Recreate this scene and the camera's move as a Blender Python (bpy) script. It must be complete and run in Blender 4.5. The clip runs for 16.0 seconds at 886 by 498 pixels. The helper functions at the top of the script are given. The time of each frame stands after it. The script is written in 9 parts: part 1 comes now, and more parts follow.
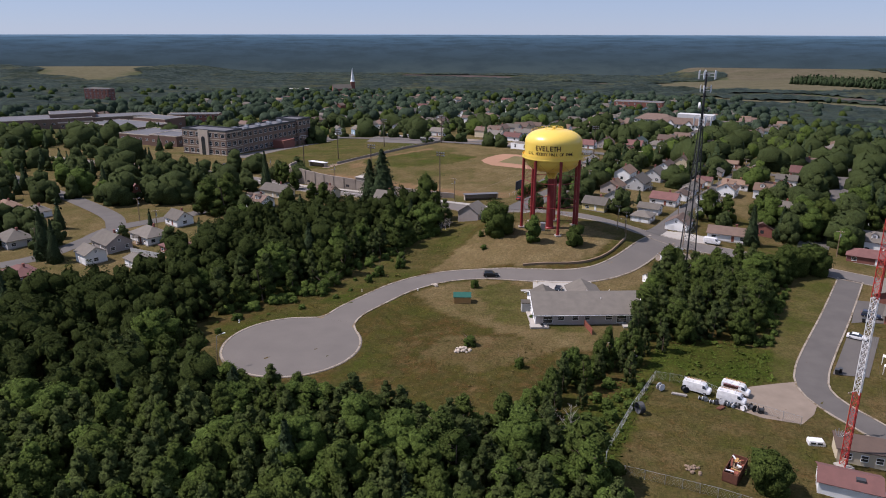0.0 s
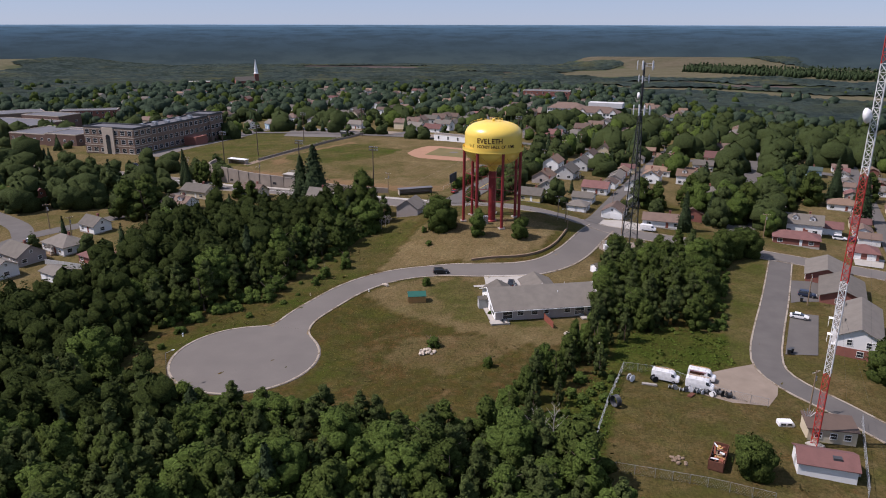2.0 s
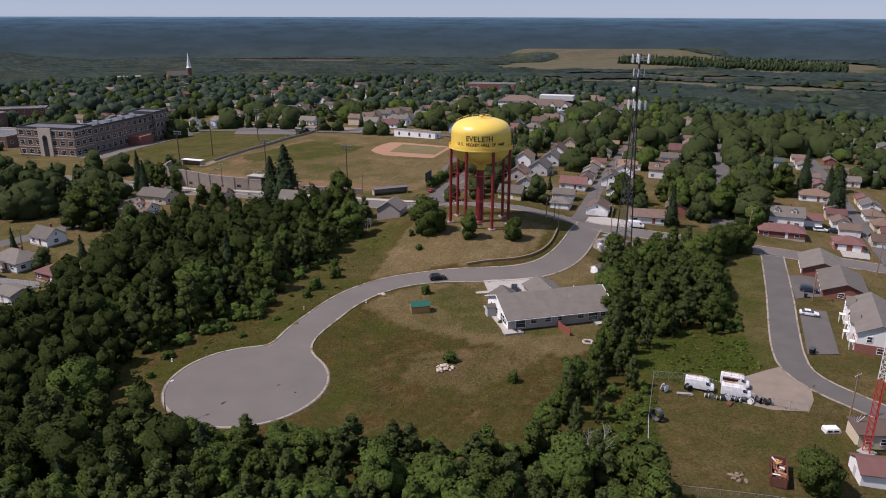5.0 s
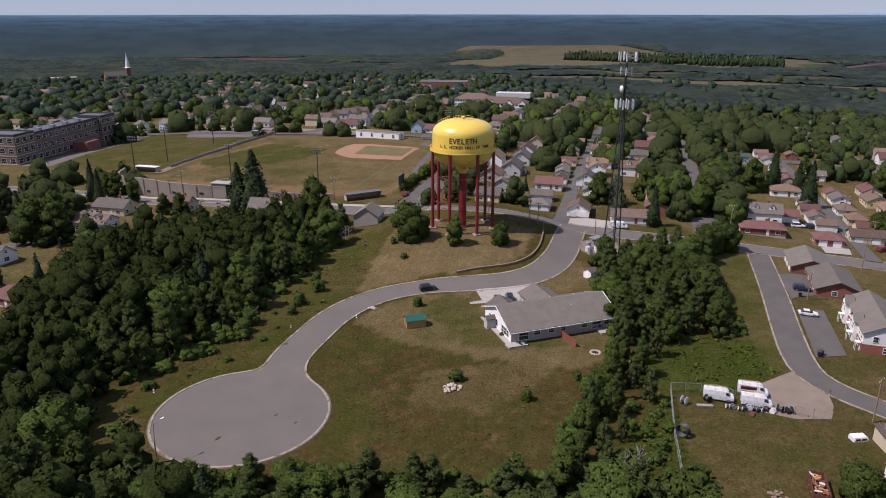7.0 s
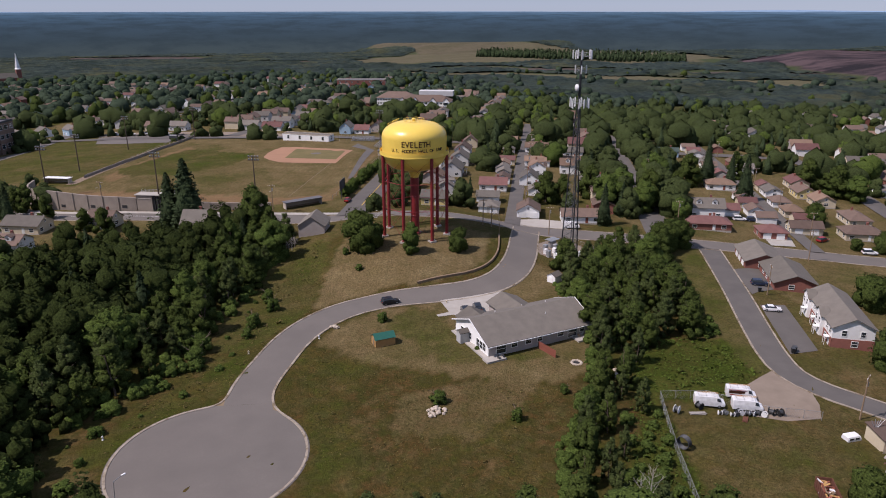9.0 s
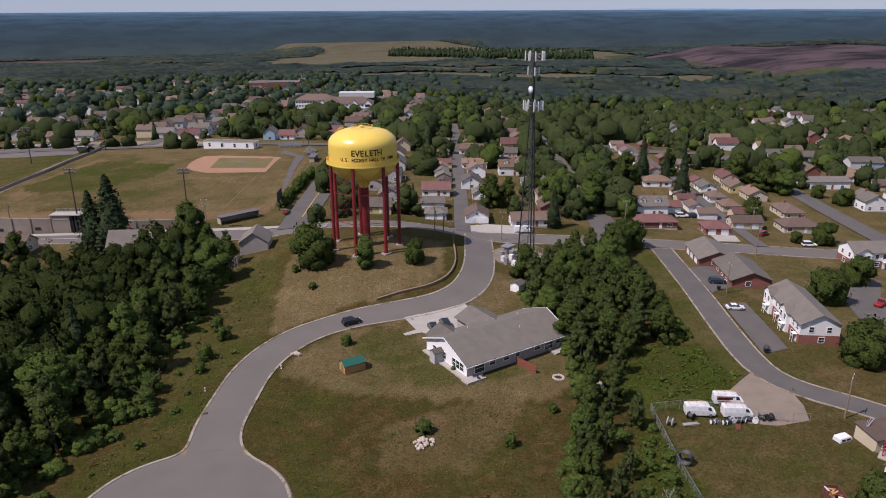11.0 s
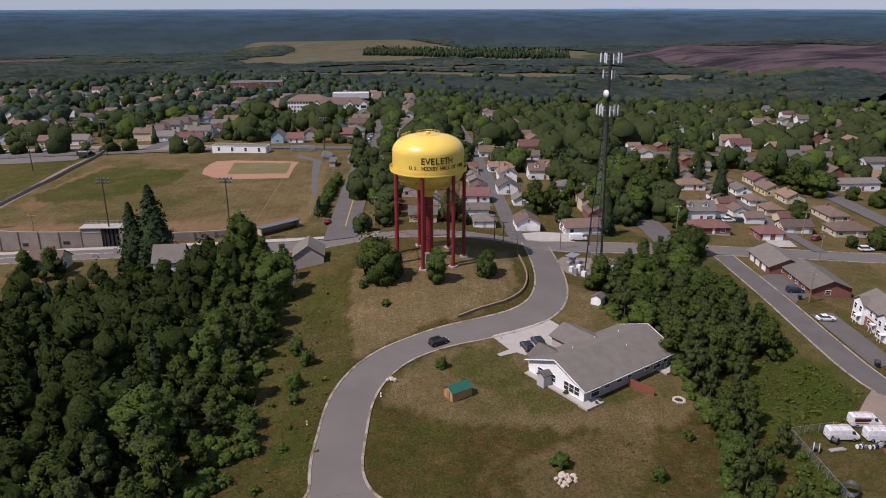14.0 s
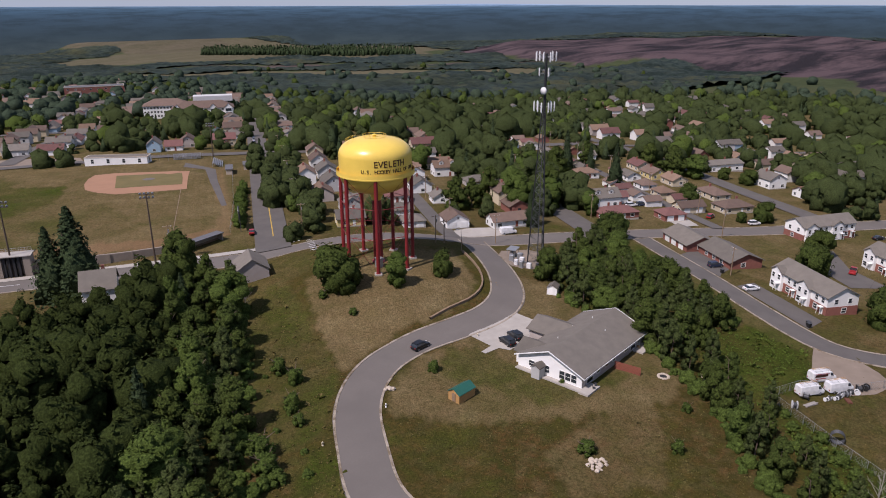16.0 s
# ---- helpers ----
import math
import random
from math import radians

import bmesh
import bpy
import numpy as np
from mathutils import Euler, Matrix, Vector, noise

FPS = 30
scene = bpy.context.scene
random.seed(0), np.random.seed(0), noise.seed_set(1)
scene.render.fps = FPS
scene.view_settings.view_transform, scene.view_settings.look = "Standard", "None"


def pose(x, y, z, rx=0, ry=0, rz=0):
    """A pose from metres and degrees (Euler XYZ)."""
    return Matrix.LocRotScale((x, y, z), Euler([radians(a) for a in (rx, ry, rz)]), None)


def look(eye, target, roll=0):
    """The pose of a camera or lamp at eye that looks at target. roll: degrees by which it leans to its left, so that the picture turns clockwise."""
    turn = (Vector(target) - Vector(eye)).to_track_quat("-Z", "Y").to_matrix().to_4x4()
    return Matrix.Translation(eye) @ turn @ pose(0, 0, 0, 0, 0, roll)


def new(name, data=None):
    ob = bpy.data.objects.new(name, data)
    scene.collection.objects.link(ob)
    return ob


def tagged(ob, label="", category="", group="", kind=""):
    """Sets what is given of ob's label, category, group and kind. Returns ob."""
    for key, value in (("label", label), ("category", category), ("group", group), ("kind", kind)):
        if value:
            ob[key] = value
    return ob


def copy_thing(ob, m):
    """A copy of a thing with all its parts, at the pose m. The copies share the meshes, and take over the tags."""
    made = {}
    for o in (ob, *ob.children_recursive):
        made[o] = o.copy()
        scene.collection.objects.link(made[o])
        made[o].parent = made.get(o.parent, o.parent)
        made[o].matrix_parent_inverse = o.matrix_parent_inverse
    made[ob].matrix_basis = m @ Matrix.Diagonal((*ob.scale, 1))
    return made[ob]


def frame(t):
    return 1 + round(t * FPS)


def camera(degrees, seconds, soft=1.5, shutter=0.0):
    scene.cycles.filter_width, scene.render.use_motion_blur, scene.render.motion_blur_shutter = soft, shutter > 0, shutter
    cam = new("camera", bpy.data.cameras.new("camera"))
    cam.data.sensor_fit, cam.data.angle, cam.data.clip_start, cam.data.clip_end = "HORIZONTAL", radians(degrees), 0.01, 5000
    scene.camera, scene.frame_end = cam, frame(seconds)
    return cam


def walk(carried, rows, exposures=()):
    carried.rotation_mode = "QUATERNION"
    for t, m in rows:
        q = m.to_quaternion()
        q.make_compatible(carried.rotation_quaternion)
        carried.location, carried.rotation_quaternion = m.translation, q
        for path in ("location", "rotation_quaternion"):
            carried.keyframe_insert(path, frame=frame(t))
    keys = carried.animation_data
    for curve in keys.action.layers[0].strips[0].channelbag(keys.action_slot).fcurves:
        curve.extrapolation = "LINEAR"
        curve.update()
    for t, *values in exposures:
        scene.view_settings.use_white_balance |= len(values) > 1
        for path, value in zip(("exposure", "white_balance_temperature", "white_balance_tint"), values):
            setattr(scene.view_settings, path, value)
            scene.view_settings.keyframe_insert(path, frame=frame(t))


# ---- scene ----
cam = camera(64.0, 16.0, 1.0)
PATH = [
    (0, (2.889, 8.551, 73.245), (2.789, 10.46, 72.656), 0.1),
    (0.5, (-0.222, 9.794, 73.354), (-0.258, 11.703, 72.758), 0.2),
    (1, (-3.327, 11.126, 73.505), (-3.301, 13.033, 72.902), 0.2),
    (1.5, (-6.393, 12.565, 73.539), (-6.301, 14.468, 72.929), 0.1),
    (2, (-9.198, 14.313, 73.466), (-9.04, 16.21, 72.853), 0.1),
    (2.5, (-11.942, 16.217, 73.454), (-11.728, 18.108, 72.838), 0.1),
    (3, (-14.725, 18.18, 73.461), (-14.457, 20.063, 72.842), 0.1),
    (3.5, (-17.435, 20.39, 73.439), (-17.119, 22.265, 72.817), 0.0),
    (4, (-20.093, 22.718, 73.32), (-19.765, 24.589, 72.695), 0.0),
    (4.2, (-21.112, 23.665, 73.293), (-20.784, 25.536, 72.665), 0.1),
    (6.3, (-31.262, 35.42, 73.461), (-30.862, 37.273, 72.826), -0.0),
    (6.5, (-32.175, 36.564, 73.467), (-31.753, 38.412, 72.831), -0.0),
    (7, (-34.471, 39.79, 73.342), (-33.993, 41.624, 72.704), -0.0),
    (7.5, (-36.758, 43.082, 73.256), (-36.22, 44.899, 72.617), -0.0),
    (8, (-38.898, 46.409, 73.225), (-38.303, 48.208, 72.583), -0.0),
    (8.5, (-41.031, 49.798, 73.251), (-40.381, 51.577, 72.607), -0.0),
    (9, (-42.947, 53.154, 73.295), (-42.245, 54.912, 72.65), -0.0),
    (9.5, (-44.717, 56.598, 73.45), (-43.963, 58.334, 72.804), -0.1),
    (10, (-46.512, 60.081, 73.626), (-45.704, 61.792, 72.978), -0.2),
    (10.2, (-47.2, 61.539, 73.63), (-46.367, 63.238, 72.983), -0.2),
    (12.3, (-54.566, 76.288, 73.876), (-53.595, 77.909, 73.222), -0.3),
    (12.5, (-55.812, 77.975, 73.882), (-54.85, 79.601, 73.228), -0.2),
    (13, (-59.578, 82.165, 73.831), (-58.638, 83.805, 73.178), -0.0),
    (13.5, (-64.027, 86.408, 73.901), (-63.074, 88.041, 73.249), -0.1),
    (14, (-68.948, 90.715, 73.944), (-67.95, 92.321, 73.293), -0.0),
    (14.5, (-74.204, 95.132, 74.149), (-73.138, 96.693, 73.496), -0.1),
    (15, (-79.703, 99.69, 74.237), (-78.554, 101.191, 73.583), -0.1),
    (15.5, (-85.227, 104.201, 74.615), (-83.988, 105.627, 73.958), -0.0),
    (16, (-90.658, 108.903, 74.999), (-89.329, 110.244, 74.339), -0.1),
]
walk(cam, [(t, look(eye, target, roll)) for t, eye, target, roll in PATH], [(0.0, 0.2, 6100, 24), (6.0, 0.05, 6200, 26), (16.0, -0.04, 6200, 27)])

# ---- daylight ----
SUN_FROM = Vector((-22.5, 0.6, 31.0)).normalized()
sun = new("sun", bpy.data.lights.new("sun", "SUN"))
sun.data.energy, sun.data.angle, sun.data.color = 4.75, radians(0.53), (1.0, 0.94, 0.83)
sun.matrix_world = look(SUN_FROM * 400, (0, 0, 0))
world = bpy.data.worlds.new("world")
scene.world = world
world.use_nodes = True
sky = world.node_tree.nodes.new("ShaderNodeTexSky")
sky.sky_type, sky.sun_disc = "NISHITA", False
sky.sun_elevation = math.asin(SUN_FROM.z)
sky.sun_rotation = math.atan2(SUN_FROM.x, SUN_FROM.y)
sky.air_density, sky.dust_density, sky.ozone_density, sky.altitude = 1.0, 0.05, 1.0, 2000
back = world.node_tree.nodes["Background"]
back.inputs["Strength"].default_value = 0.125
tint = world.node_tree.nodes.new("ShaderNodeMix")
tint.data_type, tint.blend_type = "RGBA", "MULTIPLY"
tint.inputs[0].default_value, tint.inputs[7].default_value = 1.0, (0.86, 0.95, 1.06, 1.0)
haze = world.node_tree.nodes.new("ShaderNodeMix")
haze.data_type = "RGBA"
haze.inputs[0].default_value, haze.inputs[7].default_value = 0.8, (2.5, 2.9, 3.4, 1.0)
world.node_tree.links.new(sky.outputs["Color"], haze.inputs[6])
world.node_tree.links.new(haze.outputs[2], tint.inputs[6])
world.node_tree.links.new(tint.outputs[2], back.inputs["Color"])
scene.view_settings.exposure = 0.0

# ---- materials ----


def rgb(c):
    return (*c, 1.0)


class Nodes:
    """A small builder for node materials."""

    def __init__(self, name, rough=0.8, metal=0.0, spec=0.3):
        self.mat = bpy.data.materials.new(name)
        self.mat.use_nodes = True
        self.tree = self.mat.node_tree
        self.bsdf = self.tree.nodes["Principled BSDF"]
        self.bsdf.inputs["Roughness"].default_value = rough
        self.bsdf.inputs["Metallic"].default_value = metal
        self.bsdf.inputs["Specular IOR Level"].default_value = spec

    def node(self, kind, **values):
        n = self.tree.nodes.new(kind)
        for key, value in values.items():
            n.inputs[key].default_value = value
        return n

    def link(self, a, b):
        self.tree.links.new(a, b)

    def place(self, object_space=False):
        if object_space:
            return self.node("ShaderNodeTexCoord").outputs["Object"]
        return self.node("ShaderNodeNewGeometry").outputs["Position"]

    def noise(self, where, scale, detail=4.0, rough=0.55, low=0.3, high=0.7):
        n = self.node("ShaderNodeTexNoise", Scale=scale, Detail=detail, Roughness=rough)
        self.link(where, n.inputs["Vector"])
        r = self.node("ShaderNodeMapRange")
        r.inputs["From Min"].default_value, r.inputs["From Max"].default_value = low, high
        self.link(n.outputs["Fac"], r.inputs["Value"])
        return r.outputs["Result"]

    def mix(self, a, b, fac, blend="MIX"):
        m = self.node("ShaderNodeMix")
        m.data_type, m.blend_type, m.clamp_factor = "RGBA", blend, True
        for value, slot in ((fac, 0), (a, 6), (b, 7)):
            if isinstance(value, (tuple, list)):
                m.inputs[slot].default_value = rgb(value)
            elif isinstance(value, (int, float)):
                m.inputs[slot].default_value = value
            else:
                self.link(value, m.inputs[slot])
        return m.outputs[2]

    def math(self, op, a, b=0.0):
        m = self.node("ShaderNodeMath")
        m.operation = op
        for slot, value in enumerate((a, b)):
            if isinstance(value, (int, float)):
                m.inputs[slot].default_value = value
            else:
                self.link(value, m.inputs[slot])
        return m.outputs[0]

    def bump(self, height, strength=0.3, distance=0.05):
        b = self.node("ShaderNodeBump", Strength=strength, Distance=distance)
        self.link(height, b.inputs["Height"])
        self.link(b.outputs["Normal"], self.bsdf.inputs["Normal"])

    def colour(self, c):
        if isinstance(c, tuple):
            self.bsdf.inputs["Base Color"].default_value = rgb(c)
        else:
            self.link(c, self.bsdf.inputs["Base Color"])
        return self.mat


def surface(name, base, dark=None, scale=1.5, fine=12.0, rough=0.8, metal=0.0, spec=0.3, random_tint=0.0, bump=0.25, object_space=True):
    """A plain painted, mineral or metal surface: broad stains, fine grain, and a little tint from object to object."""
    n = Nodes(name, rough, metal, spec)
    where = n.place(object_space)
    dark = dark or tuple(c * 0.72 for c in base)
    c = n.mix(base, dark, n.math("MULTIPLY", n.noise(where, scale), 0.7))
    grain = n.noise(where, fine, 3.0)
    c = n.mix(c, tuple(v * 0.8 for v in base), n.math("MULTIPLY", grain, 0.35))
    if random_tint:
        info = n.node("ShaderNodeObjectInfo")
        hsv = n.node("ShaderNodeHueSaturation")
        n.link(c, hsv.inputs["Color"])
        spread = n.node("ShaderNodeMapRange")
        spread.inputs["To Min"].default_value, spread.inputs["To Max"].default_value = 1 - random_tint, 1 + random_tint
        n.link(info.outputs["Random"], spread.inputs["Value"])
        n.link(spread.outputs["Result"], hsv.inputs["Value"])
        c = hsv.outputs["Color"]
    if bump:
        n.bump(grain, bump, 0.02)
    return n.colour(c)


def foliage(name, light, dark, island=0.5):
    n = Nodes(name, 0.9, 0.0, 0.03)
    geo = n.node("ShaderNodeNewGeometry")
    info = n.node("ShaderNodeObjectInfo")
    c = n.mix(dark, light, n.math("ADD", n.math("MULTIPLY", geo.outputs["Random Per Island"], 0.26), 0.42))
    warm = tuple(v * k for v, k in zip(light, (1.35, 1.1, 0.7)))
    c = n.mix(c, warm, n.math("MULTIPLY", info.outputs["Random"], 0.2))
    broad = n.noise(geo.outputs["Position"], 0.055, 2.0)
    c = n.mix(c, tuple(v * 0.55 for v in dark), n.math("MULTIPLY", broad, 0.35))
    tone = n.node("ShaderNodeAttribute")
    tone.attribute_name = "tone"
    c = n.mix(c, tuple(v * 1.2 for v in light), n.math("MULTIPLY", tone.outputs["Fac"], 0.42))
    # noise paints the shade of gaps between leaves into the colour
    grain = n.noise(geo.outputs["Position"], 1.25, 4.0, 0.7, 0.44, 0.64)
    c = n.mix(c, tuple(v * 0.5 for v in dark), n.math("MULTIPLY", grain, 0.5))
    # finer flecks: lit leaf tips and shaded gaps, also painted in
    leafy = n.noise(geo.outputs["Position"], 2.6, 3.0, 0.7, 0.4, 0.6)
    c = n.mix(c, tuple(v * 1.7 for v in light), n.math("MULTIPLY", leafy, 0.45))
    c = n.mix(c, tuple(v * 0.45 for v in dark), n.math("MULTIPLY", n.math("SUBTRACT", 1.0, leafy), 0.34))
    n.bump(leafy, 0.55, 0.4)
    return n.colour(c)


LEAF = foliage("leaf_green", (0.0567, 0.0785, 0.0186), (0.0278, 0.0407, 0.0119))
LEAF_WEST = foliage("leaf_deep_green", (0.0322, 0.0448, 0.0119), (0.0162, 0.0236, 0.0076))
# town trees: leaf green greyed by haze mixed into its colour
LEAF_TOWN = foliage("leaf_town_haze_green", (0.0505, 0.0676, 0.0234), (0.0253, 0.0353, 0.0148))
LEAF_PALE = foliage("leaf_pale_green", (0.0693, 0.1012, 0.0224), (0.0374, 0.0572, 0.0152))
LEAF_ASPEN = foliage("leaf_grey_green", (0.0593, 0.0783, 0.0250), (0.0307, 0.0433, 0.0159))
# far leaves: green shifted to blue, distance haze put into the colour
LEAF_FAR_HAZE = foliage("leaf_far_haze_green", (0.0492, 0.0717, 0.0464), (0.0266, 0.0410, 0.0284))
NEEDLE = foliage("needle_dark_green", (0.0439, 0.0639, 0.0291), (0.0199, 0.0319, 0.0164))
WEED = foliage("weed_green", (0.082, 0.115, 0.022), (0.046, 0.068, 0.013))
WEED_DRY = foliage("weed_dry", (0.13, 0.105, 0.04), (0.06, 0.056, 0.018))
BARK = surface("bark", (0.16, 0.12, 0.09), (0.07, 0.05, 0.04), 3.0, 20.0, 0.95)
DEAD_WOOD = surface("dead_grey_wood", (0.36, 0.33, 0.3), (0.2, 0.18, 0.16), 3.0, 20.0, 0.95)

ASPHALT = surface("asphalt", (0.15, 0.1335, 0.119), (0.114, 0.102, 0.092), 0.12, 3.0, 0.9, object_space=False)
ASPHALT_DARK = surface("asphalt_worn", (0.12, 0.109, 0.099), (0.082, 0.075, 0.07), 0.2, 3.0, 0.9, object_space=False)
CONCRETE = surface("concrete", (0.4, 0.37, 0.33), (0.29, 0.27, 0.24), 0.4, 6.0, 0.9, object_space=False)
def worn_kerb():
    """Pale concrete with soil and dry grass lapping over it."""
    n = Nodes("worn_kerb", 0.92, 0.0, 0.2)
    pos = n.place()
    c = n.mix((0.36, 0.31, 0.25), (0.25, 0.21, 0.165), n.noise(pos, 0.6, 4.0))
    c = n.mix(c, (0.13, 0.095, 0.055), n.math("MULTIPLY", n.noise(pos, 0.35, 6.0, 0.75, 0.5, 0.6), 0.85))
    grain = n.noise(pos, 7.0, 3.0)
    n.bump(grain, 0.3, 0.03)
    return n.colour(c)


KERB = worn_kerb()
VERGE = surface("dry_verge", (0.23, 0.165, 0.098), (0.13, 0.098, 0.05), 0.3, 2.2, 0.97, object_space=False)
FIELD_CONCRETE = surface("weathered_concrete_wall", (0.3, 0.255, 0.21), (0.2, 0.165, 0.135), 0.35, 3.0, 0.92, object_space=False)
CLAY = surface("ball_field_clay", (0.34, 0.19, 0.115), (0.28, 0.155, 0.095), 0.15, 2.0, 0.95, object_space=False)
DIRT = surface("worn_dirt", (0.24, 0.175, 0.125), (0.17, 0.125, 0.085), 0.2, 1.5, 0.95, object_space=False)
TURF = surface("mown_turf", (0.16, 0.125, 0.05), (0.1, 0.09, 0.032), 0.15, 1.5, 0.95, object_space=False)
GRAVEL = surface("gravel", (0.25, 0.2, 0.155), (0.165, 0.13, 0.1), 0.25, 2.5, 0.95, object_space=False)
ROOF_GREY = surface("shingle_grey", (0.1495, 0.1334, 0.1127), (0.1035, 0.0920, 0.0794), 0.5, 7.0, 0.9, random_tint=0.25)
ROOF_BROWN = surface("shingle_brown", (0.1495, 0.1035, 0.0805), (0.1012, 0.0713, 0.0575), 0.5, 7.0, 0.9, random_tint=0.25)
ROOF_RED = surface("shingle_red", (0.1656, 0.0805, 0.0713), (0.1081, 0.0552, 0.0494), 0.5, 7.0, 0.9, random_tint=0.2)
ROOF_TAN = surface("shingle_tan", (0.200, 0.132, 0.092), (0.145, 0.098, 0.070), 0.5, 7.0, 0.9, random_tint=0.25)
ROOF_GREEN = surface("shingle_green", (0.06, 0.085, 0.075), (0.04, 0.06, 0.05), 0.5, 7.0, 0.9)
WHITE = surface("white_siding", (0.82, 0.82, 0.8), (0.72, 0.72, 0.7), 0.5, 8.0, 0.6, random_tint=0.1)
CREAM = surface("cream_siding", (0.58, 0.5, 0.36), (0.47, 0.4, 0.28), 0.5, 8.0, 0.65, random_tint=0.1)
YELLOW_WALL = surface("yellow_siding", (0.62, 0.5, 0.22), (0.5, 0.4, 0.18), 0.5, 8.0, 0.65)
GREY_WALL = surface("grey_siding", (0.52, 0.52, 0.51), (0.43, 0.43, 0.42), 0.5, 8.0, 0.65, random_tint=0.15)
TAUPE_WALL = surface("taupe_siding", (0.4, 0.355, 0.33), (0.32, 0.28, 0.26), 0.5, 8.0, 0.65, random_tint=0.1)
BLUE_WALL = surface("blue_siding", (0.33, 0.46, 0.56), (0.27, 0.38, 0.47), 0.5, 8.0, 0.65)
BRICK = surface("red_brick_wall", (0.25, 0.1, 0.075), (0.17, 0.07, 0.055), 0.8, 10.0, 0.9, random_tint=0.12)
BRICK_DARK = surface("brown_brick_wall", (0.17, 0.105, 0.08), (0.12, 0.075, 0.06), 0.3, 5.0, 0.9)
BRICK_TAN = surface("tan_brick_wall", (0.205, 0.142, 0.108), (0.15, 0.105, 0.082), 0.3, 5.0, 0.9)
STONE = surface("pale_stone", (0.48, 0.41, 0.33), (0.38, 0.32, 0.26), 0.4, 6.0, 0.9)
ROOF_FLAT = surface("flat_roof_membrane", (0.13, 0.13, 0.14), (0.085, 0.085, 0.09), 0.1, 2.0, 0.9)
WOOD = surface("weathered_wood", (0.27, 0.19, 0.12), (0.17, 0.12, 0.08), 1.0, 14.0, 0.9)
WOOD_POLE = surface("dark_pole_wood", (0.095, 0.07, 0.052), (0.06, 0.045, 0.035), 1.0, 14.0, 0.9)
WOOD_NEW = surface("fresh_wood", (0.46, 0.27, 0.1), (0.36, 0.2, 0.08), 1.0, 14.0, 0.8)
WOOD_RED = surface("red_stained_wood", (0.26, 0.085, 0.055), (0.18, 0.06, 0.04), 1.0, 14.0, 0.85)
TEAL_ROOF = surface("teal_metal_roof", (0.022, 0.115, 0.085), (0.018, 0.085, 0.065), 1.0, 9.0, 0.45)
TANK_YELLOW = surface("tank_yellow_paint", (0.84, 0.6, 0.105), (0.73, 0.51, 0.085), 0.25, 3.0, 0.32, spec=0.5, bump=0.05)
TANK_RED = surface("tower_red_paint", (0.23, 0.022, 0.024), (0.16, 0.018, 0.019), 0.4, 4.0, 0.4, spec=0.5, bump=0.05)
LETTER_BROWN = surface("dark_red_lettering", (0.06, 0.022, 0.012), None, 1.0, 5.0, 0.5, bump=0.0)
STEEL = surface("galvanised_steel", (0.38, 0.39, 0.4), (0.28, 0.29, 0.3), 1.0, 12.0, 0.5, 0.6)
STEEL_DARK = surface("dark_steel", (0.075, 0.08, 0.085), (0.05, 0.05, 0.055), 1.0, 12.0, 0.55, 0.3)
STEEL_BLACK = surface("blackened_steel", (0.03, 0.032, 0.034), (0.02, 0.02, 0.022), 1.0, 12.0, 0.6, 0.2)
STEEL_MID = surface("weathered_steel", (0.15, 0.155, 0.15), (0.09, 0.095, 0.09), 1.0, 12.0, 0.6, 0.4)
ANTENNA = surface("white_antenna_plastic", (0.75, 0.75, 0.75), (0.66, 0.66, 0.66), 1.0, 8.0, 0.5)
MAST_RED = surface("mast_red_paint", (0.48, 0.045, 0.035), (0.36, 0.04, 0.03), 1.0, 8.0, 0.5)
MAST_WHITE = surface("mast_white_paint", (0.78, 0.77, 0.76), (0.66, 0.64, 0.62), 1.0, 8.0, 0.5)
TYRE = surface("black_rubber", (0.02, 0.02, 0.02), None, 2.0, 10.0, 0.85)
RUST = surface("rusted_steel", (0.16, 0.065, 0.04), (0.08, 0.035, 0.025), 1.5, 9.0, 0.9)
DARK = surface("dark_opening", (0.03, 0.03, 0.032), None, 1.0, 6.0, 0.7)
PAINT_WHITE = surface("road_paint_white", (0.62, 0.62, 0.6), (0.4, 0.4, 0.39), 1.5, 5.0, 0.8, object_space=False)
PAINT_YELLOW = surface("road_paint_yellow", (0.55, 0.36, 0.06), (0.36, 0.25, 0.07), 1.5, 5.0, 0.8, object_space=False)


def glossy(name, base, rough=0.3, spec=0.4):
    n = Nodes(name, rough, 0.0, spec)
    where = n.place(True)
    n.bsdf.inputs["Coat Weight"].default_value = 0.25
    return n.colour(n.mix(base, tuple(v * 0.75 for v in base), n.noise(where, 1.2)))


GLASS = glossy("dark_window_glass", (0.035, 0.042, 0.05), 0.08, 0.7)
CAR_BLACK = glossy("black_car_paint", (0.012, 0.013, 0.016))
CAR_WHITE = glossy("white_car_paint", (0.8, 0.8, 0.8))
CAR_RED = glossy("red_car_paint", (0.35, 0.02, 0.02))
CAR_SILVER = glossy("silver_car_paint", (0.45, 0.46, 0.48))
CAR_BLUE = glossy("dark_blue_car_paint", (0.02, 0.03, 0.06))

# ---- lie of the land ----
NORTH_FALL = ((-3000, 0), (120, 0), (230, 1.2), (310, 3), (400, 2.6), (460, 1), (540, -4), (650, -11), (990, -25), (1300, -37), (2700, -80), (6000, -80))
EAST_FALL = ((-3000, 0), (45, 0), (100, -1.8), (170, -5.5), (260, -8), (400, -22), (600, -28), (1000, -36), (6000, -36))
WEST_FALL = ((-6000, -6), (-300, -6), (-120, -2.2), (-60, 0), (6000, 0))
TOWER = (28.0, 254.3)
VIEW = (-40.0, 55.0)


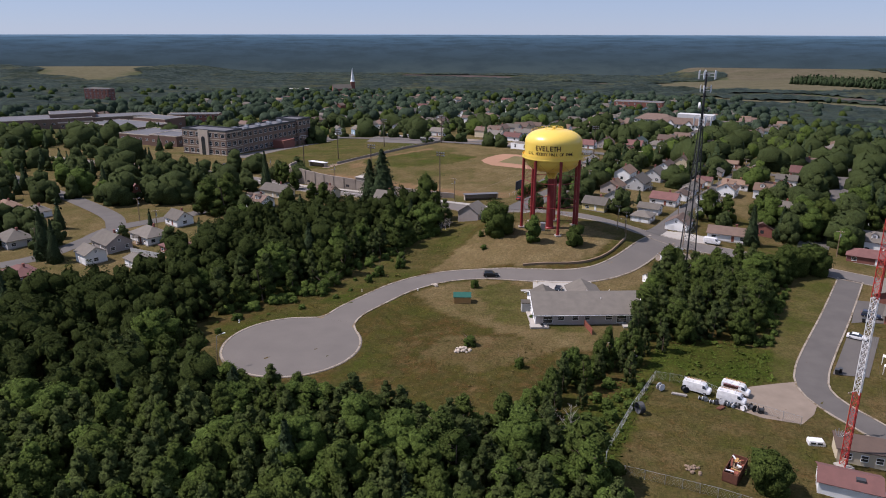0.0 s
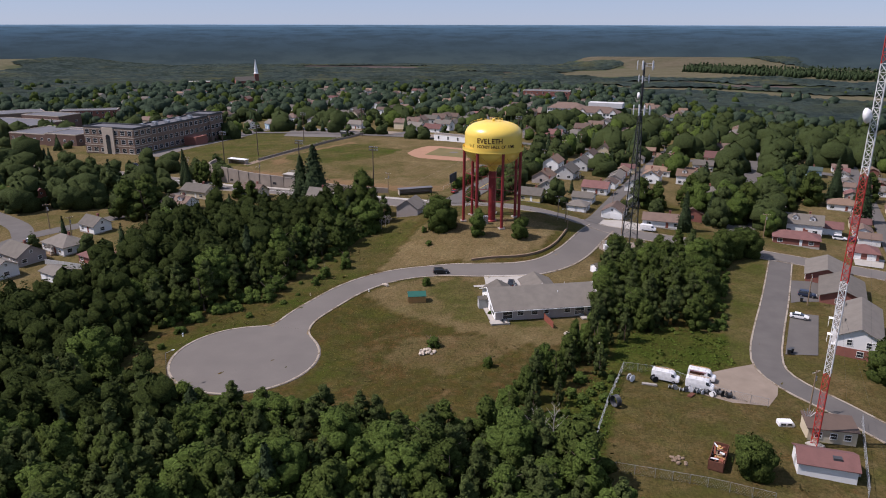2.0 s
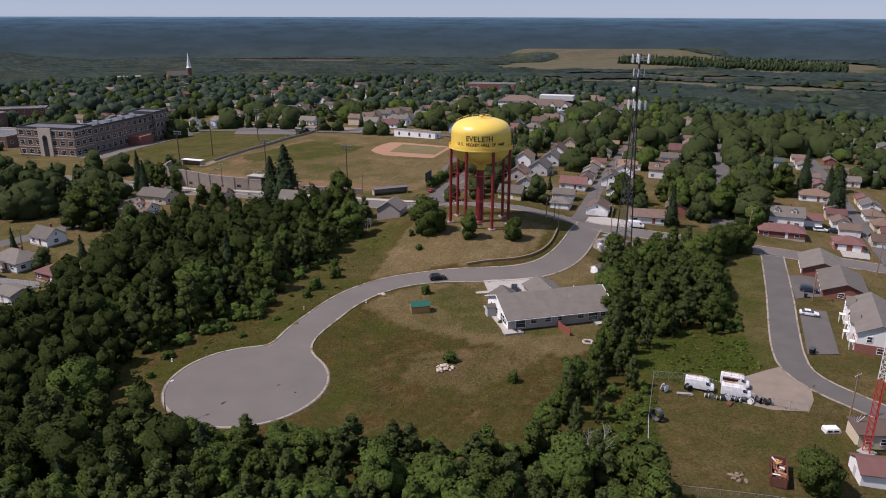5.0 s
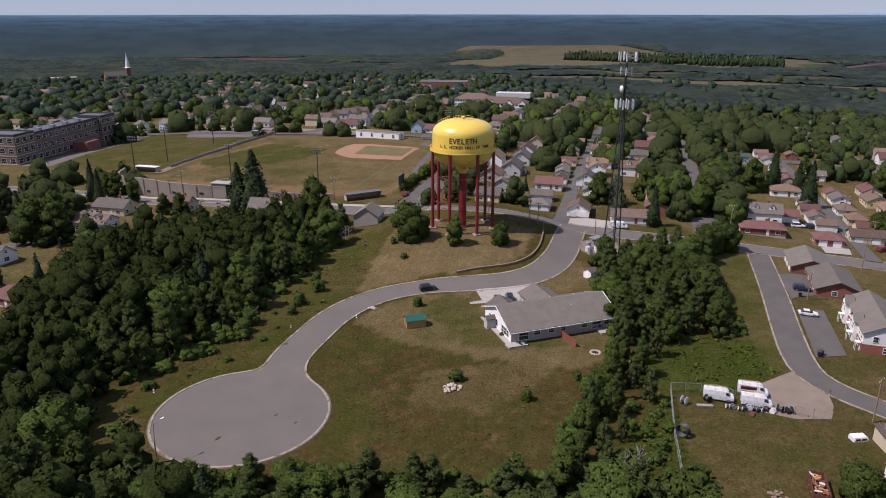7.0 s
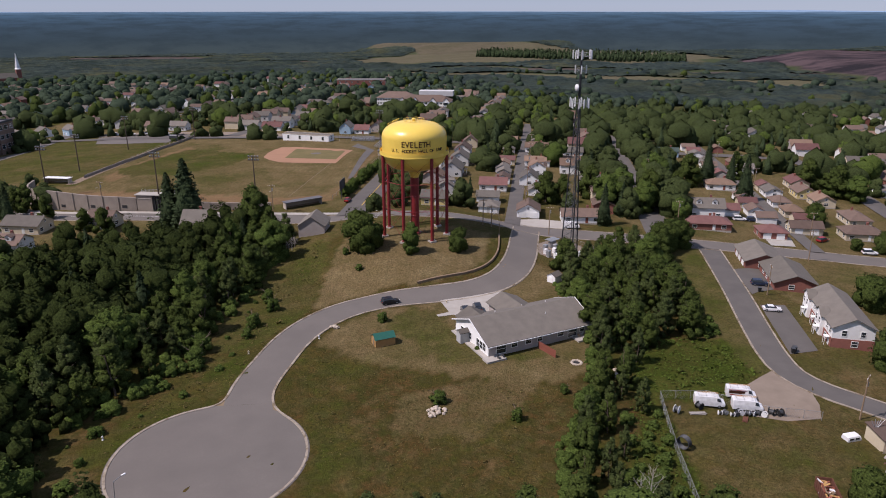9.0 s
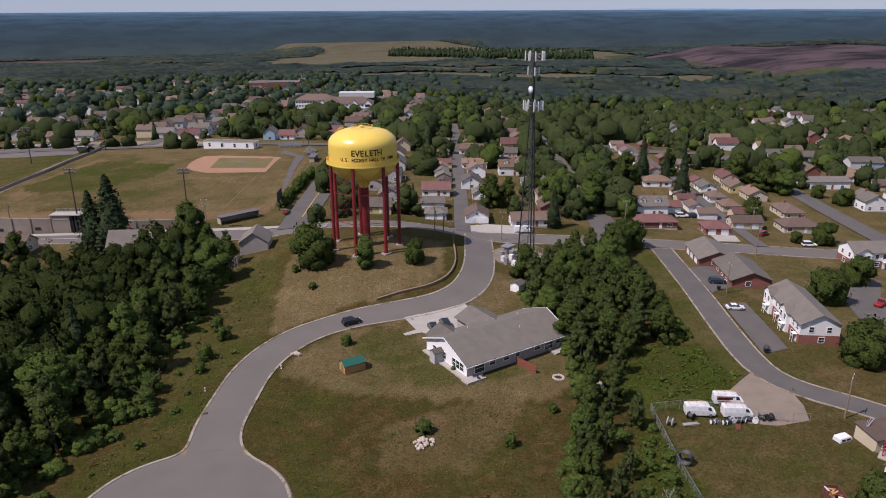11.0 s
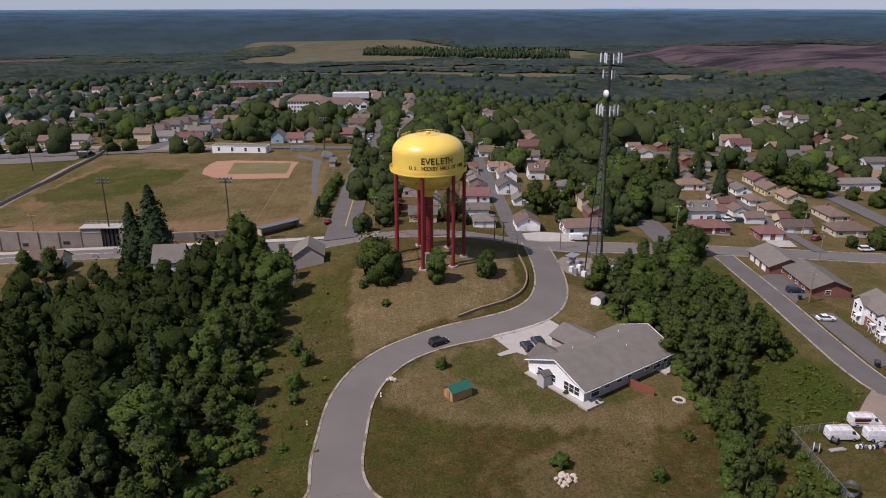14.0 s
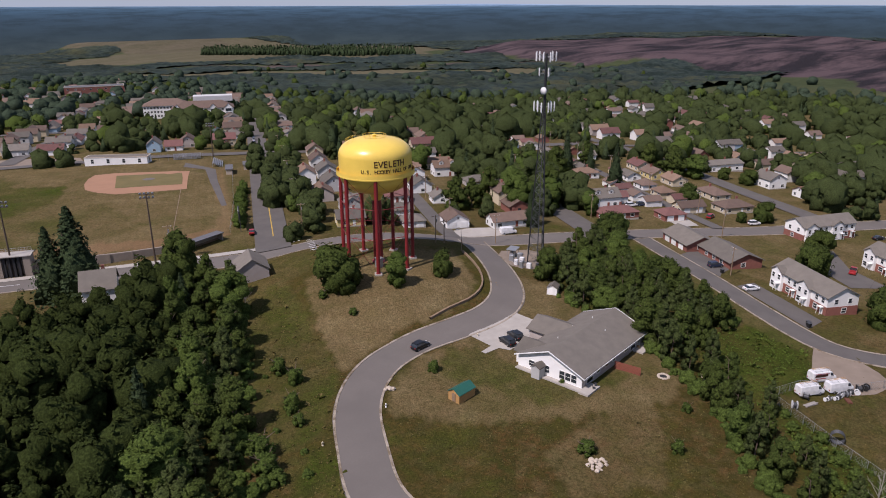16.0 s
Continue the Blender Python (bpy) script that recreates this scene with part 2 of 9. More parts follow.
def ease(a, b, v):
    t = np.clip((v - a) / (b - a), 0, 1)
    return t * t * (3 - 2 * t)


def height(x, y):
    """The height of the ground, for numbers or arrays."""
    x, y = np.asarray(x, float), np.asarray(y, float)
    h = np.interp(y, *zip(*NORTH_FALL)) + np.interp(x, *zip(*EAST_FALL)) * (1 - 0.8 * ease(500, 1400, y))
    h = h + np.interp(x, *zip(*WEST_FALL)) * (1 - ease(600, 900, y))
    h = h + 34 * (1 - ease(0.62, 1.0, np.hypot((x - 1150) / 620, (y - 2750) / 560))) + 14 * (1 - ease(0.4, 1.0, np.hypot((x - 950) / 560, (y - 1750) / 560)))
    h = h + 18 * (1 - ease(0.7, 1.0, np.hypot((x - 1750) / 720, (y - 1000) / 620))) * (1 + 0.25 * np.sin(x * 0.012) * np.sin(y * 0.017))
    h = h + 26 * (1 - ease(0.5, 1.0, np.hypot((x + 1300) / 620, (y - 2350) / 560)))
    return h + 4.3 * (1 - ease(16, 46, np.hypot(x - 30, y - 255)))


def lift(x, y, up=0.0):
    return (x, y, float(height(x, y)) + up)


def inside(x, y, ring):
    """Which of the points lie in the polygon."""
    hit = np.zeros(np.shape(x), bool)
    for (x0, y0), (x1, y1) in zip(ring, ring[1:] + ring[:1]):
        cross = ((y0 > y) != (y1 > y)) & (x < (x1 - x0) * (y - y0) / ((y1 - y0) or 1e-9) + x0)
        hit ^= cross
    return hit


def curve_through(points, step=2.0):
    """A smooth line through a few plan points, as evenly spaced points."""
    p = [Vector(points[0]) * 2 - Vector(points[1]), *map(Vector, points), Vector(points[-1]) * 2 - Vector(points[-2])]
    out = []
    for a, b, c, d in zip(p, p[1:], p[2:], p[3:]):
        count = max(2, int((c - b).length / step))
        for k in range(count):
            t = k / count
            out.append(0.5 * (2 * b + (c - a) * t + (2 * a - 5 * b + 4 * c - d) * t * t + (3 * b - a - 3 * c + d) * t ** 3))
    out.append(p[-2])
    return out


def mesh_object(name, verts, faces, material, smooth=False):
    me = bpy.data.meshes.new(name)
    me.from_pydata([tuple(v) for v in verts], [], faces)
    me.materials.append(material)
    if smooth:
        me.polygons.foreach_set("use_smooth", [True] * len(me.polygons))
    me.update()
    return new(name, me)


# the town's grid: a runs along the side streets, b along the avenues
GRID_ORIGIN, ALONG_A, ALONG_B = Vector((21.0, 294.0)), Vector((0.871, -0.491)), Vector((0.491, 0.871))
GRID_TURN = math.degrees(math.atan2(ALONG_A.y, ALONG_A.x))


def grid(a, b):
    p = GRID_ORIGIN + ALONG_A * a + ALONG_B * b
    return p.x, p.y


def grid_of(x, y):
    dx, dy = x - GRID_ORIGIN.x, y - GRID_ORIGIN.y
    return dx * ALONG_A.x + dy * ALONG_A.y, dx * ALONG_B.x + dy * ALONG_B.y


HILL_MOWN = [(-13, 217), (-8, 229), (0.6, 249), (6, 258), (20, 262), (40, 258), (50, 247), (47, 240), (40, 228), (30, 222.5), (10, 223), (-5, 221)]
HOUSE_LAWN = [(-16, 200), (-10, 206), (4, 212), (20, 211), (36, 211), (48, 219), (56, 230), (58, 216), (52, 200), (51, 190), (43, 176), (37, 167), (30, 164), (20, 166), (8, 174), (-4, 184), (-10, 190)]
VAN_LOT = [(41.9, 151), (33.6, 136), (26.6, 121), (25.6, 116), (35, 113), (49, 106), (68, 105), (82, 128), (73, 133), (66, 135), (58, 140), (50, 148)]
LUSH = [(22, 112), (29, 121), (37, 140), (42, 150), (49, 148), (57, 148), (67, 152), (70, 158), (74, 168), (61, 174), (50, 172), (40, 158), (34, 150), (26, 140), (16, 128), (10, 112)]
MOWN_STRIP = [(106, 229), (115, 226), (104, 206), (88, 178), (73, 152), (67, 152), (74, 168), (80, 180), (92, 202)]
BALL_FIELD = [(-86, 372), (-78, 346), (-46, 326), (-6, 317), (14, 314), (60, 396), (72, 440), (50, 452), (18, 470), (-18, 520), (-28, 512), (-55, 446)]
WEST_FIELD = [(-135, 430), (-93, 388), (-80, 382), (-55, 446), (-27, 515), (-98, 575), (-111, 522)]
INFIELD = [(10.9, 434), (5, 420), (2.4, 408), (6, 399), (14, 394), (35, 388.5), (43, 396), (47, 406), (48.3, 415), (36, 428), (26, 441), (18, 442)]
INFIELD_GRASS = [(13.6, 412), (24, 434), (38, 426), (42.7, 408), (34.9, 395)]


WOOD_FLOOR = [(-70, 181), (-54, 192), (-44, 204), (-34, 226), (-20, 252), (-12, 272), (-30, 290), (-84, 290), (-92, 222), (-150, 190), (-160, 90), (-40, 20), (24, 100), (14, 124), (-20, 135), (-52, 142), (-74, 158)]
EAST_FLOOR = [(60, 215), (53, 205), (51, 192), (44, 177), (32, 157), (20, 143), (12, 126), (24, 136), (36, 149), (48, 168), (68, 172), (80, 196), (92, 216), (72, 226)]
FAR_ZONES = (
    ([(473, 1600), (830, 1400), (1025, 1300), (1240, 1400), (1422, 1886), (1330, 2300), (1070, 2500), (700, 2300), (420, 1900)], 0.36, 0.42, 0.22),
    ([(640, 2730), (860, 2250), (1007, 2188), (1500, 2700), (1640, 3000), (1400, 3000), (900, 3000)], 0.35, 0.36, 0.34),
    ([(840, 2960), (1500, 2960), (1600, 3000), (840, 3000)], 0.2, 0.0, 0.8),
    ([(430, 1500), (700, 1290), (930, 1120), (1150, 960), (1150, 1010), (950, 1170), (720, 1345), (440, 1560)], 0.2, 0.0, 0.75),
    ([(380, 1290), (640, 1090), (960, 880), (1000, 920), (680, 1180), (420, 1380)], 0.42, 0.42, 0.18),
    ([(1153, 1242), (1100, 1050), (1056, 934), (1190, 800), (1190, 680), (1170, 560), (1000, 436), (750, 310), (900, 250), (1400, 300), (2476, 500), (2476, 900), (2125, 1080), (1720, 1327), (1430, 1600)], 0.2, 0.0, 1.0),
    ([(-2046, 2950), (-1174, 2864), (-939, 1821), (-1224, 1994)], 0.36, 0.5, 0.15),
    ([(-300, 2300), (100, 2200), (160, 2500), (-260, 2600)], 0.3, 0.0, 0.8),
    ([(150, 1900), (330, 1800), (360, 1960), (160, 2050)], 0.4, 0.0, 0.7),
)


def spaced(stops):
    """Coordinates with a step that grows in stretches: (from, to, step)."""
    out = []
    for a, b, step in stops:
        out += list(np.arange(a, b - step * 0.5, step))
    return np.array(out + [stops[-1][1]])


def build_ground():
    xs = spaced([(-3000, -900, 70), (-900, -300, 12), (-300, -95, 3.5), (-95, 130, 1.75), (130, 420, 4.5), (420, 1000, 12), (1000, 1700, 25), (1700, 3000, 70)])
    ys = spaced([(-900, 60, 40), (60, 95, 5), (95, 335, 1.75), (335, 560, 3.5), (560, 1100, 10), (1100, 2000, 22), (2000, 3000, 40)])
    gx, gy = np.meshgrid(xs, ys)
    x, y = gx.ravel(), gy.ravel()
    rng = np.random.default_rng(4)
    z = height(x, y) + rng.normal(0, 0.03, len(x)) * (np.hypot(x, y - 200) < 160)
    nx, ny = len(xs), len(ys)
    i = np.arange(nx * ny).reshape(ny, nx)
    quads = np.stack([i[:-1, :-1], i[:-1, 1:], i[1:, 1:], i[1:, :-1]], -1).reshape(-1, 4)
    wob = 0.9 * np.sin(x * 0.9 + 2 * np.sin(y * 0.31)) + 0.8 * np.sin(y * 0.7 + 2 * np.sin(x * 0.43))
    xx, yy = x + wob * 0.5, y + wob * 0.4
    dry, lush, dirt = np.full(len(x), 0.35), np.full(len(x), 0.25), np.zeros(len(x))
    town = (gy > 300).ravel() | (gx > 110).ravel() | (gx < -100).ravel()
    dry[town], lush[town] = 0.66, 0.2
    far = (np.hypot(x, y) > 700)
    dry[far], lush[far] = 0.0, 0.5
    meadow = inside(x, y, [(-60, 165), (-70, 180), (-40, 205), (-5, 262), (30, 262), (56, 235), (45, 160), (14, 128), (-20, 138), (-45, 143)])
    dry[meadow], lush[meadow] = 0.1, 0.18
    for ring, d, l in (([(-27, 196), (-15, 196), (-12, 187), (6, 177), (8, 163), (-9, 167), (-20, 168), (-27, 176)], 0.05, 0.26), ([(-25, 172), (-24, 160), (-29, 149), (-35, 142), (-25, 139), (-17, 150), (-16, 164)], 0.1, 0.5),
                       ([(-45, 191), (-31, 200), (-29, 188), (-41, 180), (-53, 175), (-58, 164), (-64, 172), (-56, 180)], 0.1, 0.55), ([(-10, 160), (4, 152), (14, 158), (24, 166), (8, 172), (-6, 170)], 0.45, 0.0)):
        m = inside(xx, yy, ring)
        dry[m], lush[m] = d, l
    for ring, d, l in ((HILL_MOWN, 0.85, 0.0), (HOUSE_LAWN, 0.7, 0.1), (VAN_LOT, 0.3, 0.25), (LUSH, 0.0, 0.9), (MOWN_STRIP, 0.5, 0.55),
                       (BALL_FIELD, 0.78, 0.12), (WEST_FIELD, 0.4, 0.5)):
        m = inside(xx, yy, ring)
        dry[m], lush[m] = d, l
    strip = inside(xx, yy, [(-40, 203), (-21, 240), (-9, 268), (2, 262), (-8, 230), (-13, 218), (-28, 203)])
    dry[strip], lush[strip] = 0.3, 0.55
    green = inside(xx, yy, [(16, 176), (8, 180), (2, 205), (12, 211), (17, 203), (17, 186), (30, 178), (30, 175)])
    dry[green], lush[green] = 0.45, 0.5
    outfield = inside(xx, yy, [(-60, 350), (-30, 335), (0, 345), (0, 395), (-20, 420), (-10, 470), (-30, 480), (-55, 430)])
    dry[outfield], lush[outfield] = 0.6, 0.3
    for ring in (WOOD_FLOOR, EAST_FLOOR):
        m = inside(xx, yy, ring)
        dry[m], lush[m] = 0.0, 0.3
    for ring, d, l, e in (([(-76, 369), (-41, 349), (0, 325), (18, 326), (16, 315), (-2, 315), (-76, 358)], 0.85, 0.0, 0.35), ([(-69, 393), (-51, 429), (-29, 463), (-26, 452), (-48, 413), (-65, 381)], 0.85, 0.0, 0.25),
                          ([(26, 341), (47, 388), (58, 414), (66, 412), (40, 362), (22, 326), (16, 316), (10, 318)], 0.9, 0.0, 0.15), ([(-64, 405), (-30, 454), (1, 425), (-13, 397), (-41, 386), (-61, 392)], 0.35, 0.6, 0.0)):
        m = inside(xx, yy, ring)
        dry[m], lush[m], dirt[m] = d, l, e
    spoil = np.zeros(len(x))
    fx, fy = x + 40 * np.sin(y * 0.011) + 18 * np.sin(y * 0.037), y + 40 * np.sin(x * 0.009) + 18 * np.sin(x * 0.031)
    for ring, d, l, s in FAR_ZONES:
        m = inside(fx, fy, ring)
        dry[m], lush[m], spoil[m] = d, l, s
    me = bpy.data.meshes.new("ground")
    me.vertices.add(len(x))
    me.vertices.foreach_set("co", np.stack([x, y, z], -1).ravel())
    me.loops.add(quads.size)
    me.loops.foreach_set("vertex_index", quads.ravel())
    me.polygons.add(len(quads))
    me.polygons.foreach_set("loop_start", np.arange(0, quads.size, 4))
    me.polygons.foreach_set("use_smooth", np.ones(len(quads), bool))
    me.update()
    me.validate()
    cover = me.attributes.new("cover", "FLOAT_COLOR", "POINT")
    cover.data.foreach_set("color", np.stack([dry, lush, dirt, spoil], -1).ravel())
    return me


def ground_material():
    n = Nodes("grassland", 1.0, 0.0, 0.03)
    pos = n.place()
    cover = n.node("ShaderNodeAttribute")
    cover.attribute_name = "cover"
    split = n.node("ShaderNodeSeparateColor")
    n.link(cover.outputs["Color"], split.inputs["Color"])
    dry, lush, dirt = split.outputs
    broad, mid, fine = n.noise(pos, 0.05, 5.0, 0.7, 0.38, 0.64), n.noise(pos, 0.3, 6.0, 0.75, 0.36, 0.66), n.noise(pos, 1.7, 5.0, 0.75, 0.36, 0.66)
    warm, tuft = n.noise(pos, 0.12, 5.0, 0.7, 0.46, 0.66), n.noise(pos, 0.85, 3.0, 0.6, 0.5, 0.68)
    rough_grass = n.mix((0.0470, 0.0430, 0.0105), (0.0850, 0.0470, 0.0175), broad)
    c = n.mix(rough_grass, (0.0382, 0.0350, 0.0094), n.math("MULTIPLY", mid, 0.8))
    c = n.mix(c, (0.1378, 0.0740, 0.0281), n.math("MULTIPLY", warm, 0.6))
    rust, sward = n.noise(pos, 0.42, 5.0, 0.72, 0.47, 0.63), n.noise(pos, 0.23, 6.0, 0.75, 0.5, 0.62)
    c = n.mix(c, (0.1240, 0.0620, 0.0240), n.math("MULTIPLY", rust, 0.55))
    c = n.mix(c, (0.0560, 0.0660, 0.0130), n.math("MULTIPLY", sward, 0.55))
    tan = n.mix((0.2560, 0.1870, 0.0960), (0.1540, 0.1180, 0.0480), mid)
    tan = n.mix(tan, (0.1950, 0.1300, 0.0680), n.math("MULTIPLY", broad, 0.8))
    tan = n.mix(tan, (0.3050, 0.2400, 0.1320), n.math("MULTIPLY", warm, 0.45))
    c = n.mix(c, tan, n.math("ADD", dry, n.math("MULTIPLY", n.math("SUBTRACT", mid, 0.5), 0.5)))
    green = n.mix((0.0615, 0.0880, 0.0117), (0.0318, 0.0500, 0.0062), mid)
    green = n.mix(green, (0.1113, 0.1050, 0.0265), n.math("MULTIPLY", warm, 0.5))
    c = n.mix(c, green, n.math("ADD", lush, n.math("MULTIPLY", n.math("SUBTRACT", broad, 0.5), 0.7)))
    c = n.mix(c, (0.0254, 0.0240, 0.0078), n.math("MULTIPLY", fine, 0.58))
    c = n.mix(c, (0.0318, 0.0340, 0.0086), n.math("MULTIPLY", n.math("MULTIPLY", tuft, 0.55), n.math("SUBTRACT", 1.0, dry)))
    # mowing tracks across the short grass
    turned = n.node("ShaderNodeMapping")
    turned.inputs["Rotation"].default_value = (0, 0, radians(28))
    n.link(pos, turned.inputs["Vector"])
    wave = n.node("ShaderNodeTexWave", Scale=0.12, Distortion=2.5, Detail=2.0)
    n.link(turned.outputs["Vector"], wave.inputs["Vector"])
    c = n.mix(c, (0.05, 0.045, 0.018), n.math("MULTIPLY", n.math("MULTIPLY", wave.outputs["Fac"], dry), 0.14))
    wooded = n.mix((0.04, 0.052, 0.024), (0.056, 0.068, 0.032), broad)
    off = n.node("ShaderNodeVectorMath")
    off.operation = "DISTANCE"
    n.link(pos, off.inputs[0])
    off.inputs[1].default_value = (100, 200, 0)
    outer = n.node("ShaderNodeMapRange")
    outer.inputs["From Min"].default_value, outer.inputs["From Max"].default_value = 600, 900
    n.link(off.outputs["Value"], outer.inputs["Value"])
    plain = n.math("MULTIPLY", outer.outputs["Result"], n.math("SUBTRACT", 1.0, n.math("MULTIPLY", dry, 3.0)))
    c = n.mix(c, n.mix((0.105, 0.1, 0.058), (0.15, 0.135, 0.085), broad), n.math("MULTIPLY", outer.outputs["Result"], 0.72))
    c = n.mix(c, wooded, plain)
    clay = n.mix((0.27, 0.145, 0.085), (0.22, 0.115, 0.07), mid)
    c = n.mix(c, clay, dirt)
    stretch = n.node("ShaderNodeMapping")
    stretch.inputs["Rotation"].default_value, stretch.inputs["Scale"].default_value = (0, 0, radians(-30)), (0.003, 0.016, 0.05)
    n.link(pos, stretch.inputs["Vector"])
    terraces = stretch.outputs["Vector"]
    heap = n.mix((0.024, 0.021, 0.024), (0.088, 0.063, 0.066), n.noise(terraces, 1.0, 6.0, 0.7, 0.42, 0.58))
    c = n.mix(c, heap, cover.outputs["Alpha"])
    n.bump(fine, 0.6, 0.25)
    return n.colour(c)


ground_mesh = build_ground()
ground_mesh.materials.append(ground_material())
tagged(new("ground", ground_mesh), "rolling dry grassland with mown lawns and ball fields", "ground", kind="structure")


# ---- roads ----
def ribbon(name, line, left, right, up, material, thick=0.0):
    """A strip along a plan line, draped on the ground, from left to right of it."""
    verts, faces = [], []
    for k, p in enumerate(line):
        d = (line[min(k + 1, len(line) - 1)] - line[max(k - 1, 0)]).normalized()
        side = Vector((d.y, -d.x))
        cuts = max(1, int(abs(right - left) / 2.5)) if not thick else 1
        row = []
        for j in range(cuts + 1):
            q = p + side * (left + (right - left) * j / cuts)
            row.append(len(verts))
            verts.append(lift(q.x, q.y, up))
        if thick:
            for j in (0, 1):
                v = verts[row[j]]
                row.append(len(verts))
                verts.append((v[0], v[1], v[2] - thick))
        if k:
            if thick:
                for a, b in ((0, 1), (2, 0), (1, 3)):
                    faces.append((last[a], last[b], row[b], row[a]))
            else:
                for j in range(cuts):
                    faces.append((last[j], last[j + 1], row[j + 1], row[j]))
        last = row
    return mesh_object(name, verts, faces, material)


def road(label, points, width, kerbs=True, material=None, up=0.07, step=3.0):
    line = curve_through(points, step)
    ob = tagged(ribbon("road", line, -width / 2, width / 2, up, material or ASPHALT), label, "road", kind="structure")
    if kerbs:
        for side in (-1, 1):
            a, b = sorted((side * width / 2, side * (width / 2 + 0.4)))
            tagged(ribbon("kerb", line, a, b, up + 0.1, KERB, 0.35), "pale concrete kerb along an asphalt road", "kerb", kind="structure")
    return line


BULB = Vector((-41.8, 163.6))
BULB_R = 16.9
LANE = [(-33.5, 178.5), (-31.5, 185), (-26.5, 193.5), (-20, 203.5), (-12, 211), (-3, 215.5), (8, 216.8), (20, 215.2), (31, 214.7), (40.5, 217.8), (48.2, 224.4), (54.8, 233.2), (60.2, 242.2), (66.6, 253), (69, 257)]
lane_line = [p for p in curve_through(LANE, 1.5)]


def build_lane():
    """The lane with its turning circle: asphalt, and a kerb round the outline."""
    verts, faces = [], []
    half = 4.6
    left, right = [], []
    for k, p in enumerate(lane_line):
        d = (lane_line[min(k + 1, len(lane_line) - 1)] - lane_line[max(k - 1, 0)]).normalized()
        s = Vector((-d.y, d.x))
        left.append(p + s * half)
        right.append(p - s * half)
    start = math.atan2(*(right[0] - BULB).yx)
    stop = math.atan2(*(left[0] - BULB).yx)
    sweep = (stop - start) % (2 * math.pi)
    if sweep < math.pi:
        sweep -= 2 * math.pi
    else:
        sweep = -((start - stop) % (2 * math.pi))
    arc = [BULB + Vector((math.cos(start + sweep * k / 64), math.sin(start + sweep * k / 64))) * BULB_R for k in range(1, 64)]
    # asphalt: a fan for the bulb and a strip for the lane
    rings = [[BULB + (q - BULB) * f for q in [right[0], *arc, left[0]]] for f in (0.25, 0.5, 0.75, 1.0)]
    verts.append(lift(BULB.x, BULB.y, 0.07))
    for ring in rings:
        verts += [lift(q.x, q.y, 0.07) for q in ring]
    m = len(rings[0])
    for k in range(m - 1):
        faces.append((0, 1 + k + 1, 1 + k))
        for r in range(3):
            a = 1 + r * m + k
            faces.append((a, a + 1, a + m + 1, a + m))
    faces.append((0, 1, m))
    for r in range(3):
        a = 1 + r * m
        faces.append((a + m - 1, a, a + m, a + 2 * m - 1))
    base = len(verts)
    for a, p, b in zip(left, lane_line, right):
        verts += [lift(a.x, a.y, 0.07), lift(p.x, p.y, 0.09), lift(b.x, b.y, 0.07)]
    for k in range(len(left) - 1):
        a = base + 3 * k
        faces += [(a, a + 1, a + 4, a + 3), (a + 1, a + 2, a + 5, a + 4)]
    tagged(mesh_object("road", verts, faces, ASPHALT), "smooth grey asphalt lane ending in a round turning circle", "road", kind="structure")
    edge = list(reversed(right)) + arc + left
    # soften the corners where the lane meets the circle
    for _ in range(6):
        edge = [edge[0]] + [(a + 2 * b + c) / 4 for a, b, c in zip(edge, edge[1:], edge[2:])] + [edge[-1]]
    tagged(ribbon("verge", edge, 0.4, 1.9, 0.06, VERGE), "dry bare verge outside the lane kerb", "verge", kind="structure")
    tagged(ribbon("kerb", edge, 0.0, 0.46, 0.16, KERB, 0.3), "pale concrete kerb round a turning circle and lane", "kerb", kind="structure")


build_lane()
STREET_A = [(-330, 470), (-230, 418), (-170, 392), (-123, 364), (-93, 342.5), (-78, 330.5), (-47, 315), (-12, 299.5), (20, 284), (55, 265), (97, 242), (130, 224), (165, 202), (215, 172), (300, 120)]
road("worn grey asphalt street past the ball field", STREET_A, 9.5, step=4)
STREET_D = [(120, 225.5), (100.6, 193.5), (86.4, 171), (79, 158.5), (75.9, 150.5), (76.8, 143), (81, 134), (86, 121.5), (92, 107), (100, 88)]
road("worn asphalt side street beside the townhouses", STREET_D, 6.5, material=ASPHALT_DARK, step=3)
for a, b0, b1, w in ((-2.2, -6, 700, 10.8), (106, -7, 700, 10.0), (55, -5, 300, 5.5), (204, -8, 700, 9), (156, -5, 400, 5.0), (305, 0, 600, 9), (-250, 150, 620, 9), (-125, 175, 620, 9)):
    road("grey asphalt avenue running between rows of houses", [grid(a, b0 + (b1 - b0) * k / 6) for k in range(7)], w, False, ASPHALT_DARK, 0.16 if b1 < 400 else 0.3, 6)
for b, a0, a1 in ((165, -420, 420), (330, -420, 420), (480, -420, 420), (640, -300, 420)):
    road("grey asphalt cross street in the town", [grid(a0 + (a1 - a0) * k / 8, b) for k in range(9)], 9, False, ASPHALT_DARK, 0.36, 6)
road("asphalt street between the western houses", [(-230, 180), (-190, 204), (-152, 228), (-142, 250), (-138, 268), (-112, 292), (-95, 330)], 7.5, False, ASPHALT_DARK, 0.1, 4)
road("asphalt street climbing past the western gardens", [(-138, 268), (-152, 288), (-200, 330), (-260, 380)], 7.5, False, ASPHALT_DARK, 0.14, 4)


# ---- building blocks ----
def empty(name, at, turn=0.0, label="", category="", group="", kind=""):
    ob = new(name)
    ob.empty_display_size = 0.3
    ob.matrix_world = pose(*at, 0, 0, turn)
    return tagged(ob, label, category, group, kind)


